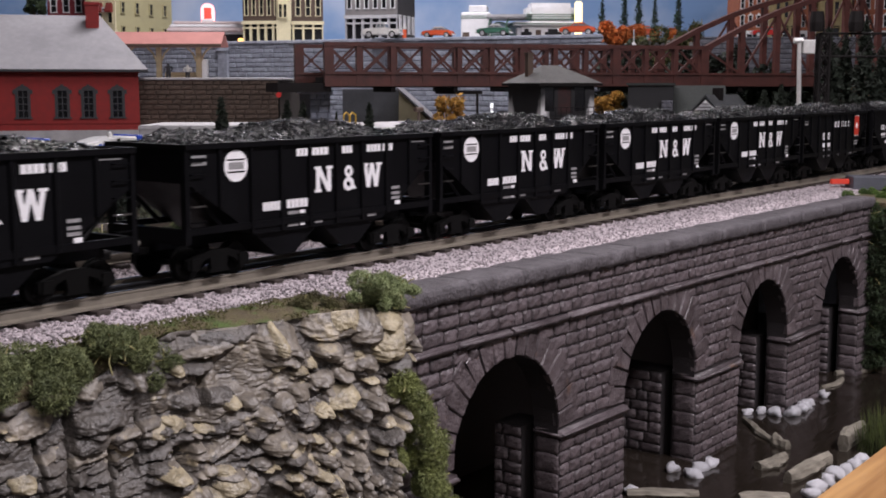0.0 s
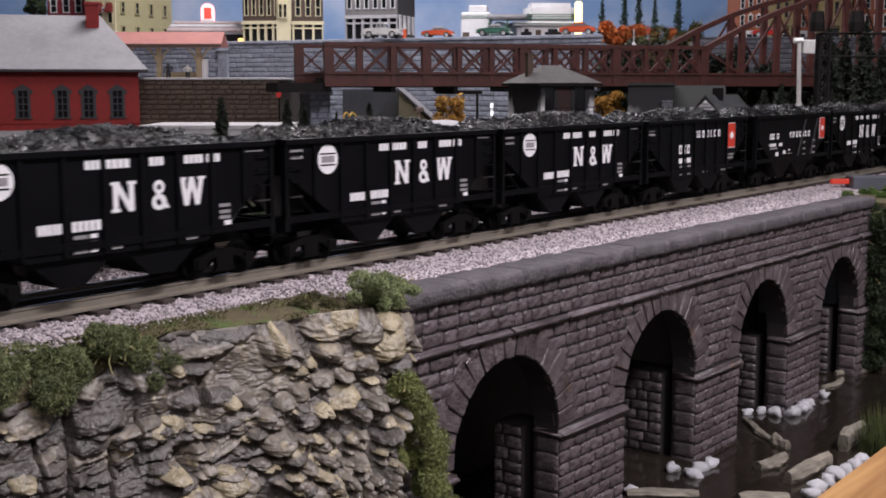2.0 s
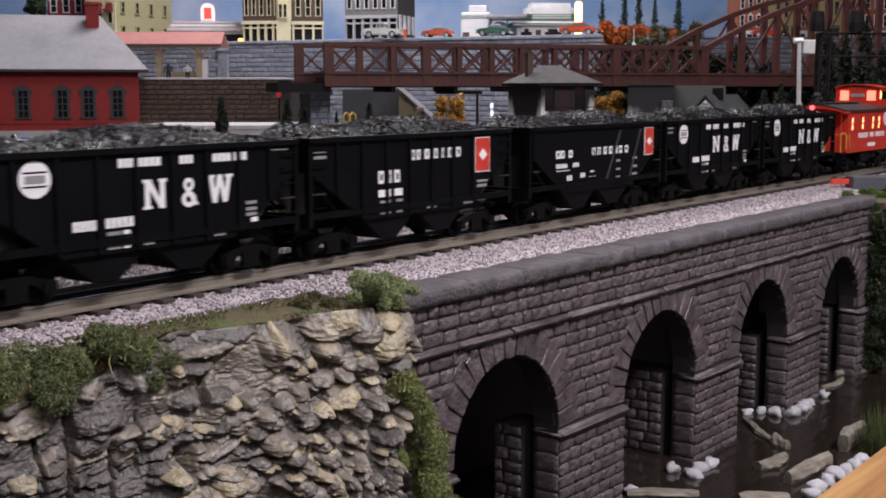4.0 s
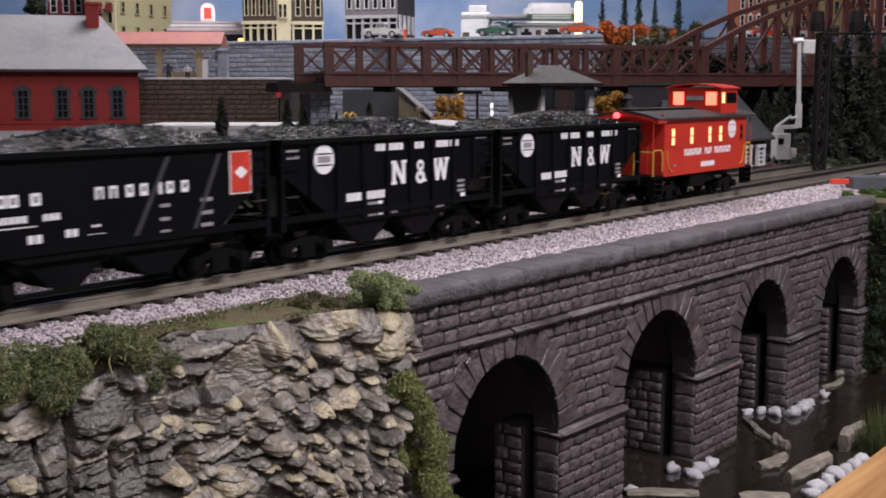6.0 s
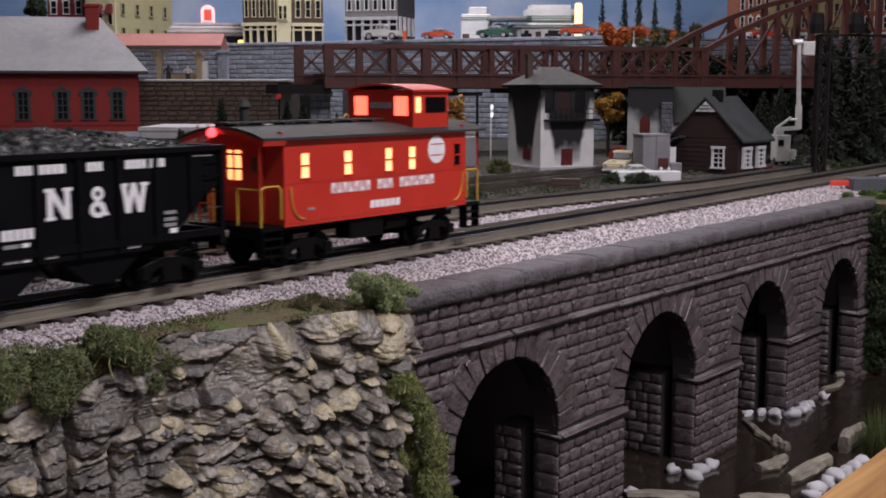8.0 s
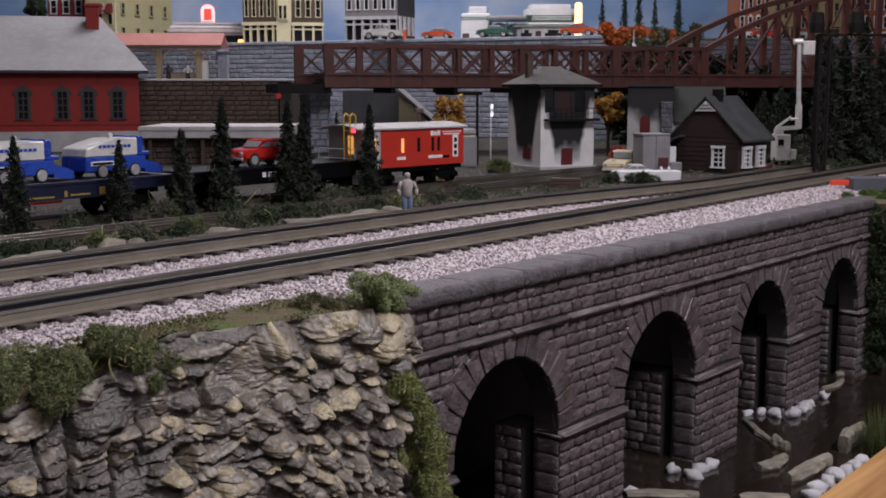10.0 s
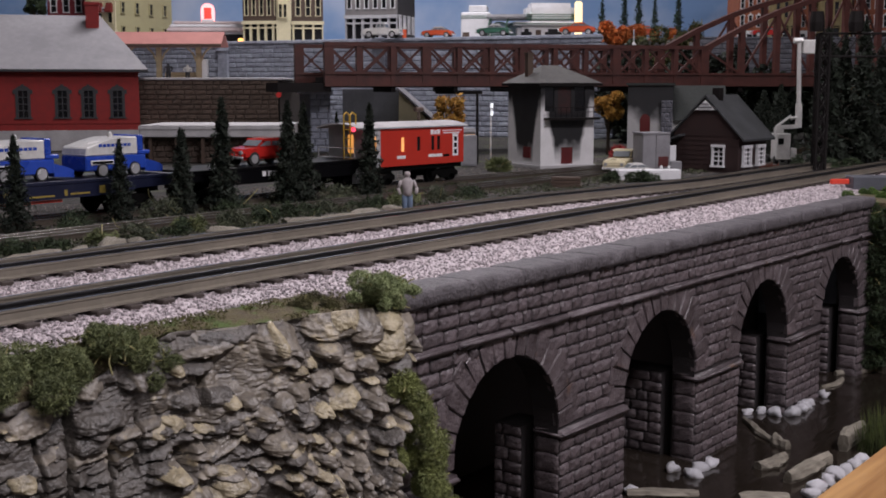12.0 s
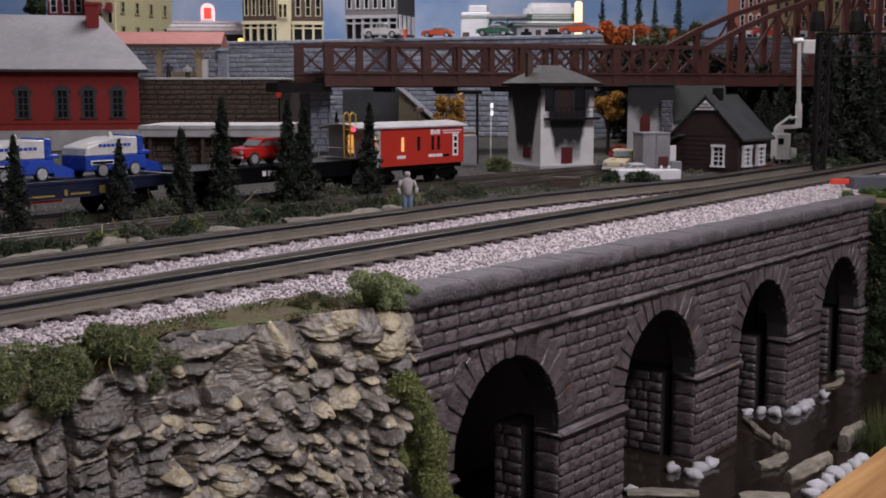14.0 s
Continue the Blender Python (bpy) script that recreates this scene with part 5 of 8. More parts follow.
def red_house():
    v = 2.28
    h = thing("red_brick_station", "red brick station with grey hipped roof and arched windows", "building", at(-0.5655, v, -0.012, 14))
    W, D = 0.40, 0.26
    ze, z0 = 0.1353 + 0.012, 0.0247 + 0.012
    wins = [(-0.7709 - -0.5655, 0), (-0.7024 - -0.5655, 0), (-0.6561 - -0.5655, 0), (-0.6045 - -0.5655, 0), (-0.275, 0), (-0.345, 0)]
    wz, wh, ww = 0.0487 + 0.012, 0.0484, 0.019
    bm = bmesh.new()
    hole_wall(bm, -W, 0, z0, ze, [(x - ww * 0.425, x + ww * 0.425, wz, wz + wh) for x, _ in wins], 0, 0.006)
    box(bm, -W, -W + 0.006, 0.006, D, z0, ze)
    box(bm, -0.006, 0, 0.006, D, z0, ze)
    box(bm, -W, 0, D, D + 0.006, z0, ze)
    part("wall", bm, M_REDWALL, h)
    part("brick_cornice", solid(-W, 0.0015, -0.002, 0.0, ze - 0.006, ze - 0.001), M_REDWALL, h)
    part("plinth_course", solid(-W, 0.001, -0.0015, 0.0, z0 + 0.012, z0 + 0.014), M_REDWALL, h)
    part("foundation", solid(-W, 0.002, -0.003, D, 0, z0), M_CONCRETE, h)
    for x, _ in wins:
        window(h, x, wz, ww * 0.85, wh, M_DARKTRIM, 0.0, bars=(1, 3), arch=True, border=0.32)
    bm = bmesh.new()
    o = 0.018
    hip = 0.0864
    zr = 0.2401 + 0.012
    a = [bm.verts.new(p) for p in ((-W - o, -o, ze), (o, -o, ze), (o, D + o, ze), (-W - o, D + o, ze), (-W + hip, D / 2, zr), (-hip + o, D / 2, zr))]
    for f in ((0, 1, 5, 4), (1, 2, 5), (2, 3, 4, 5), (3, 0, 4), (3, 2, 1, 0)):
        bm.faces.new([a[i] for i in f])
    part("roof", bm, M_GREYROOF, h)
    part("gutter", solid(-W - o, o, -o - 0.002, -o, ze - 0.004, ze + 0.0005), M_DARKTRIM, h)
    cx = -0.6475 - -0.5655
    ch = part("chimney", solid(cx - 0.012, cx + 0.012, D * 0.36, D * 0.36 + 0.024, ze + 0.05, 0.2573 + 0.012), M_REDWALL, h)
    part("chimney_cap", solid(cx - 0.015, cx + 0.015, D * 0.36 - 0.003, D * 0.36 + 0.027, 0.2573 + 0.012, 0.2638 + 0.012, 0.001), M_REDWALL, ch)


red_house()


def white_platform():
    p = thing("freight_platform", "long white loading platform on a dark brown stone wall", "platform", at(-0.4606, 1.85, -0.012, 0))
    W = 0.2239
    z1, z0 = 0.0466 + 0.012, 0.0285 + 0.012
    part("deck", solid(0, W, 0, 0.16, z0, z1, 0.001), M_CONCRETE, p)
    part("deck_edge", solid(-0.001, W + 0.001, -0.0015, 0.0, z1 - 0.006, z1 - 0.0005), M_CONCRETE, p)
    part("wall_core", solid(0.002, W - 0.002, 0.022, 0.15, 0, z0), M_BROWNJOINT, p)
    block_wall(p, 0.002, W - 0.002, 0.0, z0, 0.0088, (0.010, 0.024), M_BROWNBLOCK, y=0.022, out=0.0018, bow=0.0014)
    x = 0.012
    while x < W:
        part("post", solid(x, x + 0.005, 0.006, 0.012, 0, z0), M_UMBER, p)
        x += 0.040


white_platform()


# ---- shops and houses of the town ----
def shop(name, label, u, v, w, d, h, turn, wall, trim, cols, rows, z=GW_TOP, store=None, side_wins=None, side_wall=None, awning=None, wz=None, signs=(), ww=None, wh=None):
    """A shop building: pierced front, storefront bays, upper windows, cornice, side windows. Its front-left corner is the base."""
    b = thing(name, label, "building", at(u, v, z, turn))
    fz = wz or h * 0.36
    top = h - 0.008
    ww, wh = ww or w / cols * 0.42, wh or (top - fz) / rows * 0.62
    xs = [w * (i + 0.5) / cols for i in range(cols)]
    zs = [fz + (top - fz) * (j + 0.2) / rows for j in range(rows)]
    bm = bmesh.new()
    hole_wall(bm, 0, w, fz, h, [(x - ww / 2, x + ww / 2, q, q + wh) for x in xs for q in zs], 0, 0.005)
    part("front_wall", bm, wall, b)
    bm = bmesh.new()
    box(bm, 0, 0.005, 0.005, d, 0, h)
    box(bm, w - 0.005, w, 0.005, d, 0, h)
    box(bm, 0, w, d, d + 0.005, 0, h)
    part("side_wall", bm, side_wall or wall, b)
    part("roof", solid(0, w, 0, d, h - 0.004, h - 0.001), M_DARKTRIM, b)
    for x in xs:
        for q in zs:
            window(b, x, q, ww, wh, trim, 0.0, bars=(0, 1), arch=True)
    st = store or trim
    n = max(3, cols)
    part("shop_glass", solid(0.004, w - 0.004, 0.006, 0.007, 0.004, fz - 0.006), M_PANE, b, "dark shop window glass")
    for i in range(n + 1):
        x = w * i / n
        part("shop_post", solid(max(0, x - 0.003), min(w, x + 0.003), -0.001, 0.006, 0, fz - 0.008), st, b)
    part("shop_sill", solid(0, w, -0.0005, 0.006, 0, fz * 0.16), st, b)
    part("shop_transom", solid(0, w, -0.0005, 0.006, fz * 0.68, fz * 0.74), st, b)
    part("shop_cornice", solid(-0.002, w + 0.002, -0.004, 0.006, fz - 0.010, fz - 0.001), st, b)
    part("cornice", solid(-0.004, w + 0.004, -0.007, 0.006, h - 0.006, h + 0.004), trim, b)
    if awning:
        for x in xs:
            bm = bmesh.new()
            prism(bm, [(-0.001, zs[0] + wh * 1.05), (-0.012, zs[0] + wh * 0.6), (-0.012, zs[0] + wh * 0.52), (-0.001, zs[0] + wh * 0.52)], x - ww * 0.75, x + ww * 0.75, "x")
            part("awning", bm, awning, b, "dark red awning")
    for x0, x1, a, c in signs:
        s = part("sign", solid(x0, x1, -0.006, -0.001, a, c), M_WHITEPAINT, b, "white sign board")
        k = x0 + 0.003
        while k < x1 - 0.004:
            part("sign_bar", solid(k, k + 0.003, -0.0066, -0.006, a + (c - a) * 0.3, c - (c - a) * 0.3), M_DARKTRIM, s)
            k += 0.0045
    if side_wins:
        e, cc, rr, hw, hh, tm = side_wins
        for i in range(cc):
            for j in range(rr):
                y = d * (i + 0.5) / cc
                q = h * (0.12 + 0.86 * j / rr)
                m = Matrix.Translation((w if e > 0 else 0, y, 0)) @ pose(0, 0, 0, 0, 0, 90 if e > 0 else -90)
                window(b, 0.0, q, hw, hh, tm, -0.003, bars=(0, 1), lintel=0.15, turn=m)
    return b


M_AWN = mat("awning_cloth", (0.22, 0.03, 0.025), 0.8)
M_GREYFRONT = mat("grey_brown_front", (0.20, 0.19, 0.19), 0.7, scale=50)
M_STONEGREY = mat("grey_cast_front", (0.42, 0.42, 0.44), 0.7, scale=40)
shop("town_building", "maroon town building with white window trim", -1.1667, 3.65, 0.1113, 0.12, 0.22, -3, M_MAROON, M_WHITEPAINT, 3, 3, wz=0.035)
shop("town_building", "cream corner building with dark red awnings and white signs", -1.0265, 3.55, 0.1049, 0.26, 0.24, -24, M_CREAM, M_CREAM, 3, 2, awning=M_AWN, wz=0.05, signs=((0.004, 0.088, 0.098, 0.112), (0.03, 0.09, 0.034, 0.046)), side_wins=(1, 4, 3, 0.014, 0.03, M_OLIVE), side_wall=M_OLIVE)
yb = shop("town_building", "brown clapboard shop with cream arched windows and cream shopfront", -0.5512, 3.4, 0.1099, 0.17, 0.22, -14, M_UMBER, M_CREAM, 5, 2, store=M_CREAM, wz=0.2839 - GW_TOP, side_wins=None)
shop("town_building", "brown clapboard shop wing with cream arched windows", -0.4413, 3.405, 0.1099, 0.14, 0.22, 8, M_UMBER, M_CREAM, 4, 2, store=M_CREAM, wz=0.2839 - GW_TOP)
shop("town_building", "dark grey shop with white arched windows and grey cast front", -0.2622, 3.3, 0.1463, 0.15, 0.25, -16, M_GREYFRONT, M_WHITEPAINT, 6, 2, store=M_STONEGREY, side_wall=M_DARKHOUSE, wz=0.2938 - GW_TOP, side_wins=(1, 4, 2, 0.012, 0.045, M_WHITEPAINT))


def bay_tower():
    b = thing("bay_window", "cream corner bay of the brown shop", "building part", at(-0.4563, 3.36, GW_TOP, -4))
    bm = bmesh.new()
    prism(bm, [(0, 0.012), (0.008, 0.0), (0.034, 0.0), (0.042, 0.012)], 0.2839 - GW_TOP, 0.20, "z")
    part("bay", bm, M_CREAM, b)
    for x in (0.0145, 0.0275):
        window(b, x, 0.075, 0.008, 0.034, M_CREAM, -0.003, bars=(0, 1))
    part("bay_foot", solid(0.002, 0.04, 0.002, 0.014, 0.0, 0.2839 - GW_TOP), M_CREAM, b)


bay_tower()


def neon_diner():
    d = thing("diner", "white and pink streamlined diner with glowing red rooftop sign", "building", at(-0.7824, 3.5, GW_TOP, 4))
    W = 0.2263
    z1 = 0.2604 - GW_TOP
    part("wall", solid(0.004, W - 0.004, 0.004, 0.12, 0, z1), M_WHITEPAINT, d)
    part("window_band", solid(0.02, W - 0.01, 0.002, 0.004, z1 * 0.35, z1 * 0.8), M_PANE, d)
    for k, (a, b, c) in enumerate(((0.0, 0.0, 0.010), (0.006, 0.012, 0.019), (0.014, 0.022, 0.028))):
        part("roof_tier", solid(a, W - a, a - 0.006, 0.13 - a, z1 + b - 0.002, z1 + c, 0.003, 2), M_PINKROOF if k != 1 else M_WHITEPAINT, d)
    x = -0.6725 - -0.7824
    part("sign_base", solid(x - 0.016, x + 0.016, 0.03, 0.06, z1 + 0.02, z1 + 0.036, 0.002), M_WHITEPAINT, d)
    bm = bmesh.new()
    n = 12
    zc = 0.3148 - GW_TOP
    o = [(x - 0.019, zc - 0.025), (x + 0.019, zc - 0.025)] + [(x + 0.019 * math.cos(math.pi * i / n), zc + 0.008 + 0.018 * math.sin(math.pi * i / n)) for i in range(n + 1)]
    prism(bm, o, 0.038, 0.05)
    s = part("neon_sign", bm, mat("pink_neon_glass", (0.9, 0.6, 0.6), 0.4, glow=(1.0, 0.30, 0.30, 1.6)), d, "glowing pink rooftop sign")
    part("neon_panel", solid(x - 0.010, x + 0.011, 0.036, 0.038, zc - 0.018, zc + 0.013), mat("red_neon", (0.8, 0.05, 0.04), 0.4, glow=(1.0, 0.03, 0.02, 1.8)), s)
    part("lit_entrance", solid(W - 0.028, W - 0.004, 0.0, 0.003, 0.002, z1 * 0.55), mat("lit_amber", (0.9, 0.5, 0.2), 0.4, glow=(1.0, 0.45, 0.12, 2.5)), d, "amber lit entrance")


neon_diner()


def gas_station():
    g = thing("gas_station", "cream art-deco filling station with green stripes and canopy", "building", at(0.0465, 3.25, GW_TOP, -6))
    green = mat("green_stripe", (0.08, 0.18, 0.12), 0.5)
    W = 0.0961
    part("tower", solid(0, W * 0.8, 0, 0.08, 0, 0.082, 0.003), M_WHITEPAINT, g)
    part("tower_step", solid(W * 0.2, W * 0.7, 0.01, 0.07, 0.082, 0.10, 0.002), M_WHITEPAINT, g)
    for z in (0.066, 0.071):
        part("stripe", solid(-0.001, W * 0.8 + 0.001, -0.001, 0.0, z, z + 0.0018), green, g)
    part("doorway", solid(0.004, 0.022, -0.001, 0.0, 0.0, 0.03), M_UMBER, g)
    x0, x1 = W * 0.72, 0.1726
    part("canopy_roof", solid(x0, x1, -0.07, 0.06, 0.062, 0.072, 0.004, 2), M_STONEGREY, g)
    for x, y in ((x0 + 0.008, -0.062), (x1 - 0.05, -0.062)):
        bm = bmesh.new()
        pipe(bm, [(x, y, 0), (x, y, 0.05), (x + 0.006, y, 0.062)], 0.0022, 6)
        part("canopy_post", bm, green, g)
    pale = mat("hall_glass", (0.30, 0.38, 0.42), 0.12, scale=30)
    hx0, hx1 = W * 0.82, 0.168
    for k in range(2):
        a, b = hx0 + (hx1 - hx0) * k / 2, hx0 + (hx1 - hx0) * (k + 1) / 2
        m, r = (a + b) / 2, (b - a) / 2
        arc = [(m + r * math.cos(math.pi * i / 10), 0.040 + 0.016 * math.sin(math.pi * i / 10)) for i in range(11)]
        bm = bmesh.new()
        prism(bm, [(b, 0.0), *arc, (a, 0.0)], 0.010, 0.014)
        pane = part("hall_window", bm, pale, g, "arched pale glass hall window")
        bm = bmesh.new()
        pipe(bm, [(b, 0.009, 0.0), *((u, 0.009, w) for u, w in arc), (a, 0.009, 0.0)], 0.0016, 6)
        pipe(bm, [(a, 0.009, 0.024), (b, 0.009, 0.024)], 0.0010, 6)
        part("hall_frame", bm, green, pane, "green arched frame")
    part("hall_body", solid(hx0, hx1, 0.016, 0.07, 0.0, 0.054, 0.002), M_WHITEPAINT, g)
    d = thing("diner", "cream rounded diner with green roof bands", "building", at(0.1833, 3.2, GW_TOP, 3))
    W = 0.1537
    bm = solid(0.01, W, 0, 0.12, 0, 0.052, 0.012, 4)
    part("wall", bm, M_WHITEPAINT, d)
    part("upper_drum", solid(0.036, W + 0.01, 0.02, 0.12, 0.052, 0.105, 0.012, 4), M_WHITEPAINT, d)
    part("roof_edge", solid(0, W + 0.006, -0.012, 0.11, 0.046, 0.055, 0.002), M_WHITEPAINT, d)
    part("stripe", solid(-0.001, W + 0.007, -0.0135, 0.05, 0.0485, 0.0505), green, d)
    for a, b in ((0.018, 0.046), (0.080, 0.124)):
        bm = solid(a, b, -0.002, 0.0, 0.006, 0.037, 0.0)
        bmesh.ops.bevel(bm, geom=[e for e in bm.edges if abs(e.verts[0].co.z - 0.037) < 1e-5 and abs(e.verts[1].co.z - 0.037) < 1e-5 and abs(e.verts[0].co.x - e.verts[1].co.x) < 1e-5], offset=0.008, segments=4, affect="EDGES")
        win = part("window", bm, M_PANE, d)
        part("window_sill", solid(a - 0.002, b + 0.002, -0.004, 0.0, 0.003, 0.006), green, win)
    for z in (0.062, 0.068, 0.074):
        part("drum_stripe", solid(0.035, W + 0.011, 0.0185, 0.06, z, z + 0.0016), green, d)
    part("door", solid(0.056, 0.07, -0.002, 0.0, 0.0, 0.034), M_UMBER, d)


gas_station()
p = part("lit_column", solid(-0.009, 0.009, 0, 0.018, 0, 0.10, 0.003, 2), mat("lit_ivory", (0.9, 0.75, 0.45), 0.4, glow=(1.0, 0.78, 0.42, 1.2)))
p.matrix_basis = at(0.3394, 3.1, GW_TOP, 0)
tagged(p, "glowing ivory advertising column", "sign")
M_RUBBER = mat("tyre_rubber", (0.02, 0.02, 0.02), 0.8)
M_CHROME = mat("chrome", (0.80, 0.80, 0.82), 0.25, 0.55)
# pale base colour stands in for the ceiling reflected in the glass
M_GLASS = mat("car_glass", (0.22, 0.24, 0.26), 0.08)


def toy_car(m, label, body, roof, length=0.094, pickup=False, name="car"):
    """A die-cast fifties car: shaped body, cabin, glass, wheels, bumpers. Its nose points to -x."""
    c = thing(name, label, "car", m)
    k = length / 0.094
    w = 0.0175 * k
    prof = [(-0.046, 0.008), (-0.047, 0.016), (-0.043, 0.0205), (-0.020, 0.0225), (0.030, 0.0225), (0.043, 0.0205), (0.047, 0.016), (0.046, 0.008)]
    if pickup:
        prof = [(-0.046, 0.008), (-0.047, 0.018), (-0.043, 0.0225), (-0.016, 0.0245), (0.014, 0.0245), (0.015, 0.0215), (0.047, 0.0215), (0.047, 0.008)]
    bm = bmesh.new()
    prism(bm, [(a * k, b * k) for a, b in prof], -w, w)
    bevel(bm, 0.0046 * k, 4)
    part("body", bm, body, c, smooth=False)
    cab = [(-0.021, 0.0215), (-0.008, 0.0312), (0.014, 0.0318), (0.032, 0.0215)] if not pickup else [(-0.016, 0.024), (-0.009, 0.036), (0.008, 0.0365), (0.013, 0.024)]
    bm = bmesh.new()
    prism(bm, [(a * k, b * k) for a, b in cab], -w * 0.82, w * 0.82)
    bevel(bm, 0.0032 * k, 3)
    cb = part("cabin", bm, roof, c)
    inner = [(cab[0][0] + 0.0045, cab[0][1] + 0.0020), (cab[1][0] + 0.0018, cab[1][1] - 0.0022), (cab[2][0] - 0.0018, cab[2][1] - 0.0022), (cab[3][0] - 0.0045, cab[3][1] + 0.0020)]
    mid = (inner[1][0] + inner[2][0]) / 2
    for s in (-1, 1):
        for quad in ([inner[0], inner[1], (mid - 0.001, inner[1][1]), (mid - 0.001, inner[0][1])], [(mid + 0.001, inner[3][1]), (mid + 0.001, inner[2][1]), inner[2], inner[3]]):
            bm = bmesh.new()
            prism(bm, [(a * k, b * k) for a, b in quad], s * w * 0.815, s * w * 0.835)
            part("side_glass", bm, M_GLASS, cb)
    for a, b in ((cab[0], cab[1]), (cab[3], cab[2])):
        sx = -1 if a[0] < 0 else 1
        bm = bmesh.new()
        p0 = (a[0] + (b[0] - a[0]) * 0.18, a[1] + (b[1] - a[1]) * 0.18)
        p1 = (a[0] + (b[0] - a[0]) * 0.85, a[1] + (b[1] - a[1]) * 0.85)
        prism(bm, [(p0[0] * k, p0[1] * k), (p1[0] * k, p1[1] * k), ((p1[0] + sx * 0.0007) * k, (p1[1] + 0.0004) * k), ((p0[0] + sx * 0.0007) * k, (p0[1] + 0.0004) * k)], -w * 0.70, w * 0.70)
        part("windscreen", bm, M_GLASS, cb)
    bm = bmesh.new()
    top = [(cab[1][0] - 0.002, cab[1][1] - 0.002), (cab[1][0], cab[1][1] + 0.0008), (cab[2][0], cab[2][1] + 0.0008), (cab[2][0] + 0.003, cab[2][1] - 0.003)]
    prism(bm, [(a * k, b * k) for a, b in top], -w * 0.85, w * 0.85)
    part("roof", bm, roof, c)
    for x in (-0.029, 0.029):
        for s in (-1, 1):
            bm = bmesh.new()
            rod(bm, (x * k, s * w * 0.72, 0.0085 * k), (x * k, s * w * 1.03, 0.0085 * k), 0.0085 * k, 16)
            t = part("wheel", bm, M_RUBBER, c)
            bm = bmesh.new()
            rod(bm, (x * k, s * w * 1.02, 0.0085 * k), (x * k, s * w * 1.06, 0.0085 * k), 0.0055 * k, 12)
            part("hubcap", bm, M_CHROME, t)
    for s in (-1, 1):
        part("bumper", solid(min(s * 0.046 * k, s * 0.0495 * k), max(s * 0.046 * k, s * 0.0495 * k), -w, w, 0.0085 * k, 0.012 * k, 0.0008), M_CHROME, c)
        bm = bmesh.new()
        rod(bm, (-0.0475 * k, s * w * 0.72, 0.0165 * k), (-0.0455 * k, s * w * 0.72, 0.0165 * k), 0.0026 * k, 10)
        part("headlight", bm, M_CHROME, c)
    return c


P_RED = mat("red_enamel", (0.62, 0.03, 0.025), 0.16, scale=30)
P_WHITE = mat("white_enamel", (0.75, 0.74, 0.72), 0.25, scale=30)
P_GREEN = mat("green_enamel", (0.06, 0.16, 0.11), 0.25, scale=30)
P_CREAM = mat("cream_enamel", (0.66, 0.58, 0.38), 0.3, scale=30)
P_ORANGE = mat("orange_enamel", (0.70, 0.12, 0.05), 0.25, scale=30)
P_BLUE = mat("blue_enamel", (0.025, 0.075, 0.46), 0.28, scale=30)
toy_car(at(-0.1458, 2.95, GW_TOP + 0.003, -14), "white fifties pickup truck on the town street", P_WHITE, P_WHITE, 0.092, True, "pickup_truck")
toy_car(at(-0.0123, 2.95, GW_TOP + 0.003, -16), "red and white fifties car on the town street", P_ORANGE, P_WHITE, 0.078)
toy_car(at(0.12, 2.92, GW_TOP + 0.006, -16), "dark green fifties car with white roof", P_GREEN, P_WHITE, 0.082)
toy_car(at(0.3118, 2.86, GW_TOP + 0.006, -16), "orange fifties car on the town street", P_ORANGE, P_ORANGE, 0.085)
toy_car(at(0.4864, 3.0, GW_TOP + 0.010, 6), "orange red fifties car beyond the hedge", P_ORANGE, P_ORANGE, 0.07)
def fuel_pump():
    f = thing("fuel_pump", "small red fuel pump with white top", "fuel pump", at(-0.0942, 3.0, GW_TOP, 0))
    part("pump_body", solid(-0.005, 0.005, -0.004, 0.004, 0, 0.026, 0.001), P_ORANGE, f)
    part("pump_globe", solid(-0.006, 0.006, -0.004, 0.004, 0.026, 0.034, 0.003, 2), P_WHITE, f)


fuel_pump()
# the orange light on the far brick is put into its base colour
M_ORANGEB = mat("orange_lit_brick", (0.36, 0.12, 0.06), 0.7, scale=60)
M_SAND = mat("sand_wall", (0.26, 0.21, 0.10), 0.7, scale=40)
TZ = 0.2324
shop("town_building", "far brick building coloured as in orange light, with pale windows", 0.8342, 3.5, 0.0938, 0.1, 0.24, 4, M_ORANGEB, M_WHITEPAINT, 4, 4, z=TZ, wz=0.03)
shop("town_building", "sand-coloured far town building with plain windows", 0.9211, 3.45, 0.0701, 0.1, 0.26, 0, M_SAND, M_SAND, 3, 3, z=TZ, wz=0.05)
shop("town_building", "far brick building coloured as in orange light, with pale windows", 1.0088, 3.5, 0.0582, 0.1, 0.24, 0, M_ORANGEB, M_WHITEPAINT, 3, 4, z=TZ, wz=0.03)
shop("town_building", "sand-coloured far town building with plain windows", 1.0549, 3.45, 0.0829, 0.1, 0.26, 0, M_SAND, M_SAND, 3, 3, z=TZ, wz=0.05)
shop("town_building", "far brick building coloured as in orange light, with pale windows", 1.1607, 3.5, 0.1293, 0.1, 0.24, 0, M_ORANGEB, M_WHITEPAINT, 5, 4, z=TZ, wz=0.03)
toy_car(at(0.8497, 3.25, TZ, 0), "red fifties car on the far terrace", P_RED, P_RED, 0.08)


# ---- steel truss bridge ----
BR0, BR1 = Vector((-0.2017, 2.12, 0)), Vector((0.4983, 2.34, 0))
BR_TURN = math.degrees(math.atan2(BR1.y - BR0.y, BR1.x - BR0.x))
BR_LEN = (BR1 - BR0).length


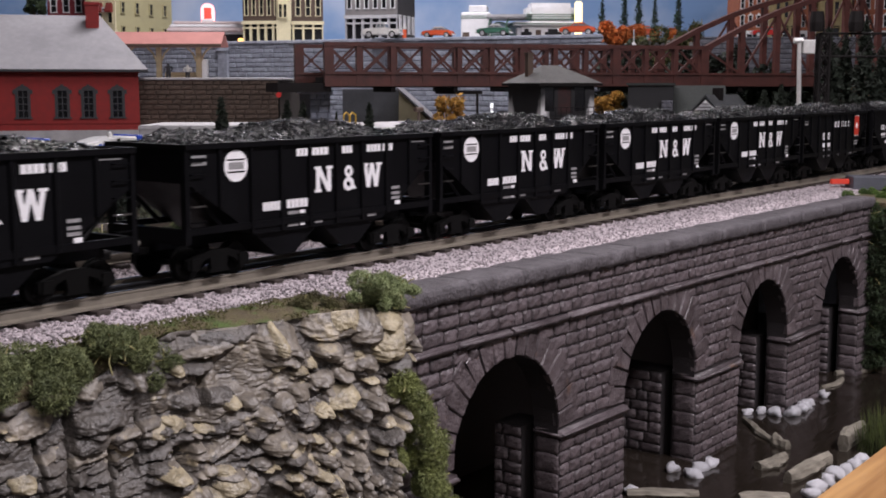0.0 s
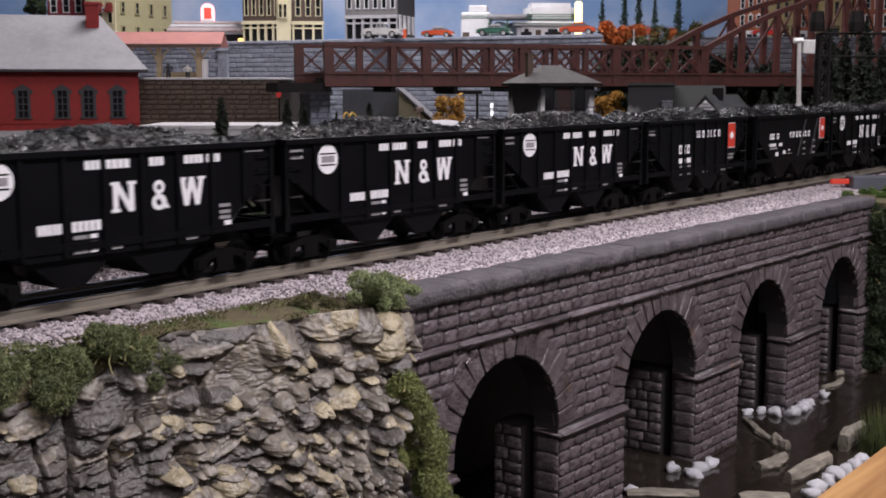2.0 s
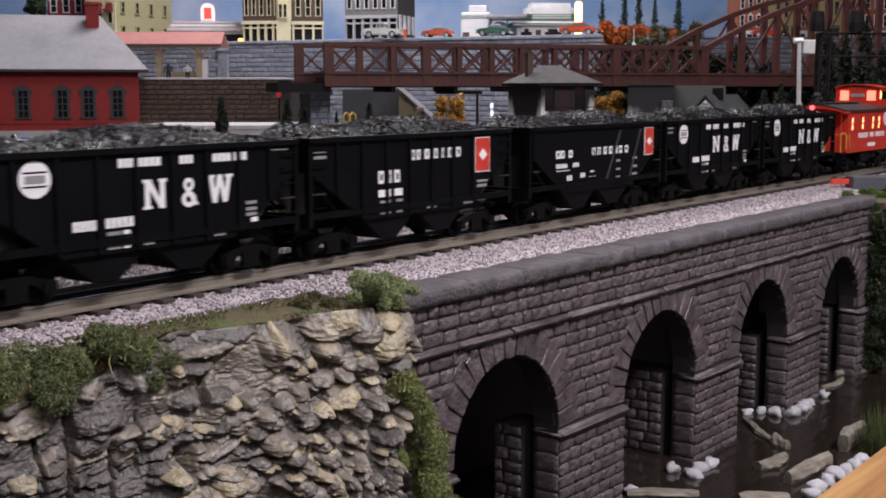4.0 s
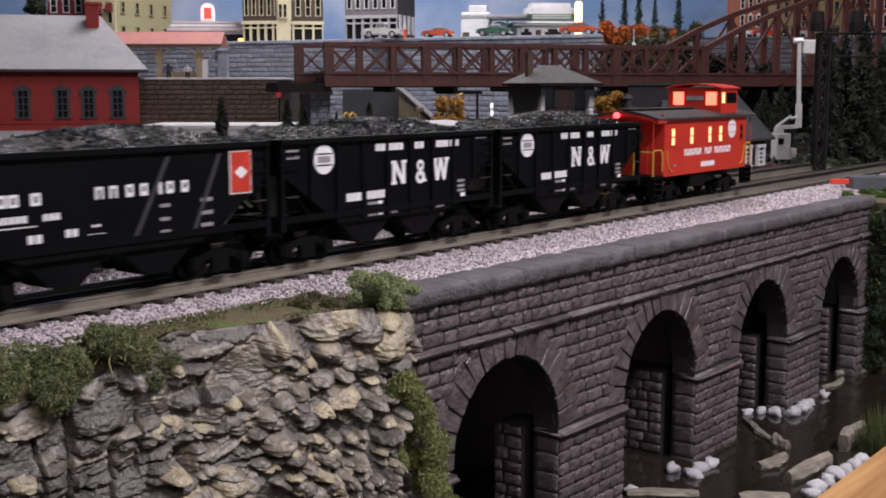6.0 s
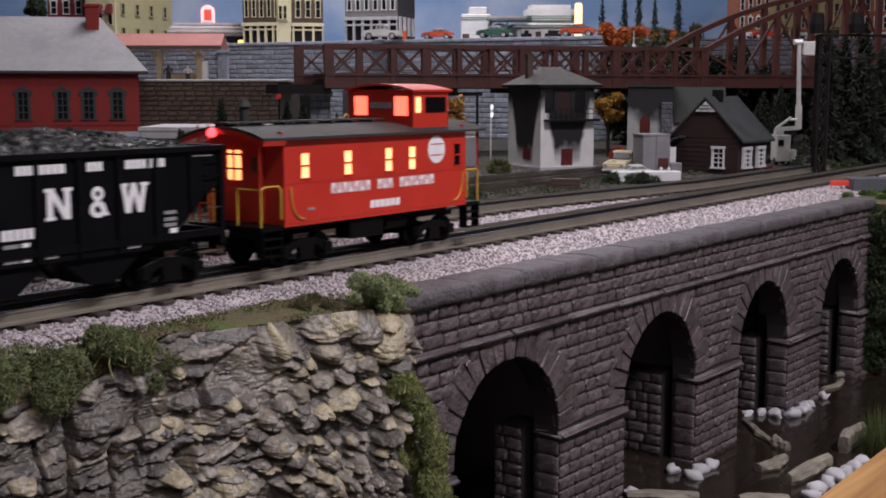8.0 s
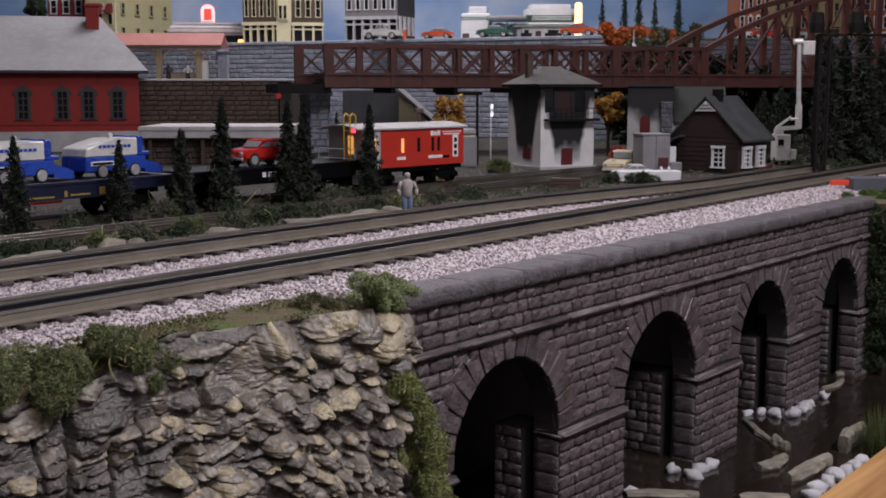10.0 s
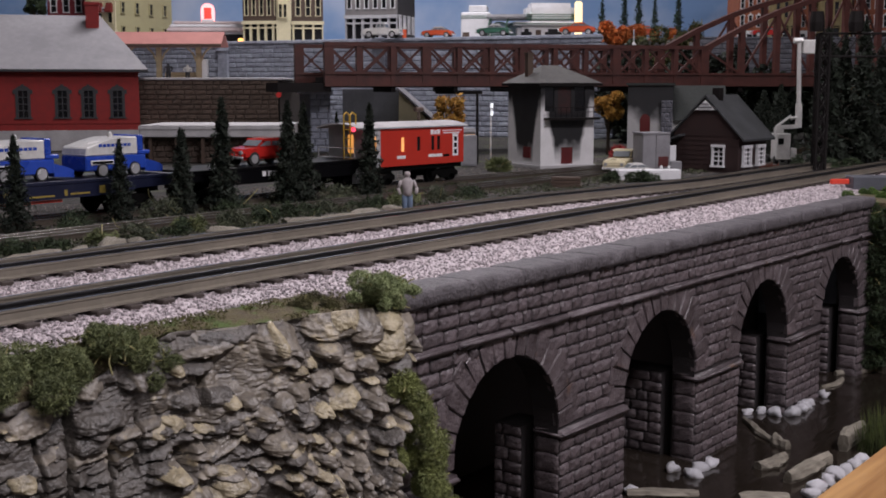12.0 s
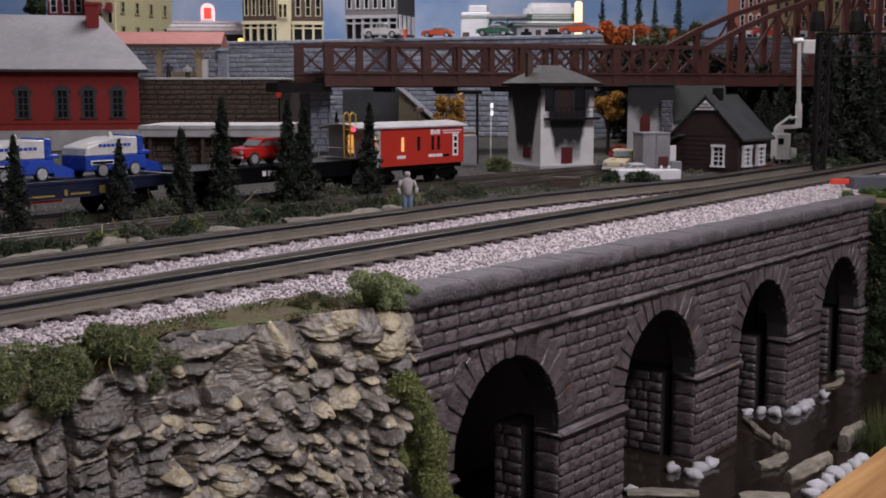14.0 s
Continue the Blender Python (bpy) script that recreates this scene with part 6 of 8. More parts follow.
def beam(bm, p, q, w, d):
    """A rectangular bar from p to q in the xz plane, w thick, d deep along y."""
    p, q = Vector((p[0], p[1])), Vector((q[0], q[1]))
    n = (q - p).normalized()
    n = Vector((-n.y, n.x)) * w / 2
    pts = [p + n, p - n, q - n, q + n]
    prism(bm, [(a.x, a.y) for a in pts], -d / 2, d / 2)


def truss_bridge():
    b = thing("truss_bridge", "oxide red steel truss bridge crossing over the yard", "bridge", at(BR0.x, BR0.y, 0, BR_TURN))
    zb, zp, zt = 0.107, 0.128, 0.1807
    N = 12
    P = BR_LEN / N
    wide = 0.125
    for side, y in (("near", 0.0), ("far", wide)):
        o = Matrix.Translation((-0.004 if side == "near" else -0.032, y, 0))

        def put(name, bm, label=""):
            ob = part(name, bm, M_STEELRED, b, label)
            ob.matrix_basis = o
        L2 = BR_LEN + 0.95
        put("plate_girder", solid(0, L2, -0.004, 0.004, zb, zp))
        put("girder_flange", solid(0, L2, -0.008, 0.008, zp - 0.002, zp + 0.002))
        put("girder_flange", solid(0, L2, -0.008, 0.008, zb - 0.002, zb + 0.002))
        put("top_chord", solid(0, BR_LEN + 0.004, -0.007, 0.007, zt - 0.007, zt))
        for i in range(N + 1):
            w = 0.0082 if i % 3 == 0 else 0.0045
            put("post", solid(i * P - w + (w if i == 0 else 0), i * P + w + (w if i == 0 else 0), -0.006, 0.006, zb, zt - 0.001))
        for i in range(N):
            for p, q in (((i * P + 0.006, zp), ((i + 1) * P - 0.006, zt - 0.006)), ((i * P + 0.006, zt - 0.006), ((i + 1) * P - 0.006, zp))):
                bm = bmesh.new()
                beam(bm, p, q, 0.0042 if side == "near" else 0.0032, 0.003)
                put("diagonal", bm)
            xm, zm = (i + 0.5) * P, (zp + zt - 0.006) / 2
            put("gusset", solid(xm - 0.0045, xm + 0.0045, -0.0025, 0.0025, zm - 0.004, zm + 0.004))
        # arch span
        A0, AL, AH = BR_LEN + 0.004, 0.92, 0.125
        pts = [(A0 + AL * k / 12, zt - 0.004 + AH * (1 - (2 * k / 12 - 1) ** 2)) for k in range(13)]
        for k in range(12):
            bm = bmesh.new()
            beam(bm, pts[k], pts[k + 1], 0.0095, 0.012)
            put("arch_rib", bm)
            if k:
                put("hanger", solid(pts[k][0] - 0.0055, pts[k][0] + 0.0055, -0.005, 0.005, zp, pts[k][1]))
            nxt = pts[k + 1]
            bm = bmesh.new()
            if k % 2:
                beam(bm, (pts[k][0], zp), (nxt[0], nxt[1] - 0.004), 0.004, 0.003)
            else:
                beam(bm, (pts[k][0], pts[k][1] - 0.004), (nxt[0], zp), 0.004, 0.003)
            put("diagonal", bm)
    part("deck", solid(0, BR_LEN + 0.95, 0.004, wide - 0.004, zb - 0.004, zb + 0.006), M_STEELDARK, b, "dark bridge deck")
    for k in range(14):
        part("floor_beam", solid(k * 0.115, k * 0.115 + 0.008, -0.002, wide + 0.002, zb - 0.012, zb - 0.002), M_STEELDARK, b)
    for y in (0.03, 0.062, 0.094):
        part("rail", solid(0, BR_LEN + 0.95, y - 0.0015, y + 0.0015, zb + 0.006, zb + 0.014), M_STEELDARK, b)
    for z in (zb + 0.030, zb + 0.022):
        part("walk_rail", solid(0, BR_LEN + 0.95, wide - 0.012, wide - 0.0105, z, z + 0.0015), M_STEELDARK, b)
    part("bearing", solid(0.235, 0.285, 0.0, wide, zb - 0.016, zb - 0.010), M_STEELDARK, b)
    part("abutment_beam", solid(-0.085, 0.0, 0.0, wide, zb - 0.012, zb + 0.004), M_STEELDARK, b)
    pr = thing("bridge_pier", "grey stone bridge pier", "pier", at(-0.2376, 2.18, -0.012, BR_TURN))
    h = 0.095 + 0.012
    part("pier_core", solid(0.001, 0.037, 0.001, 0.10, 0, h), M_GREYJOINT, pr)
    block_wall(pr, 0, 0.038, 0, h, 0.0118, (0.012, 0.022), M_GREYBLOCK, out=0.0015)
    part("pier_cap", solid(-0.003, 0.041, -0.004, 0.105, h - 0.004, h + 0.003, 0.001), M_GREYBLOCK, pr)


truss_bridge()


# ---- burnt signal tower ----
def dark_top_paint(name="sooty_white_paint", col=(0.80, 0.79, 0.80), swing=0.035, low=0.064, high=0.090):
    """Pale paint, black from the eaves down with ragged tongues: fire soot on the signal tower."""
    m = mat(name, col, 0.7, col2=tuple(0.85 * k for k in col), scale=40)
    nt = m.node_tree
    b = nt.nodes["Principled BSDF"]
    src = b.inputs["Base Color"].links[0].from_socket
    co = nt.nodes.new("ShaderNodeTexCoord")
    sp = nt.nodes.new("ShaderNodeSeparateXYZ")
    nt.links.new(co.outputs["Object"], sp.inputs[0])
    wv = nt.nodes.new("ShaderNodeMath")
    wv.operation = "SINE"
    sc = nt.nodes.new("ShaderNodeMath")
    sc.operation = "MULTIPLY_ADD"
    sc.inputs[1].default_value, sc.inputs[2].default_value = 70.0, -1.58
    sm = nt.nodes.new("ShaderNodeMath")
    sm.operation = "SUBTRACT"
    nt.links.new(sp.outputs[0], sm.inputs[0])
    nt.links.new(sp.outputs[1], sm.inputs[1])
    nt.links.new(sm.outputs[0], sc.inputs[0])
    nt.links.new(sc.outputs[0], wv.inputs[0])
    n = nt.nodes.new("ShaderNodeTexNoise")
    n.inputs["Scale"].default_value = 38
    nt.links.new(co.outputs["Object"], n.inputs["Vector"])
    a = nt.nodes.new("ShaderNodeMath")
    a.operation = "MULTIPLY_ADD"
    a.inputs[1].default_value = swing
    wide = nt.nodes.new("ShaderNodeMath")
    wide.operation = "MULTIPLY_ADD"
    wide.inputs[1].default_value, wide.inputs[2].default_value = 2.0, 0.8
    nt.links.new(wv.outputs[0], wide.inputs[0])
    cl = nt.nodes.new("ShaderNodeClamp")
    cl.inputs["Min"].default_value, cl.inputs["Max"].default_value = -1.0, 1.0
    nt.links.new(wide.outputs[0], cl.inputs[0])
    nt.links.new(cl.outputs[0], a.inputs[0])
    nt.links.new(sp.outputs[2], a.inputs[2])
    c = nt.nodes.new("ShaderNodeMath")
    c.operation = "MULTIPLY_ADD"
    c.inputs[1].default_value = 0.040
    nt.links.new(n.outputs["Fac"], c.inputs[0])
    nt.links.new(a.outputs[0], c.inputs[2])
    r = nt.nodes.new("ShaderNodeMapRange")
    r.inputs[1].default_value, r.inputs[2].default_value = low, high
    nt.links.new(c.outputs[0], r.inputs[0])
    mx = nt.nodes.new("ShaderNodeMixRGB")
    mx.inputs[2].default_value = (0.012, 0.012, 0.014, 1)
    nt.links.new(r.outputs[0], mx.inputs[0])
    nt.links.new(src, mx.inputs[1])
    nt.links.new(mx.outputs[0], b.inputs["Base Color"])
    return m


def signal_tower():
    t = thing("signal_tower", "white two-storey signal tower blackened by soot, grey hipped roof", "building", at(0.139, 1.74, -0.012, 27))
    soot = dark_top_paint()
    W, D = 0.090, 0.090
    H = 0.1098 + 0.012
    fl = 0.0615 + 0.012
    bm = bmesh.new()
    hole_wall(bm, 0, W, 0, H, [(0.034, 0.054, 0.006, 0.030), (0.006, 0.022, fl + 0.008, H - 0.006), (0.028, 0.050, fl + 0.004, H - 0.006), (0.056, 0.074, fl + 0.008, H - 0.006)], 0, 0.003)
    part("front_wall", bm, soot, t)
    for b in ((0, 0.003, 0.003, D, 0, H), (W - 0.003, W, 0.003, D, 0, H), (0, W, D, D + 0.003, 0, H)):
        part("side_wall", solid(*b), soot, t)
    dr = mat("dark_red_door", (0.13, 0.012, 0.014), 0.6, scale=60)
    part("door", solid(0.034, 0.054, 0.001, 0.002, 0.006, 0.030), dr, t)
    part("upper_door", solid(0.028, 0.050, 0.001, 0.002, fl + 0.004, H - 0.006), mat("charred_red_door", (0.045, 0.012, 0.012), 0.7, col2=(0.012, 0.008, 0.008), scale=60), t)
    for a, b in ((0.006, 0.022), (0.056, 0.074)):
        part("window", solid(a, b, 0.0015, 0.0025, fl + 0.008, H - 0.006), M_PANE, t)
    part("side_door", solid(-0.0012, 0.0, 0.028, 0.048, 0.014, 0.030), dr, t)
    part("corner_board", solid(-0.0016, 0.0035, -0.0016, 0.0, 0, H), soot, t)
    part("balcony", solid(0.004, W, -0.016, 0.0, fl - 0.004, fl - 0.001), M_STEELDARK, t)
    bm = bmesh.new()
    for k in range(9):
        rod(bm, (0.005 + k * 0.0092, -0.0155, fl - 0.002), (0.005 + k * 0.0092, -0.0155, fl + 0.014), 0.0005, 5)
    rod(bm, (0.005, -0.0155, fl + 0.014), (W, -0.0155, fl + 0.014), 0.0007, 5)
    rod(bm, (0.005, -0.0155, fl + 0.007), (W, -0.0155, fl + 0.007), 0.0005, 5)
    part("balcony_rail", bm, M_STEELDARK, t)
    part("foundation", solid(-0.003, W + 0.003, -0.003, D, 0, 0.004), M_CONCRETE, t)
    bm = bmesh.new()
    o = 0.0085
    zr = 0.1355 + 0.012
    a = [bm.verts.new(p) for p in ((-o, -o, H), (W + o, -o, H), (W + o, D + o, H), (-o, D + o, H), (W * 0.32, D * 0.5, zr), (W * 0.62, D * 0.5, zr))]
    for f in ((0, 1, 5, 4), (1, 2, 5), (2, 3, 4, 5), (3, 0, 4), (3, 2, 1, 0)):
        bm.faces.new([a[i] for i in f])
    part("roof", bm, mat("sooty_slate", (0.10, 0.097, 0.094), 0.8, col2=(0.055, 0.053, 0.052), scale=40), t)
    part("eaves", solid(-o, W + o, -o, D + o, H - 0.004, H - 0.0005), M_STEELDARK, t)
    ch = part("chimney", solid(W * 0.05, W * 0.05 + 0.009, D * 0.5, D * 0.5 + 0.009, H, zr + 0.016), M_UMBER, t)
    part("chimney_cap", solid(W * 0.05 - 0.001, W * 0.05 + 0.010, D * 0.5 - 0.001, D * 0.5 + 0.010, zr + 0.016, zr + 0.018), M_UMBER, ch)


signal_tower()


# ---- brown station house ----
def brown_house():
    h = thing("yard_house", "dark brown clapboard yard house with white windows and grey roof", "building", at(0.3236, 1.713, -0.012, -42))
    wallm = mat("dark_red_clapboard", (0.034, 0.015, 0.014), 0.75, col2=(0.02, 0.009, 0.0085), scale=80)
    roofm = mat("dark_grey_shingle", (0.05, 0.053, 0.057), 0.85, col2=(0.027, 0.029, 0.031), scale=60, bump=0.0005, bscale=400)
    W, D = 0.100, 0.078
    ze, zr = 0.0412 + 0.012, 0.0906 + 0.012
    wz0, wz1 = -0.0023 + 0.012, 0.0224 + 0.012
    bm = bmesh.new()
    hole_wall(bm, 0, W, 0, ze, [(0.062, 0.078, wz0, wz1)], 0, 0.003)
    prism(bm, [(0, ze), (W, ze), (W / 2, zr - 0.002)], 0, 0.003)
    part("gable_wall", bm, wallm, h)
    for k in range(13):
        z = 0.004 + k * 0.0065
        if z < ze:
            part("clapboard", solid(0, 0.059 if wz0 - 0.004 < z < wz1 else W, -0.0006, 0.0, z, z + 0.0008), wallm, h)
    bm = bmesh.new()
    box(bm, W - 0.003, W, 0.003, D, 0, ze)
    box(bm, 0, 0.003, 0.003, D, 0, ze)
    box(bm, 0, W, D - 0.003, D, 0, ze)
    prism(bm, [(0, ze), (W, ze), (W / 2, zr - 0.002)], D - 0.003, D)
    part("side_wall", bm, wallm, h)
    window(h, 0.070, wz0, 0.015, wz1 - wz0, M_WHITEPAINT, 0.0, bars=(1, 3))
    for y in (0.020, 0.058):
        window(h, 0.0, wz0 + 0.001, 0.017, wz1 - wz0 - 0.002, M_WHITEPAINT, -0.003, bars=(1, 3), turn=Matrix.Translation((W, y, 0)) @ pose(0, 0, 0, 0, 0, 90))
    bm = bmesh.new()
    o = 0.010
    for s in (-1, 1):
        x0, x1 = W / 2, W / 2 + s * (W / 2 + o)
        zo = ze - (zr - ze) * o / (W / 2)
        prism(bm, [(x0, zr), (x1, zo), (x1, zo + 0.003), (x0, zr + 0.003)], -0.0045, D + 0.008)
    part("roof", bm, roofm, h)
    bm = bmesh.new()
    zv = zr - (zr - ze) * 0.36
    prism(bm, [(W / 2 - 0.0155, zv), (W / 2 + 0.0155, zv), (W / 2, zr - 0.004)], -0.0040, 0.0)
    v = part("gable_vent", bm, M_WHITEPAINT, h, "white slatted gable vent")
    for k in range(4):
        z = zv + 0.0032 + k * 0.0044
        hw = 0.0155 * (1 - (z - zv) / (zr - 0.004 - zv)) - 0.0015
        if hw > 0.001:
            part("slat", solid(W / 2 - hw, W / 2 + hw, -0.0048, -0.004, z, z + 0.0012), M_DARKTRIM, v)
    # lean-to
    bm = bmesh.new()
    zl = 0.0187 + 0.012
    prism(bm, [(0.0, 0), (-0.020, 0), (-0.020, zl), (0.0, zl + 0.008)], -0.012, 0.06)
    part("lean_to", bm, wallm, h)
    bm = bmesh.new()
    prism(bm, [(0.018, zl + 0.018), (-0.008, zl + 0.008), (-0.026, zl + 0.001), (-0.026, zl + 0.004), (-0.008, zl + 0.011), (0.018, zl + 0.021)], -0.018, 0.064)
    part("lean_to_roof", bm, roofm, h)
    ch = part("chimney", solid(W / 2 - 0.003, W / 2 + 0.008, 0.020, 0.031, zr - 0.01, zr + 0.012), M_STEELDARK, h)


brown_house()


def kiosk():
    k = thing("switch_kiosk", "plain grey concrete kiosk with dark red window", "kiosk", at(0.2585, 1.58, -0.012, 10))
    W, H = 0.036, 0.0435 + 0.012
    cm = mat("kiosk_grey", (0.24, 0.235, 0.25), 0.8, col2=(0.18, 0.175, 0.19), scale=50)
    part("body", solid(0, W, 0, 0.04, 0, H, 0.0008), cm, k)
    part("side_panel", solid(W * 0.5, W + 0.0005, -0.0012, 0.0, 0, H - 0.001), cm, k)
    part("roof", solid(-0.001, W + 0.001, -0.001, 0.041, H, H + 0.002), cm, k)
    part("window", solid(W * 0.58, W * 0.95, -0.0025, -0.001, H * 0.25, H * 0.48), mat("dark_red_shutter", (0.09, 0.012, 0.012), 0.6), k)
    part("vent_box", solid(W + 0.002, W + 0.018, 0.0, 0.015, 0.006, 0.020, 0.001), cm, k)
    part("white_board", solid(W + 0.001, W + 0.016, 0.018, 0.020, 0.018, 0.04), M_WHITEPAINT, k)
    w = thing("low_wall", "low white concrete loading wall", "wall", at(0.2148, 1.52, -0.012, 8))
    part("wall_body", solid(0, 0.0857, 0, 0.02, 0, 0.013, 0.001), M_WHITEPAINT, w)
    for x in (0.062, 0.072):
        bm = bmesh.new()
        lathe(bm, [(0.0016, 0.013), (0.0020, 0.016), (0.0010, 0.018)], 8, (x, 0.008, 0))
        part("bollard", bm, M_WHITEPAINT, w)
    toy_car(at(0.2440, 1.64, -0.012, 62), "cream fifties pickup truck beside the kiosk", P_CREAM, P_CREAM, 0.085, True, "pickup_truck")
    toy_car(at(0.2435, 1.555, -0.011, 10), "white enamel car with dark windows by the wall", P_WHITE, P_WHITE, 0.055)
    b = thing("crate", "old brown timber crate in the grass", "crate", at(0.1384, 1.42, -0.012, -10))
    for i in range(3):
        part("plank", solid(-0.012, 0.022, -0.004, 0.008, i * 0.0042, i * 0.0042 + 0.0038, 0.0004), M_UMBER, b)


kiosk()


def bucket_truck():
    t = thing("bucket_truck", "white utility truck with raised folding boom and bucket", "truck", at(0.5163, 1.86, -0.012, 0))
    part("cab", solid(-0.012, 0.010, -0.012, 0.020, 0.006, 0.0343 + 0.012, 0.0015), P_WHITE, t)
    part("cab_window", solid(-0.0095, -0.001, -0.0128, -0.012, 0.030, 0.039), M_PANE, t)
    part("side_box", solid(0.010, 0.020, -0.010, 0.05, 0.005, 0.024, 0.001), P_WHITE, t)
    for y in (-0.004, 0.04):
        for x in (-0.010, 0.012):
            bm = bmesh.new()
            rod(bm, (x - 0.003, y, 0.006), (x + 0.003, y, 0.006), 0.006, 12)
            part("wheel", bm, M_RUBBER, t)
    z1 = 0.0429 + 0.012
    zx = 0.0548 + 0.012
    x0, x1 = -0.011, 0.5404 - 0.5163
    bm = bmesh.new()
    beam(bm, (x0, z1), (x1, z1 + 0.002), 0.006, 0.006)
    beam(bm, (x0 + 0.002, z1 + 0.002), (x1 - 0.012, zx + 0.006), 0.003, 0.005)
    part("lower_boom", bm, P_WHITE, t)
    part("turntable", solid(-0.012, 0.0, -0.006, 0.006, z1 - 0.012, z1), P_WHITE, t)
    za, zb = 0.0795 + 0.012, 0.1714 + 0.012
    bm = bmesh.new()
    rod(bm, (x1, 0, z1), (x1 - 0.001, 0, za), 0.0050, 10)
    part("boom_sleeve", bm, P_WHITE, t)
    bm = bmesh.new()
    rod(bm, (x1 - 0.001, 0, za), (x1 - 0.004, 0, zb + 0.002), 0.0035, 10, 0.0030)
    part("upper_boom", bm, P_WHITE, t)
    bm = bmesh.new()
    rod(bm, (x1 + 0.002, -0.002, zx + 0.004), (x1 - 0.013, -0.002, zx + 0.002), 0.0022, 8)
    part("boom_joint", bm, P_WHITE, t)
    bm = bmesh.new()
    box(bm, x1 + 0.0005, x1 + 0.019, -0.009, 0.009, zb - 0.018, zb + 0.003)
    bevel(bm, 0.0012)
    part("bucket", bm, P_WHITE, t, "white lift bucket")
    bm = bmesh.new()
    rod(bm, (x1 - 0.012, 0, zb + 0.002), (x1 + 0.001, 0, zb + 0.002), 0.0045, 10)
    part("bucket_pivot", bm, P_WHITE, t)


bucket_truck()


def chapel():
    c = thing("chapel", "grey-white chapel, black towards its top, with slate roof, stone buttress and red arched window", "building", at(0.298, 1.98, -0.012, -9))
    W, H = 0.072, 0.0664 + 0.012
    # plaster that darkens towards the top of the wall
    pale = dark_top_paint("dark_topped_plaster", (0.38, 0.375, 0.38), 0.006, 0.080, 0.104)
    bm = bmesh.new()
    box(bm, 0, W, 0, 0.004, 0, H + 0.040)
    box(bm, 0, 0.004, 0.004, 0.11, 0, H + 0.040)
    box(bm, W - 0.004, W, 0.004, 0.11, 0, H + 0.040)
    part("wall", bm, pale, c)
    slate = mat("chapel_slate", (0.030, 0.034, 0.032), 0.85, scale=40, bump=0.0006, bscale=300)
    bm = bmesh.new()
    prism(bm, [(0.000, H - 0.016), (0.058, H + 0.040), (0.112, H - 0.016)], W + 0.001, W + 0.085, "x")
    part("nave_roof", bm, slate, c)
    part("nave_wall", solid(W, W + 0.072, 0.010, 0.106, 0, H - 0.012), pale, c)
    part("roof", solid(-0.003, W + 0.003, -0.004, 0.113, H + 0.0402, H + 0.044), slate, c)
    b = part("stone_buttress", solid(W - 0.019, W - 0.001, -0.008, -0.001, 0, H + 0.016, 0.001), M_GREYJOINT, c)
    block_wall(b, W - 0.019, W - 0.001, 0, H + 0.016, 0.0075, (0.006, 0.012), M_DARKBLOCK, y=-0.008, out=0.0012, joined=True)
    n = 8
    bm = bmesh.new()
    prism(bm, [(0.020, H * 0.50), (0.036, H * 0.50)] + [(0.028 + 0.008 * math.cos(math.pi * i / n), H * 0.8 + 0.010 * math.sin(math.pi * i / n)) for i in range(n + 1)], -0.002, -0.0002)
    part("arched_window", bm, mat("red_stained_pane", (0.10, 0.012, 0.012), 0.4), c)


chapel()


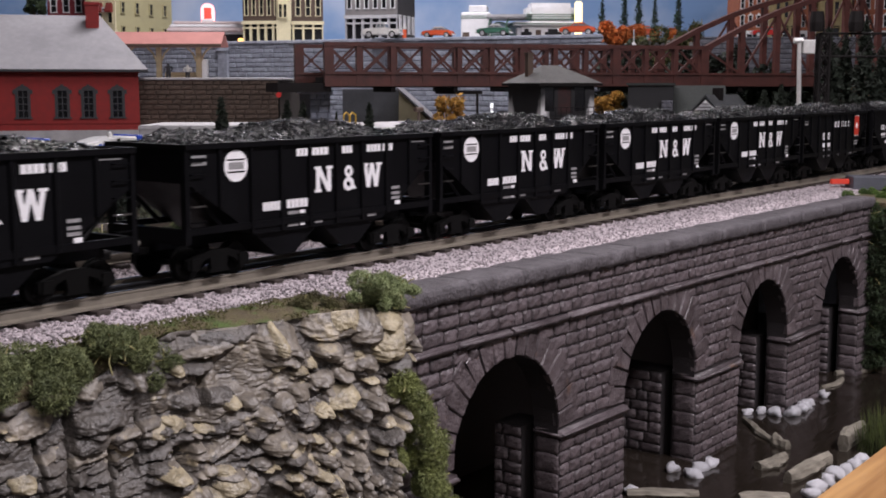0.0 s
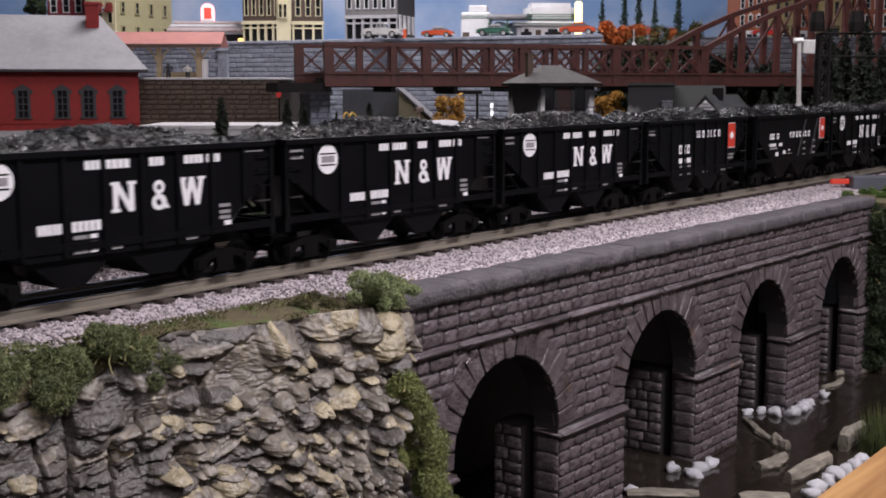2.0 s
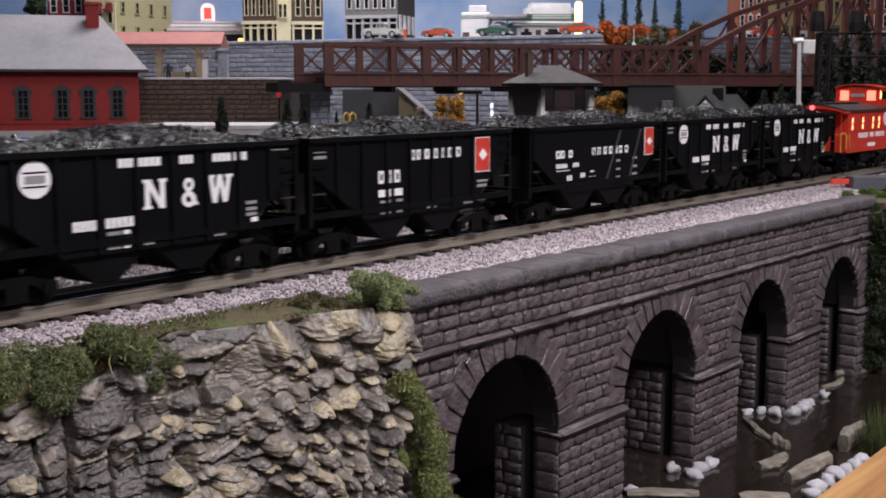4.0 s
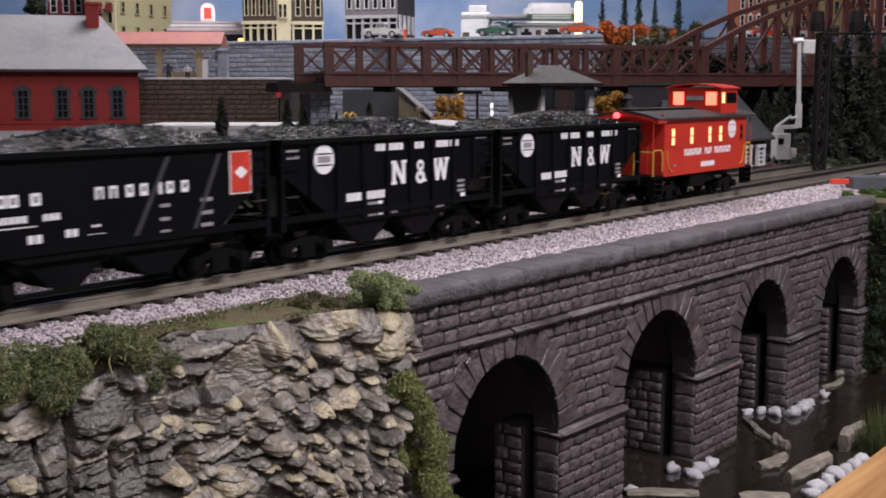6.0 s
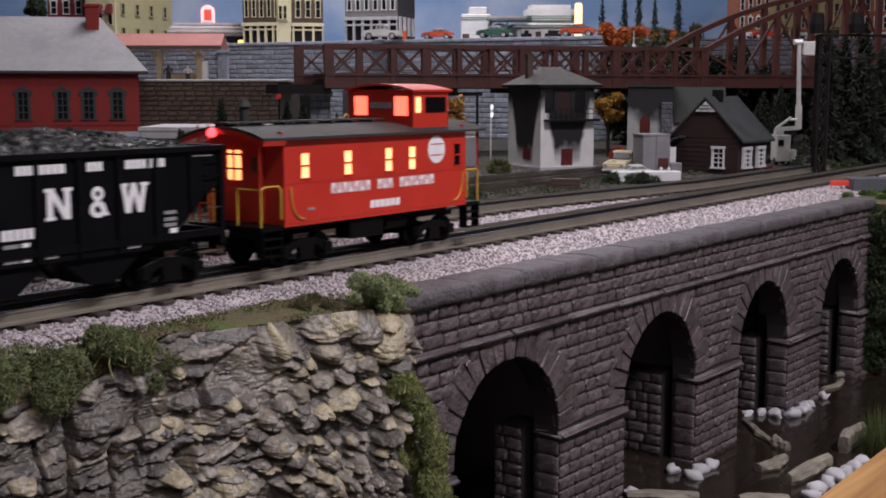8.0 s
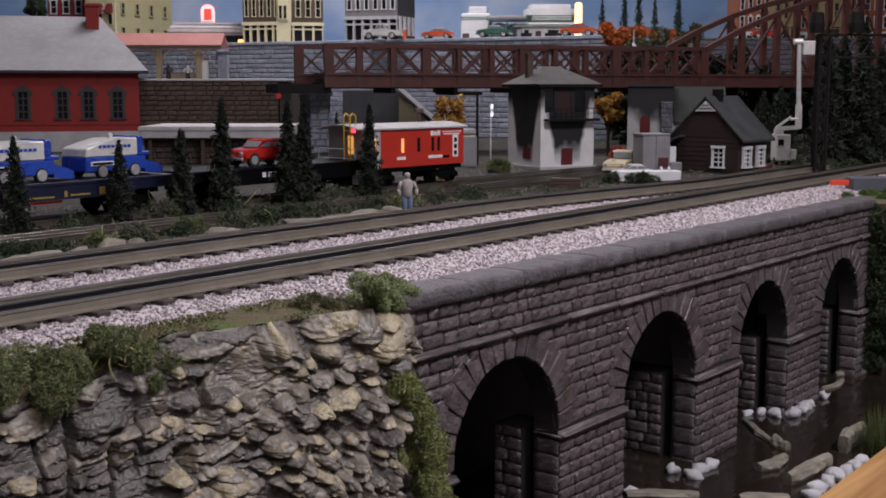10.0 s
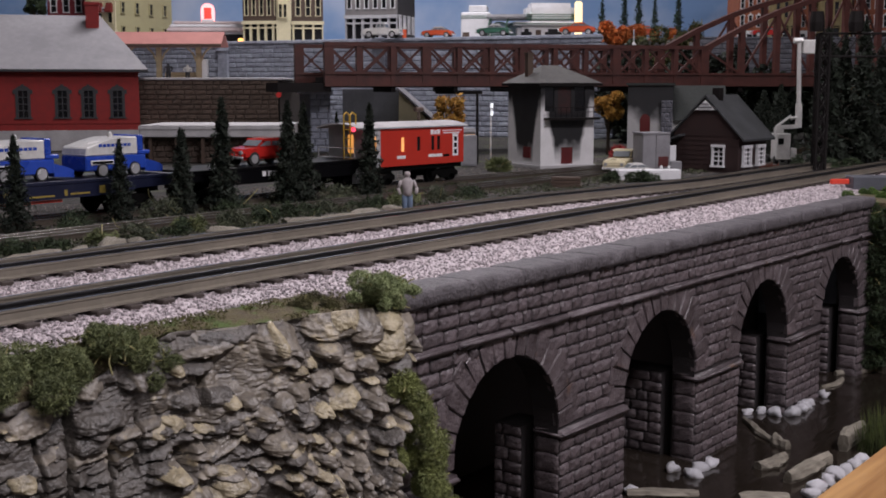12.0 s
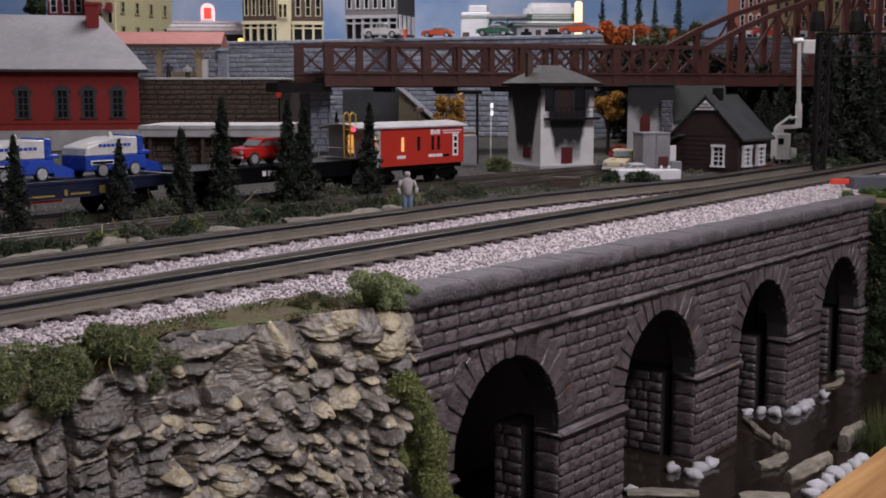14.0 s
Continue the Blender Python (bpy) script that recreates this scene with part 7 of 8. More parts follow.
def under_bridge():
    b = thing("workshop", "dark grey corrugated workshop under the bridge", "building", at(-0.2014, 2.45, -0.012, 0))
    gm = mat("grey_sheet", (0.10, 0.105, 0.12), 0.7, scale=40)
    H = 0.0994 + 0.012
    part("wall", solid(0, 0.1132, 0, 0.10, 0, H), gm, b)
    for k in range(8):
        part("rib", solid(0.006 + k * 0.014, 0.0085 + k * 0.014, -0.0015, 0.0, 0.01, H), gm, b)
    c = thing("cottage", "yellow cottage gable with grey slate roof", "building", at(-0.0879, 2.38, -0.012, -4))
    W = 0.0638
    H1 = 0.0952 + 0.012
    z2 = 0.0407 + 0.012
    bm = bmesh.new()
    prism(bm, [(0, 0), (W, 0), (W, z2 - 0.006), (0.002, H1)], 0, 0.09)
    part("gable_wall", bm, M_CREAM, c)
    bm = bmesh.new()
    prism(bm, [(-0.002, H1 + 0.004), (W + 0.006, z2 - 0.004), (W + 0.006, z2), (-0.002, H1 + 0.009)], -0.006, 0.10)
    part("roof", bm, M_GREYROOF, c)
    # lit trolley behind the parked caboose
    t = thing("trolley_car", "dark trolley car with glowing amber windows", "trolley", at(0.0053, 1.92, -0.012, 20))
    part("body", solid(0, 0.05, 0, 0.10, 0.008, 0.030, 0.002), M_UMBER, t)
    part("window_band", solid(0.002, 0.048, -0.001, 0.09, 0.030, 0.041), mat("amber_lit_pane", (0.8, 0.5, 0.2), 0.4, glow=(1.0, 0.50, 0.15, 1.6)), t, "amber lit windows")
    for k in range(5):
        part("window_post", solid(0.001 + k * 0.0115, 0.004 + k * 0.0115, -0.002, 0.0, 0.030, 0.041), M_UMBER, t)
    part("roof", solid(-0.002, 0.052, -0.004, 0.11, 0.041, 0.051, 0.004, 2), M_STONEGREY, t)
    g = thing("relay_box", "plain grey lineside relay cabinet", "cabinet", at(0.0208, 1.80, -0.012, 6))
    part("cabinet_body", solid(0, 0.029, 0, 0.02, 0, 0.0333 + 0.012, 0.0008), mat("relay_grey", (0.25, 0.25, 0.27), 0.7), g)
    part("cabinet_door", solid(0.002, 0.027, -0.0008, 0.0, 0.003, 0.0309 + 0.012), mat("relay_door_grey", (0.27, 0.27, 0.29), 0.7), g)
    # lamp posts and poles
    p = thing("utility_pole", "dark slender utility pole", "pole", at(0.0515, 1.86, -0.012))
    bm = bmesh.new()
    rod(bm, (0, 0, 0), (0, 0, 0.0965 + 0.012), 0.0022, 8, 0.0018)
    part("pole", bm, M_STEELDARK, p)
    lp = thing("street_lamp", "white twin-arm street lamp", "street lamp", at(0.0776, 2.0, -0.012))
    bm = bmesh.new()
    rod(bm, (0, 0, 0), (0, 0, 0.0757 + 0.012), 0.0012, 8)
    pipe(bm, [(0, 0, 0.0711 + 0.012), (0.004, 0, 0.0766 + 0.012), (0.002, 0, 0.0638 + 0.012)], 0.0010, 6)
    part("pole", bm, M_WHITEPAINT, lp)
    for z in (0.0748 + 0.012, 0.062 + 0.012):
        bm = bmesh.new()
        rod(bm, (0.001, 0, z - 0.004), (0.002, 0, z + 0.003), 0.0022, 8)
        part("lamp_globe", bm, mat("lamp_glass", (0.9, 0.9, 0.95), 0.3, glow=(0.9, 0.95, 1.0, 1.2)), lp)
    sg = thing("crossing_signal", "small red signal on a dark pole", "signal", at(-0.3081, 2.3, -0.012))
    bm = bmesh.new()
    rod(bm, (0, 0, 0), (0, 0, 0.0976 + 0.012), 0.0015, 8)
    part("pole", bm, M_STEELDARK, sg)
    bm = bmesh.new()
    rod(bm, (0, -0.006, 0.0892 + 0.012), (0, -0.002, 0.0892 + 0.012), 0.0050, 12)
    part("red_disc", bm, mat("signal_red", (0.5, 0.03, 0.03), 0.5, glow=(1.0, 0.05, 0.04, 0.1)), sg, "round red signal disc")
    wl = thing("street_lamp", "white slender lamp standard on the terrace", "street lamp", at(0.4011, 2.6, 0.19))
    bm = bmesh.new()
    lathe(bm, [(0.007, 0), (0.006, 0.003), (0.0015, 0.008), (0.0012, 0.030), (0.0005, 0.034)], 10)
    part("pole", bm, M_WHITEPAINT, wl)
    # signal gantry at the far side
    gn = thing("signal_gantry", "dark steel signal gantry among the trees", "gantry", at(0.4946, 1.62, -0.012, 0))
    gh = 0.174 + 0.012
    for x in (0.0, 0.013):
        for y in (0.0, 0.013):
            bm = bmesh.new()
            rod(bm, (x, y, 0), (x, y, gh), 0.0022, 6)
            part("leg", bm, M_STEELDARK, gn)
    for k in range(9):
        bm = bmesh.new()
        z = gh * k / 9
        for y in (0.0, 0.013):
            rod(bm, (0, y, z), (0.013, y, z + gh / 9), 0.0014, 5)
            rod(bm, (0.013, y, z), (0, y, z + gh / 9), 0.0014, 5)
        part("lattice", bm, M_STEELDARK, gn)
    for z in (gh - 0.030, gh):
        bm = bmesh.new()
        rod(bm, (0, 0, z), (0.16, 0, z), 0.0015, 6)
        rod(bm, (0, 0.013, z), (0.16, 0.013, z), 0.0015, 6)
        part("cross_beam", bm, M_STEELDARK, gn)
    for k in range(7):
        bm = bmesh.new()
        rod(bm, (0.013 + k * 0.02, 0, gh - 0.030), (0.033 + k * 0.02, 0, gh), 0.0010, 5)
        part("lattice", bm, M_STEELDARK, gn)
    for x in (-0.006, 0.045):
        bm = bmesh.new()
        lathe(bm, [(0.009, 0.0), (0.010, 0.012), (0.008, 0.026)], 12, (x, -0.004, gh + 0.002))
        part("signal_head", bm, M_STEELDARK, gn)


under_bridge()


# ---- cars parked in the yard ----
YARD_Z = -0.006


def flat_wheels(car, xs):
    for x in xs:
        for k in (-0.0175, 0.0175):
            w = new("wheelset", WHEELSET)
            w.parent = car
            w.matrix_basis = pose(x + k, 0, 0.0088)
        for s in (-1, 1):
            bm = bmesh.new()
            y0, y1 = sorted((s * 0.0205, s * 0.0235))
            prism(bm, [(-0.023, 0.006), (-0.023, 0.012), (-0.006, 0.016), (0.006, 0.016), (0.023, 0.012), (0.023, 0.006), (0.012, 0.009), (0.006, 0.004), (-0.006, 0.004), (-0.012, 0.009)], y0, y1)
            part("side_frame", bm, M_BLACKMET, car).location.x = x


def flat_car(x, label, paint, half, deep):
    c = thing("flat_car", label, "flat car", pose(x, 0.375, YARD_Z))
    part("deck", solid(-half, half, -0.030, 0.030, 0.0290, 0.0325, 0.0006), paint, c)
    for s in (-1, 1):
        bm = bmesh.new()
        a, b = sorted((s * 0.0275, s * 0.0300))
        prism(bm, [(-half, 0.0290), (half, 0.0290), (half, 0.022), (half * 0.72, 0.0215), (half * 0.62, deep), (-half * 0.62, deep), (-half * 0.72, 0.0215), (-half, 0.022)], a, b)
        part("side_sill", bm, paint, c)
    part("centre_sill", solid(-half, half, -0.006, 0.006, 0.015, 0.029), M_BLACKMET, c)
    flat_wheels(c, (-half * 0.72, half * 0.72))
    return c


blue = mat("navy_blue_paint", (0.007, 0.010, 0.034), 0.45, scale=50)
f1 = flat_car(0.130, "navy blue flat car with yellow markings carrying two ice machines", blue, 0.150, 0.0175)
M_GOLD = mat("faded_gold_marking", (0.34, 0.25, 0.05), 0.6, scale=200)
for a, b, c, d in ((-0.028, -0.022, 0.0215, 0.0255), (-0.018, -0.012, 0.0215, 0.0255), (-0.004, 0.020, 0.0195, 0.0210), (0.030, 0.033, 0.0195, 0.0245), (0.036, 0.056, 0.0200, 0.0215), (0.066, 0.072, 0.0195, 0.0260)):
    panel(f1, "gold_marking", a, b, c, d, M_GOLD, -0.0300)
panel(f1, "red_stripe", -0.09, 0.03, 0.0145, 0.0168, M_REDMARK, -0.0268)
f2 = flat_car(0.440, "black flat car with white lettering bars carrying a red car", M_BLACK, 0.142, 0.016)
for a, b in ((-0.048, -0.043), (-0.040, -0.035), (-0.033, -0.027), (-0.016, 0.0)):
    panel(f2, "white_marking", a, b, 0.0225, 0.0275, M_WHITE, -0.0302)
for s in (-1, 1):
    bm = bmesh.new()
    pipe(bm, [(0.135, s * 0.022, 0.0325), (0.135, s * 0.022, 0.042)], 0.0008, 6)
    part("stake", bm, M_YELLOW, f2)


def ice_machine(x):
    """An ice resurfacer: blue lower body with wheels, white sloped snow tank, driver's seat and blade box at the back."""
    z = YARD_Z + 0.0325
    m = thing("ice_resurfacer", "blue and white toy ice resurfacing machine on the flat car", "ice machine", pose(x, 0.368, z) @ Matrix.Diagonal((0.76, 0.86, 0.78, 1)))
    W = 0.0205
    part("lower_body", solid(-0.052, 0.034, -W, W, 0.007, 0.0235, 0.0015), P_BLUE, m)
    bm = bmesh.new()
    prism(bm, [(-0.052, 0.0235), (0.022, 0.0235), (0.022, 0.0440), (-0.006, 0.0435), (-0.024, 0.0400), (-0.050, 0.0335)], -W, W)
    bevel(bm, 0.0015)
    t = part("snow_tank", bm, P_WHITE, m, "white sloped snow tank")
    k = -0.034
    while k < 0.010:
        part("side_bar", solid(k, k + 0.0045, -W - 0.0004, -W - 0.0001, 0.0335, 0.0368), P_BLUE, t)
        k += 0.0058
    part("seat_box", solid(0.022, 0.040, -W, W, 0.0235, 0.0280, 0.001), P_BLUE, m)
    part("tank_end", solid(0.0215, 0.0300, -W, W, 0.0280, 0.0455, 0.001), P_BLUE, m)
    bm = bmesh.new()
    box(bm, 0.034, 0.039, -0.010, 0.010, 0.028, 0.042)
    bevel(bm, 0.001)
    part("seat", bm, M_BLACKMET, m)
    bm = bmesh.new()
    prism(bm, [(0.034, 0.004), (0.060, 0.002), (0.060, 0.010), (0.050, 0.014), (0.034, 0.018)], -W * 0.9, W * 0.9)
    part("blade_box", bm, P_BLUE, m)
    part("side_rail", solid(-0.046, -0.014, -W - 0.0012, -W, 0.0140, 0.0190, 0.0004), M_WHITEPAINT, m)
    part("side_rail_inset", solid(-0.044, -0.016, -W - 0.0015, -W - 0.0012, 0.0152, 0.0178), M_BLACKMET, m)
    for xx in (-0.030, 0.016):
        for s in (-1, 1):
            bm = bmesh.new()
            rod(bm, (xx, s * (W - 0.004), 0.0078), (xx, s * (W + 0.0012), 0.0078), 0.0078, 16)
            w = part("wheel", bm, M_RUBBER, m)
            bm = bmesh.new()
            rod(bm, (xx, s * (W + 0.001), 0.0078), (xx, s * (W + 0.0018), 0.0078), 0.0062, 12)
            part("hubcap", bm, M_CHROME, w)
    bm = bmesh.new()
    lathe(bm, [(0.003, 0.0), (0.0026, 0.004), (0.001, 0.006)], 10, (0.0, 0.0, 0.0435))
    part("tank_cap", bm, P_WHITE, m)


ice_machine(0.130)
ice_machine(0.2265)
toy_car(pose(0.412, 0.366, YARD_Z + 0.0325), "glossy red fifties coupe strapped on the flat car", P_RED, P_RED, 0.078)


M_DIMWIN = mat("dim_lit_window", (0.8, 0.5, 0.25), 0.4, glow=(1.0, 0.42, 0.10, 0.8))


def parked_caboose():
    c = thing("parked_caboose", "red and silver bay-window caboose with white roof parked in the yard", "caboose", pose(0.640, 0.366, YARD_Z, 0, 0, -5))
    silver = mat("silver_paint", (0.5, 0.5, 0.52), 0.5, 0.0, scale=60)
    W = 0.030
    bm = bmesh.new()
    wins = [(-0.030, 0.0055), (-0.004, 0.0055), (0.020, 0.005), (0.030, 0.005)]
    hole_wall(bm, -0.066, 0.074, 0.022, 0.066, [(x - w / 2, x + w / 2, 0.038, 0.054) for x, w in wins], -W, -W + 0.0015)
    box(bm, -0.066, 0.074, W - 0.0015, W, 0.022, 0.066)
    part("red_side", bm, M_RED, c)
    bm = bmesh.new()
    hole_wall(bm, -0.088, -0.066, 0.022, 0.066, [(-0.078, -0.072, 0.038, 0.056)], -W, -W + 0.0015)
    part("silver_side", bm, silver, c)
    part("end_wall", solid(-0.088, -0.0865, -W + 0.0016, W, 0.022, 0.068), silver, c)
    part("end_wall", solid(0.0725, 0.074, -W + 0.0016, W, 0.022, 0.068), silver, c)
    for x, w in wins[:2]:
        part("window", solid(x - w / 2, x + w / 2, -W + 0.001, -W + 0.0013, 0.038, 0.054), M_DIMWIN if x < -0.02 else M_PANE, c)
    for x, w in wins[2:]:
        part("window", solid(x - w / 2, x + w / 2, -W + 0.001, -W + 0.0013, 0.038, 0.054), M_PANE, c)
    part("window", solid(-0.078, -0.072, -W + 0.001, -W + 0.0013, 0.038, 0.056), M_DIMWIN, c, "lit amber window")
    part("end_window", solid(-0.0888, -0.0882, -0.010, -0.002, 0.038, 0.058), M_DIMWIN, c, "lit amber window")
    bm = bmesh.new()
    n = 8
    arc = [(-0.033 + 0.066 * i / n, 0.066 + 0.005 * (1 - (2 * i / n - 1) ** 2)) for i in range(n + 1)]
    prism(bm, arc + [(u, w - 0.0016) for u, w in arc[::-1]], -0.104, 0.078, "x")
    part("roof", bm, M_CONCRETE, c, "pale silver roof")
    part("platform", solid(-0.105, -0.088, -0.030, 0.030, 0.021, 0.024), M_BLACKMET, c)
    bm = bmesh.new()
    for y in (-0.022, -0.012):
        pipe(bm, [(-0.1045, y, 0.022), (-0.1045, y, 0.080), (-0.101, y, 0.083), (-0.096, y, 0.080), (-0.096, y, 0.070)], 0.0008, 6)
    for k in range(6):
        rod(bm, (-0.1045, -0.022, 0.028 + 0.009 * k), (-0.1045, -0.012, 0.028 + 0.009 * k), 0.0006, 6)
    part("ladder", bm, M_YELLOW, c, "yellow roof ladder")
    bm = bmesh.new()
    pipe(bm, [(-0.1045, -0.029, 0.022), (-0.1045, -0.029, 0.044), (-0.1045, 0.029, 0.044), (-0.1045, 0.029, 0.022)], 0.0007, 6)
    rod(bm, (-0.1045, -0.029, 0.034), (-0.1045, 0.029, 0.034), 0.0006, 6)
    part("railing", bm, silver, c)
    part("step", solid(-0.104, -0.090, -0.031, -0.024, 0.006, 0.022), silver, c)
    bm = bmesh.new()
    rod(bm, (0.028, 0.0, 0.068), (0.028, 0.0, 0.083), 0.0016, 8)
    rod(bm, (0.022, 0.0, 0.084), (0.034, 0.0, 0.084), 0.0028, 8)
    part("smoke_jack", bm, M_UMBER, c)
    bm = bmesh.new()
    rod(bm, (-0.1055, -0.027, 0.0645), (-0.103, -0.027, 0.0645), 0.0024, 10)
    part("marker_lamp", bm, mat("red_marker_lamp", (0.9, 0.05, 0.03), 0.3, glow=(1.0, 0.05, 0.10, 2.5)), c, "glowing red marker lamp")
    y = -W - 0.0001
    for a, b, d, e in ((0.016, 0.021, 0.0560, 0.0615), (0.022, 0.0265, 0.0560, 0.0605), (0.0275, 0.032, 0.0560, 0.0615), (0.036, 0.070, 0.0595, 0.0605), (0.038, 0.066, 0.0565, 0.0580), (-0.040, -0.026, 0.0300, 0.0335), (0.012, 0.036, 0.0300, 0.0335)):
        panel(c, "white_marking", a, b, d, e, M_WHITE, y)
    panel(c, "emblem_board", 0.0540, 0.0640, 0.0300, 0.0560, M_WHITE, y)
    for k in range(3):
        panel(c, "emblem_block", 0.0567, 0.0613, 0.0325 + 0.0075 * k, 0.0375 + 0.0075 * k, M_BLACK, y - 0.0003)
    panel(c, "number_plate_bar", 0.038, 0.048, 0.0295, 0.0325, M_BLACK, y)
    flat_wheels(c, (-0.060, 0.048))
    part("underframe", solid(-0.088, 0.074, -0.026, 0.026, 0.0165, 0.022), M_BLACKMET, c)


parked_caboose()


# ---- plants, rocks, river details ----
def leaf_mat(name, col, col2, vary=0.45):
    return mat(name, col, 0.8, col2=col2, scale=90, vary=vary)


G_BUSH = leaf_mat("bush_green", (0.165, 0.185, 0.075), (0.075, 0.095, 0.04))
G_IVY = leaf_mat("ivy_green", (0.32, 0.37, 0.18), (0.16, 0.20, 0.09))
G_IVYPALE = leaf_mat("ivy_yellow_green", (0.26, 0.29, 0.10), (0.13, 0.155, 0.055))
G_DARK = leaf_mat("dark_green", (0.035, 0.055, 0.02), (0.016, 0.028, 0.012))
G_SPRUCE = leaf_mat("spruce_green", (0.014, 0.022, 0.012), (0.006, 0.011, 0.006))
G_FAR = leaf_mat("pine_green", (0.03, 0.065, 0.045), (0.012, 0.03, 0.022))
G_ORANGE = leaf_mat("autumn_orange", (0.52, 0.15, 0.03), (0.36, 0.08, 0.015))
G_YELLOW = leaf_mat("autumn_yellow", (0.45, 0.26, 0.05), (0.28, 0.13, 0.02))
G_STRAW = leaf_mat("dry_stems", (0.30, 0.27, 0.12), (0.17, 0.15, 0.06))
M_BARK = mat("bark", (0.05, 0.036, 0.026), 0.9, scale=120, bump=0.0006)


def leaves(places, size, seed, long=1.6, slim=0.5):
    """Small leaf blades at random turns: corners and faces."""
    rs = np.random.RandomState(seed)
    n = len(places)
    a = rs.normal(size=(n, 3))
    a /= np.linalg.norm(a, axis=1)[:, None]
    b = np.cross(a, rs.normal(size=(n, 3)))
    b /= np.linalg.norm(b, axis=1)[:, None]
    s = (np.asarray(size) * rs.uniform(0.6, 1.4, n))[:, None]
    p = np.asarray(places)
    v = np.stack([p - a * s * long, p + b * s * slim, p + a * s * long, p - b * s * slim], 1).reshape(-1, 3)
    f = np.arange(4 * n).reshape(-1, 4)
    return v.tolist(), f.tolist()


def tuft_points(rs, n, lumps):
    """Points thickest near the skins of several soft lumps: (x, y, z, rx, ry, rz)."""
    lumps = np.asarray(lumps)
    k = rs.randint(0, len(lumps), n)
    d = rs.normal(size=(n, 3))
    d /= np.linalg.norm(d, axis=1)[:, None]
    r = rs.uniform(0.35, 1.0, n) ** 0.45 * rs.uniform(0.85, 1.12, n)
    return lumps[k, :3] + d * lumps[k, 3:] * r[:, None]


def bush(name, m, lumps, n, size, material, seed, label, stems=0, category="bush"):
    b = thing(name, label, category, m)
    rs = np.random.RandomState(seed)
    k = 4 if size < 0.0014 else 1
    v, f = leaves(tuft_points(rs, n * k, lumps), np.full(n * k, size * (0.52 if k == 4 else 1.0)), seed, 2.3, 0.30)
    tagged(cloud("leaves", v, f, material, b), kind="stuff")
    bm = bmesh.new()
    L = np.asarray(lumps)
    for i in range(max(3, stems)):
        l = L[i % len(L)]
        p = l[:3] + rs.uniform(-0.5, 0.5, 3) * l[3:]
        q = p + rs.uniform(-1.2, 1.2, 3) * l[3:]
        c = (p + q) / 2 + rs.uniform(-0.3, 0.3, 3) * l[3:]
        pipe(bm, [tuple(p), tuple(c), tuple(q)], size * 0.28, 4)
    tagged(part("stem_tangle", bm, G_STRAW, b), kind="stuff")
    return b


def blobs(rs, n, x, y, z, r):
    return [(rs.uniform(*x), rs.uniform(*y), rs.uniform(*z), *(rs.uniform(0.7, 1.3, 3) * r)) for _ in range(n)]


R = np.random.RandomState(11)
bush("bush", Matrix(), blobs(R, 13, (-0.190, -0.134), (-0.072, -0.048), (-0.029, -0.013), 0.0095), 10000, 0.0013, G_BUSH, 1, "dense dark green lichen bush on the cliff top", 10)
bush("bush", Matrix(), blobs(R, 17, (-0.133, -0.088), (-0.075, -0.054), (-0.024, -0.010), 0.0062), 7000, 0.0013, G_BUSH, 2, "spreading green lichen bush with bare stems on the cliff top", 70)
bush("bush", Matrix(), blobs(R, 5, (-0.098, -0.082), (-0.078, -0.068), (-0.034, -0.024), 0.0055), 1500, 0.0011, G_BUSH, 3, "straggling green bush hanging over the rock edge", 16)
bush("bush", Matrix(), blobs(R, 9, (0.028, 0.050), (-0.112, -0.090), (-0.011, 0.001), 0.0062) + blobs(R, 12, (0.020, 0.056), (-0.116, -0.088), (-0.012, 0.005), 0.0040), 7500, 0.0012, G_IVY, 4, "bright green bush beside the viaduct parapet", 60)
bush("turf_tuft", Matrix(), blobs(R, 6, (0.0, 0.020), (-0.093, -0.070), (-0.0135, -0.011), 0.0045), 2200, 0.0008, leaf_mat("moss", (0.10, 0.095, 0.035), (0.055, 0.05, 0.02)), 5, "low brown-green moss mound on the ledge", 3, "moss")
bush("ivy", WALL, [(-0.008 + 0.0016 * k + R.uniform(-0.006, 0.007), -0.016 - 0.0012 * k, -0.050 - 0.0095 * k + R.uniform(-0.004, 0.004), R.uniform(0.006, 0.012) + 0.0005 * k, R.uniform(0.005, 0.009), R.uniform(0.007, 0.012)) for k in range(15)] + [(-0.004 + R.uniform(-0.014, 0.018), -0.012, -0.055 - 0.11 * R.rand(), 0.004, 0.004, 0.007) for k in range(16)], 15000, 0.0012, G_IVYPALE, 6, "thick yellow-green ivy hanging down the viaduct end", 60, "ivy")


def scattered_grass():
    rs = np.random.RandomState(3)
    n = 9000
    x = rs.uniform(-0.36, 0.045, n)
    t = rs.rand(n)
    by = np.array([bank_y(v) for v in x])
    y = -0.051 + (by + 0.051) * t
    keep = np.array([noise.noise(Vector((a * 45, b * 45, 0))) for a, b in zip(x, y)]) > -0.15
    x, y, t = x[keep], y[keep], t[keep]
    drop = -0.019 * np.clip((-0.085 - x) / 0.05, 0, 1)
    z = -0.0106 + (drop - 0.0026) * t * t
    v, f = leaves(np.stack([x, y, z], 1), np.full(len(x), 0.00055), 8)
    tagged(cloud("turf_blades", v, f, leaf_mat("turf_blade", (0.105, 0.10, 0.03), (0.06, 0.065, 0.02))), "short olive turf flock on the ledge", "grass", kind="stuff")


scattered_grass()


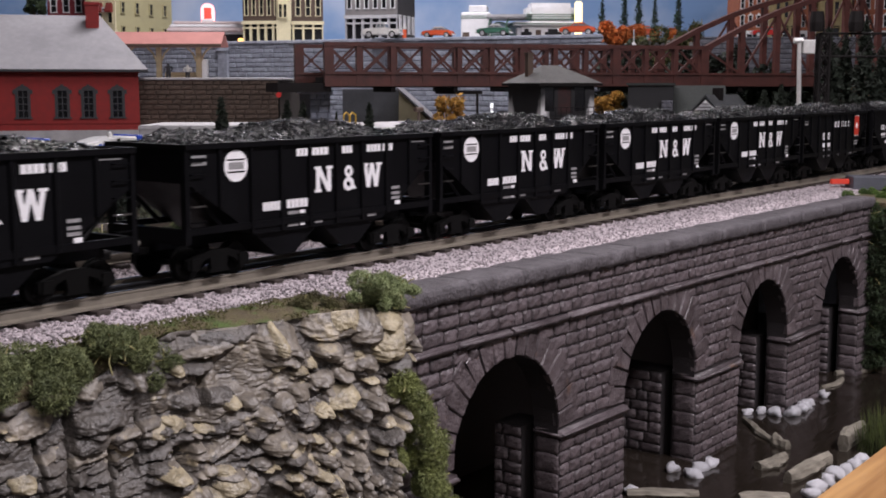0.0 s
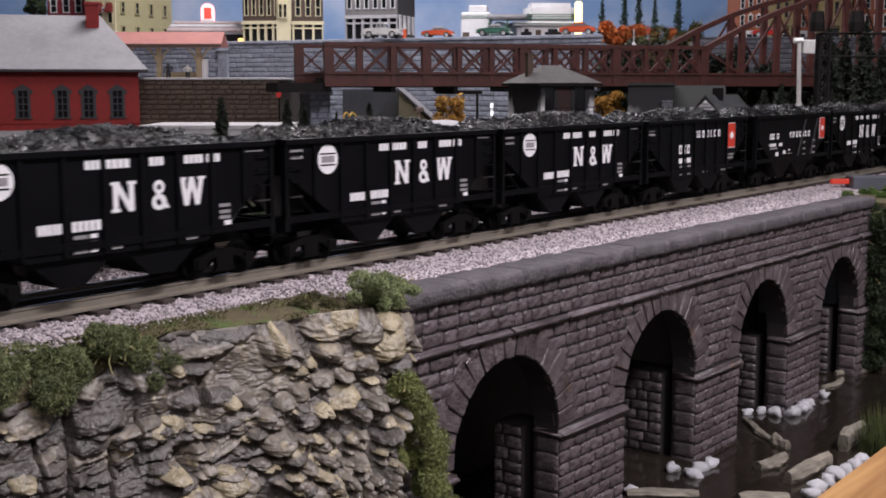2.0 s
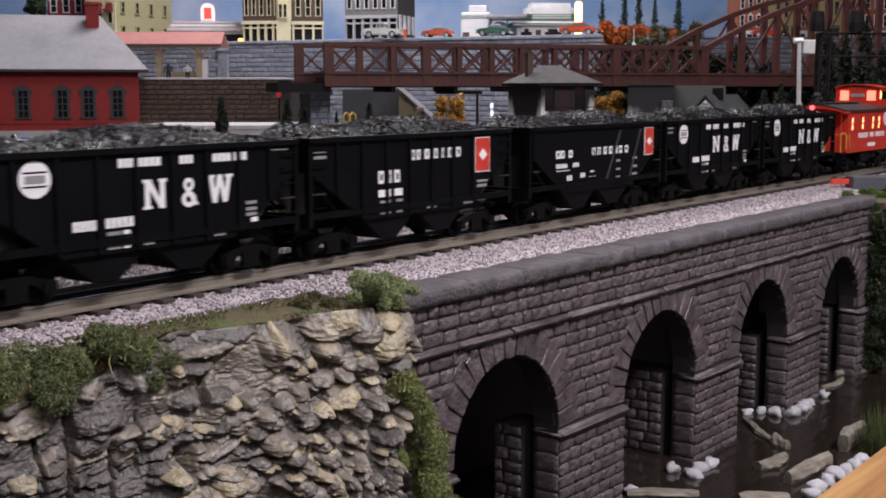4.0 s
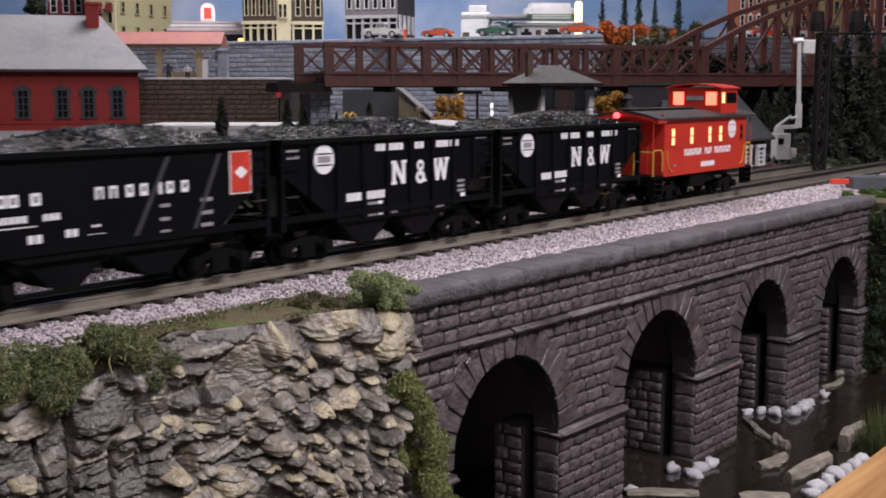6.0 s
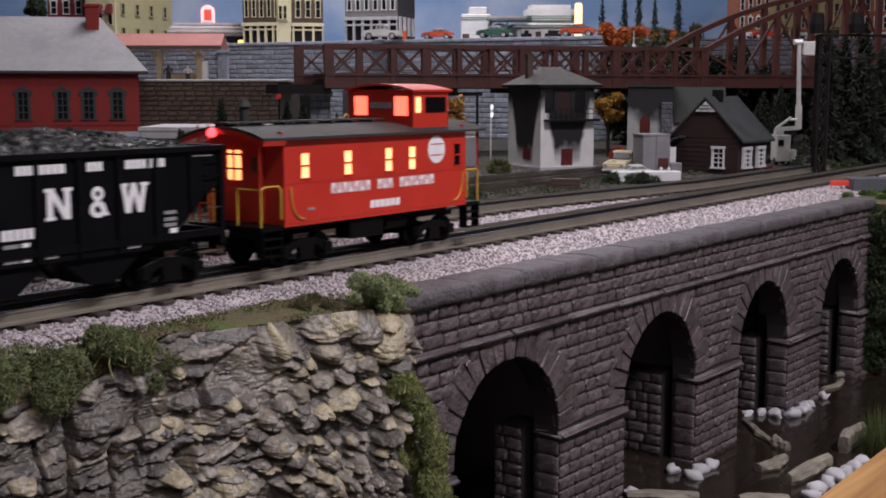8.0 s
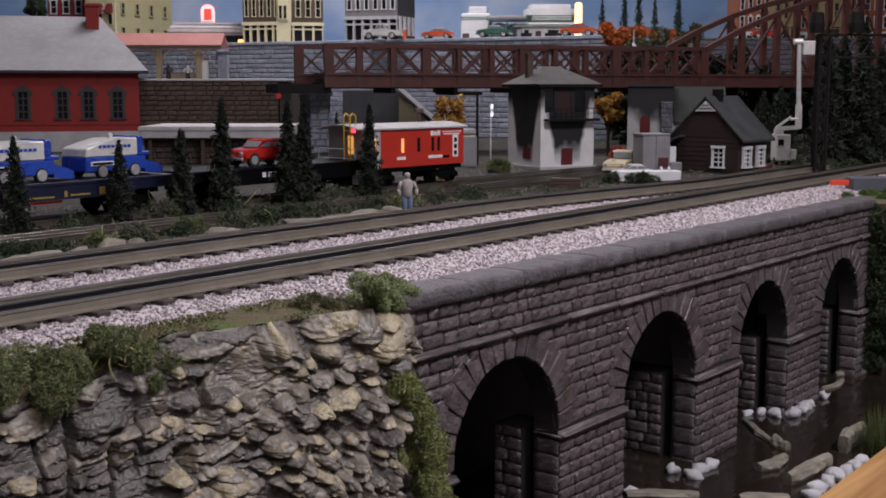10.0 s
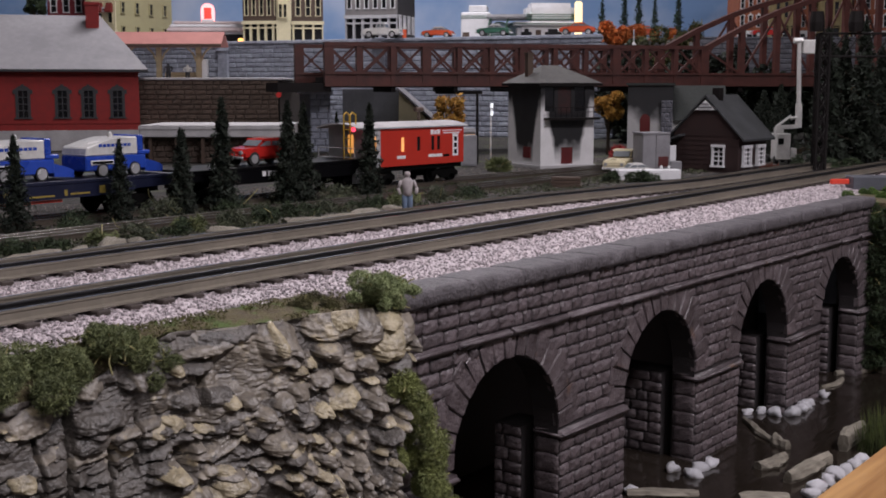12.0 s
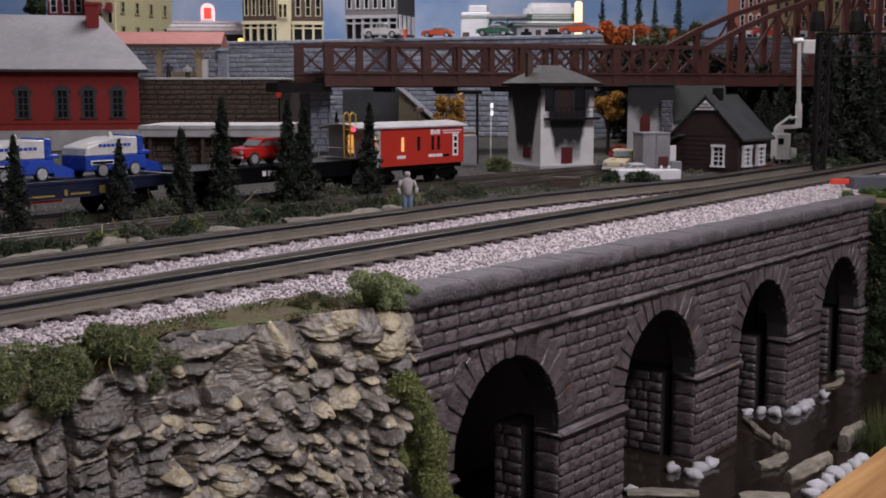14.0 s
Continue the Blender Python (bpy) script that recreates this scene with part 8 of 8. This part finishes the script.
def spruce(m, h, r, material, seed, label, group="", dense=900, thin=0.5):
    t = thing("spruce_tree", label, "tree", m, group)
    rs = np.random.RandomState(seed)
    bm = bmesh.new()
    rod(bm, (0, 0, 0), (0, 0, h * 0.97), h * 0.022, 6, h * 0.004)
    for k in range(26):
        z = h * (0.12 + 0.8 * k / 26)
        a = k * 2.4
        rr = r * (1 - z / h) ** 0.8 * rs.uniform(0.7, 1.1)
        rod(bm, (0, 0, z), (rr * math.cos(a), rr * math.sin(a), z - rr * 0.35), h * 0.005, 4, h * 0.001)
    part("trunk", bm, M_BARK, t)
    n = dense
    z = h * (1 - rs.uniform(0.0, 0.93, n) ** 0.75)
    tier = 0.62 + 0.38 * np.abs(np.sin(z / h * 34 + rs.uniform(-0.5, 0.5, n)))
    a = rs.uniform(0, math.tau, n)
    lobes = 0.72 + 0.28 * np.sin(a * 3 + z / h * 25)
    rad = r * (1 - z / h) ** 0.75 * tier * lobes * rs.uniform(0.35, 1.1, n)
    p = np.stack([rad * np.cos(a), rad * np.sin(a), z - rad * 0.28], 1)
    v, f = leaves(p, np.full(n, h * 0.016), seed, 1.9)
    tagged(cloud("crown", v, f, material, t), kind="stuff")
    return t


for i, (x, y, h, r) in enumerate(((0.100, 0.325, 0.079, 0.018), (0.203, 0.326, 0.072, 0.017), (0.264, 0.318, 0.080, 0.015), (0.276, 0.328, 0.078, 0.014), (0.321, 0.325, 0.107, 0.019), (0.409, 0.326, 0.103, 0.020), (0.434, 0.328, 0.101, 0.020), (0.534, 0.326, 0.099, 0.019), (0.330, 0.335, 0.070, 0.014), (0.420, 0.335, 0.09, 0.017))):
    spruce(pose(x, y, -0.012, 0, 0, i * 50), h, r * 1.12, G_SPRUCE, 20 + i, "thin dark spruce between the yard tracks", "yard spruces", 2600)
for i, (px, py) in enumerate(((0.4237, 3.3), (0.4832, 3.3), (0.5292, 3.35), (0.564, 3.3), (0.617, 3.25))):
    spruce(at(px, py, 0.19, i * 33), 0.15 + 0.02 * (i % 3), 0.026, G_FAR, 40 + i, "blue-green model pine on the far hill", "far pines", 900)
for i, (px, py, h) in enumerate(((0.5464, 1.75, 0.20), (0.5935, 1.82, 0.19), (0.6092, 1.78, 0.21), (0.6766, 1.9, 0.18), (0.6383, 2.0, 0.18), (0.5621, 2.15, 0.11), (0.6056, 2.2, 0.12), (0.5265, 2.05, 0.09))):
    spruce(at(px, py, -0.012, i * 40), h, 0.045, G_SPRUCE, 50 + i, "tall dark spruce near the signal gantry", "dark spruces", 3200)
spruce(at(-0.1424, 2.3, -0.012, 0), 0.07, 0.018, G_DARK, 70, "small dark spruce under the bridge")
spruce(at(-0.2008, 2.3, -0.012, 0), 0.07, 0.018, G_DARK, 71, "small dark spruce under the bridge")


def round_tree(m, h, r, material, seed, label, n=1600, size=0.004):
    t = thing("tree", label, "tree", m)
    rs = np.random.RandomState(seed)
    bm = bmesh.new()
    rod(bm, (0, 0, 0), (0, 0, h * 0.6), h * 0.03, 7, h * 0.018)
    lumps = []
    for k in range(9):
        a = k * 2.4
        q = Vector((r * 0.6 * math.cos(a), r * 0.6 * math.sin(a), h * (0.55 + 0.38 * rs.rand())))
        rod(bm, (0, 0, h * (0.3 + 0.03 * k)), q, h * 0.012, 5, h * 0.004)
        lumps.append((*q, *(rs.uniform(0.3, 0.5, 3) * r)))
    part("trunk", bm, M_BARK, t)
    v, f = leaves(tuft_points(rs, n, lumps), np.full(n, size), seed, 1.2)
    tagged(cloud("crown", v, f, material, t), kind="stuff")


round_tree(at(0.3627, 2.62, 0.12, 0), 0.2429 - 0.12, 0.034, G_ORANGE, 80, "bright orange autumn tree above the wall", 2600, 0.0045)
round_tree(at(0.0087, 2.1, -0.012, 0), 0.0867 + 0.012, 0.030, G_YELLOW, 81, "yellow autumn tree under the bridge", 900)
round_tree(at(0.2832, 2.1, -0.012, 0), 0.1002 + 0.012, 0.026, G_YELLOW, 82, "golden autumn tree behind the signal tower", 1500)
round_tree(at(0.8138, 2.3, -0.012, 0), 0.0997 + 0.012, 0.055, G_YELLOW, 83, "amber autumn tree beyond the dark spruces", 1800)
round_tree(at(0.7987, 2.2, -0.012, 0), 0.0661 + 0.012, 0.05, G_YELLOW, 84, "amber autumn tree beyond the dark spruces", 1800)
round_tree(at(-1.0883, 3.3, GW_TOP, 0), 0.14, 0.030, G_DARK, 85, "dark green street tree between town buildings", 1800)
R = np.random.RandomState(12)
bush("hedge", at(0.3816, 2.7, 0.0), blobs(R, 14, (0.0, 0.19), (0.0, 0.06), (0.16, 0.225), 0.022), 5000, 0.0035, leaf_mat("olive_hedge", (0.085, 0.09, 0.025), (0.04, 0.045, 0.015)), 7, "olive and russet hedge on the far bank", 4, "hedge")
bush("hedge", at(0.3887, 2.78, 0.0), blobs(R, 10, (0.03, 0.19), (0.0, 0.06), (0.215, 0.235), 0.010), 1600, 0.0035, G_ORANGE, 8, "russet autumn hedge top on the far bank", 4, "hedge")
bush("bush", at(0.0768, 1.68, -0.012), [(0, 0, 0.008, 0.017, 0.014, 0.011)], 1500, 0.0018, G_BUSH, 9, "round green bush beside the signal tower", 3)
bush("bush", at(0.2519, 1.49, -0.012), blobs(R, 5, (-0.02, 0.02), (-0.004, 0.004), (0.003, 0.009), 0.008), 1500, 0.0016, G_DARK, 10, "dark green shrubs before the white wall", 3)
bush("bush", at(0.2037, 1.50, -0.012), blobs(R, 3, (-0.012, 0.008), (-0.004, 0.004), (0.003, 0.007), 0.007), 800, 0.0016, G_DARK, 13, "dark green shrubs before the truck", 3)
bush("bush", at(0.2658, 1.85, -0.012), [(0, 0, 0.016, 0.012, 0.008, 0.012)], 500, 0.0022, leaf_mat("red_leaf", (0.4, 0.03, 0.03), (0.25, 0.02, 0.02)), 14, "small red-leaved bush by the chapel", 2)
bush("bush", at(0.4953, 1.70, -0.012), blobs(R, 7, (-0.03, 0.08), (-0.01, 0.03), (0.003, 0.010), 0.012), 2500, 0.002, G_DARK, 15, "dark undergrowth beside the yard house", 3)
bush("bush", at(0.4477, 1.66, -0.012), [(0, 0, 0.004, 0.016, 0.01, 0.006)], 500, 0.002, leaf_mat("rust_leaf", (0.18, 0.055, 0.03), (0.1, 0.03, 0.02)), 16, "rust-coloured shrub at the house corner", 2)
for i, (x, y, w, h) in enumerate(((0.06, 0.222, 0.016, 0.006), (0.105, 0.226, 0.018, 0.007), (0.140, 0.222, 0.020, 0.010), (0.180, 0.226, 0.016, 0.008), (0.200, 0.230, 0.018, 0.009), (0.245, 0.230, 0.022, 0.009), (0.285, 0.236, 0.020, 0.009), (0.33, 0.238, 0.026, 0.007), (0.385, 0.238, 0.026, 0.007), (0.430, 0.240, 0.022, 0.006), (0.485, 0.236, 0.026, 0.008), (0.535, 0.232, 0.026, 0.008), (0.580, 0.226, 0.022, 0.007), (0.03, 0.222, 0.02, 0.005), (0.23, 0.318, 0.04, 0.004), (0.31, 0.31, 0.03, 0.004), (0.15, 0.318, 0.03, 0.004), (0.47, 0.31, 0.04, 0.004))):
    bush("shrub", pose(x, y, -0.012, 0, 0, i * 37), blobs(R, 5, (-w * 0.6, w * 0.6), (-0.006, 0.006), (0.0, h * 0.7), w * 0.42), 1100, 0.0014, (G_DARK, G_BUSH, leaf_mat("grey_green", (0.08, 0.09, 0.05), (0.04, 0.05, 0.03)))[i % 3 if i % 3 != 1 or i in (1, 4, 10) else 0], 90 + i, "low dark green shrub between the tracks", 2, "shrub")


def rock_mesh(seed, material, rough=0.35, sub=2, squash=(1, 1, 1)):
    bm = bmesh.new()
    bmesh.ops.create_icosphere(bm, subdivisions=sub, radius=1.0)
    for v in bm.verts:
        d = v.co.normalized()
        k = 1 + rough * noise.noise(d * 1.3 + Vector((seed * 7.1, 0, 0))) + rough * 0.5 * noise.noise(d * 3.1 + Vector((0, seed * 3.3, 0)))
        v.co = Vector((d.x * squash[0], d.y * squash[1], d.z * squash[2])) * k
    return mesh_of(bm, "rock", material, True)


M_PALEROCK = mat("pale_rock", (0.42, 0.38, 0.30), 0.75, col2=(0.2, 0.18, 0.15), scale=60, bump=0.0008, bscale=300, vary=0.15)
M_WHITEROCK = mat("white_rock", (0.74, 0.74, 0.78), 0.55, col2=(0.52, 0.52, 0.56), scale=70, bump=0.0006, bscale=300, vary=0.1)
PALE = [rock_mesh(i, M_PALEROCK, 0.45, 3) for i in range(4)]
WHITE = [rock_mesh(i + 9, M_WHITEROCK, 0.75, 2) for i in range(4)]


def rock(mesh, m, name, label, group=""):
    ob = new(name, mesh)
    ob.matrix_basis = m
    return tagged(ob, label, "rock", group)


for i, (x, y, a, b, c) in enumerate(((0.030, 0.188, 0.020, 0.008, 0.006), (0.058, 0.190, 0.016, 0.007, 0.005), (0.085, 0.190, 0.022, 0.009, 0.009), (0.110, 0.192, 0.013, 0.006, 0.007), (0.198, 0.200, 0.014, 0.006, 0.006), (0.212, 0.198, 0.008, 0.005, 0.004), (0.300, 0.195, 0.024, 0.010, 0.005), (0.335, 0.194, 0.020, 0.009, 0.005), (0.372, 0.196, 0.022, 0.010, 0.006), (0.412, 0.197, 0.022, 0.009, 0.006), (0.010, 0.19, 0.02, 0.008, 0.005))):
    rock(PALE[i % 4], Matrix.Translation((x, y, -0.0115)) @ Matrix.Rotation(i * 0.37, 4, "Z") @ Matrix.Diagonal((a, b, c, 1)), "yard_rock", "pale tan plaster rock beside the second track", "yard rocks")
for i, (x, y, s) in enumerate(((0.370, -0.119, 0.0062), (0.366, -0.137, 0.0074), (0.384, -0.134, 0.0062), (0.398, -0.137, 0.0068), (0.302, -0.118, 0.0055), (0.562, -0.098, 0.0055), (0.572, -0.106, 0.0060), (0.572, -0.120, 0.0070), (0.580, -0.132, 0.0074), (0.600, -0.134, 0.0075), (0.612, -0.132, 0.0068), (0.625, -0.131, 0.0062), (0.664, -0.132, 0.0058), (0.376, -0.226, 0.0072), (0.392, -0.224, 0.0076), (0.410, -0.225, 0.0076), (0.428, -0.226, 0.0076), (0.446, -0.227, 0.0076), (0.462, -0.228, 0.0070), (0.478, -0.229, 0.0066))):
    rock(WHITE[i % 4], Matrix.Translation((x, y, Z_WATER + s * 0.28)) @ Matrix.Rotation(i * 1.1, 4, "Z") @ Matrix.Diagonal((s * 0.98, s * 0.8, s * 0.75, 1)), "river_rock", "white quartz pebble in the dark river", "river pebbles")
M_DRIFT = mat("driftwood", (0.30, 0.275, 0.225), 0.8, col2=(0.09, 0.08, 0.062), scale=60, bump=0.0012, bscale=160, stretch=(0.25, 1, 1))
for i, (p, q, w, h) in enumerate((((0.298, -0.117), (0.330, -0.158), 0.008, 0.006), ((0.535, -0.104), (0.490, -0.152), 0.0055, 0.006), ((0.492, -0.150), (0.476, -0.168), 0.007, 0.009), ((0.412, -0.170), (0.448, -0.179), 0.010, 0.008), ((0.394, -0.199), (0.462, -0.208), 0.010, 0.010), ((0.498, -0.205), (0.545, -0.206), 0.010, 0.016), ((0.338, -0.186), (0.362, -0.213), 0.012, 0.006), ((0.755, -0.112), (0.800, -0.135), 0.006, 0.007), ((0.690, -0.122), (0.742, -0.124), 0.005, 0.005))):
    a, b = Vector((*p, 0)), Vector((*q, 0))
    bm = bmesh.new()
    n = 9
    rs = random.Random(i)
    rings = []
    for k in range(n):
        t = k / (n - 1)
        ww = w * 0.78 * (0.55 + 0.45 * math.sin(math.pi * min(0.97, max(0.03, t)))) * rs.uniform(0.85, 1.15)
        rings.append([bm.verts.new(((t - 0.5) * (b - a).length, ww * math.cos(j * math.tau / 8) * rs.uniform(0.8, 1.1) + 0.002 * math.sin(t * 5 + i), h * 0.5 + h * 0.62 * math.sin(j * math.tau / 8) * rs.uniform(0.8, 1.1))) for j in range(8)])
    for c, d in zip(rings, rings[1:]):
        for j in range(8):
            bm.faces.new((c[j], c[(j + 1) % 8], d[(j + 1) % 8], d[j]))
    bm.faces.new(rings[0][::-1])
    bm.faces.new(rings[-1])
    ob = part("driftwood_log", bm, M_DRIFT)
    ob.matrix_basis = Matrix.Translation((*((a + b) / 2)[:2], Z_WATER - 0.002)) @ Matrix.Rotation(math.atan2(b.y - a.y, b.x - a.x), 4, "Z")
    tagged(ob, "weathered tan driftwood log lying in the river", "log", "driftwood logs")


def reeds():
    r = thing("reeds", "tall green reeds at the river edge", "reeds", pose(0.520, -0.226, Z_WATER))
    rs = random.Random(5)
    bm = bmesh.new()
    for i in range(260):
        x, y = rs.uniform(-0.018, 0.030), rs.uniform(-0.016, 0.012)
        h = rs.uniform(0.018, 0.040)
        dx, dy = rs.uniform(-0.006, 0.006), rs.uniform(-0.006, 0.006)
        v = [bm.verts.new(p) for p in ((x - 0.0006, y, 0), (x + 0.0006, y, 0), (x + dx * 0.5 + 0.0004, y + dy * 0.5, h * 0.6), (x + dx, y + dy, h), (x + dx * 0.5 - 0.0004, y + dy * 0.5, h * 0.6))]
        bm.faces.new(v)
    tagged(part("reed_clump", bm, leaf_mat("reed_green", (0.10, 0.13, 0.03), (0.05, 0.07, 0.02)), r), kind="stuff")


reeds()


def bench_edge():
    w = mat("varnished_pine", (0.46, 0.26, 0.10), 0.35, col2=(0.22, 0.10, 0.035), scale=60, bump=0.0003, bscale=200, stretch=(0.06, 1, 1))
    ob = part("fascia_board", solid(-1.6, 1.9, -0.392, -0.362, -0.35, -0.055, 0.002, 2), w)
    tagged(ob, "varnished pine board along the layout's front edge", "board", kind="structure")


bench_edge()


def far_bank():
    """The rocky, ivy-grown bank where the viaduct ends, with its grassy top."""
    verts, faces = [], []
    nx, nz = 60, 60
    for j in range(nz + 1):
        for i in range(nx + 1):
            s, z = i / nx, -0.016 - 0.19 * j / nz
            x = 0.795 + (0.5 * max(0, s - 0.35))
            y = -0.095 - 0.30 * min(1, s / 0.35)
            d, _ = noise.voronoi(Vector((x * 60 + y * 30, y * 60, z * 90)))
            x += -0.010 * (1 - d[0]) + 0.006
            verts.append((x, y, z))
    for j in range(nz):
        for i in range(nx):
            a = j * (nx + 1) + i
            faces.append((a, a + 1, a + nx + 2, a + nx + 1))
    tagged(cloud("rock_bank", verts, faces, M_ROCK, smooth=True), "rocky river bank at the viaduct's far end", "bank", kind="structure")
    tagged(part("bank_top", solid(0.79, 1.8, -0.40, -0.046, -0.04, -0.0125), M_GRASS), "green turf on top of the far bank", "grass", kind="structure")
    bush("ivy", Matrix(), [(0.790 + 0.004 * math.sin(k * 3), -0.132 - 0.012 * (k % 3), -0.025 - 0.0125 * k, 0.010, 0.022, 0.012) for k in range(13)], 9000, 0.0016, G_DARK, 33, "dark ivy over the far river bank", 20, "ivy")
    bush("turf_tuft", Matrix(), blobs(np.random.RandomState(4), 7, (0.83, 0.93), (-0.125, -0.088), (-0.0145, -0.011), 0.0065), 3500, 0.0013, leaf_mat("bright_turf", (0.10, 0.17, 0.03), (0.05, 0.09, 0.02)), 34, "bright green grass mound on the far bank", 2, "grass")
    c = thing("control_box", "dark grey control box with glowing red strip by the track", "box", pose(0.916, -0.068, -0.0125, 0, 0, -54))
    part("box_body", solid(0, 0.06, 0, 0.03, 0, 0.016, 0.001), mat("control_grey", (0.085, 0.09, 0.11), 0.6), c)
    part("glow_strip", solid(-0.022, -0.001, 0.010, 0.016, 0.0065, 0.0125, 0.001), mat("red_led", (0.6, 0.05, 0.03), 0.4, glow=(1.0, 0.08, 0.04, 0.12)), c, "glowing red light strip")


far_bank()


def yard_weeds():
    """Weeds, leaf litter and dark gravel over the yard; a leaf mass added for the shade under the bridge's far end."""
    rs = np.random.RandomState(21)
    n = 16000
    x = rs.uniform(-0.02, 1.1, n)
    band = rs.rand(n)
    y = np.where(band < 0.55, rs.uniform(0.185, 0.255, n), np.where(band < 0.85, rs.uniform(0.300, 0.345, n), rs.uniform(0.24, 0.34, n)))
    keep = np.array([noise.noise(Vector((a * 22, b * 40, 1.0))) for a, b in zip(x, y)]) > -0.12
    x, y = x[keep] - 0.0, y[keep]
    ok = y > np.array([y_two(v) for v in x]) + 0.05
    x, y = x[ok], y[ok]
    p = np.stack([x, y, -0.0115 + 0.0035 * rs.rand(len(x)) ** 2], 1)
    v, f = leaves(p, np.full(len(x), 0.0014), 22, 1.5, 0.4)
    tagged(cloud("yard_weeds", v, f, leaf_mat("weed_green", (0.065, 0.075, 0.035), (0.03, 0.034, 0.018))), "dark weeds and leaf litter over the yard", "weeds", kind="stuff")
    n = 14000
    x, y = rs.uniform(-0.05, 1.3, n), rs.uniform(0.17, 0.50, n)
    v, f = chips(np.stack([x, y, np.full(n, -0.0117)], 1), rs.uniform(0.0005, 0.0016, n), 0.7, 23)
    tagged(cloud("yard_gravel", v, f, mat("dark_gravel", (0.16, 0.14, 0.13), 0.9, scale=300, vary=0.6)), "dark loose gravel over the yard", "gravel", kind="stuff")
    # added leaves cover the grey wall where the bridge leaves it in deep shade
    w = thing("far_woods", "dark leaf mass standing in for shade under the bridge's far end", "woods", at(0, 0, 0), kind="stuff")
    L = blobs(rs, 95, (0.42, 1.0675), (2.62, 2.85), (-0.01, 0.085), 0.035)
    L += blobs(rs, 46, (0.35, 0.66), (2.50, 2.62), (0.0, 0.160), 0.034)
    v, f = leaves(tuft_points(rs, 34000, L), np.full(34000, 0.006), 24, 1.3, 0.6)
    tagged(cloud("woods_leaves", v, f, G_SPRUCE, w), kind="stuff")


yard_weeds()


motions()
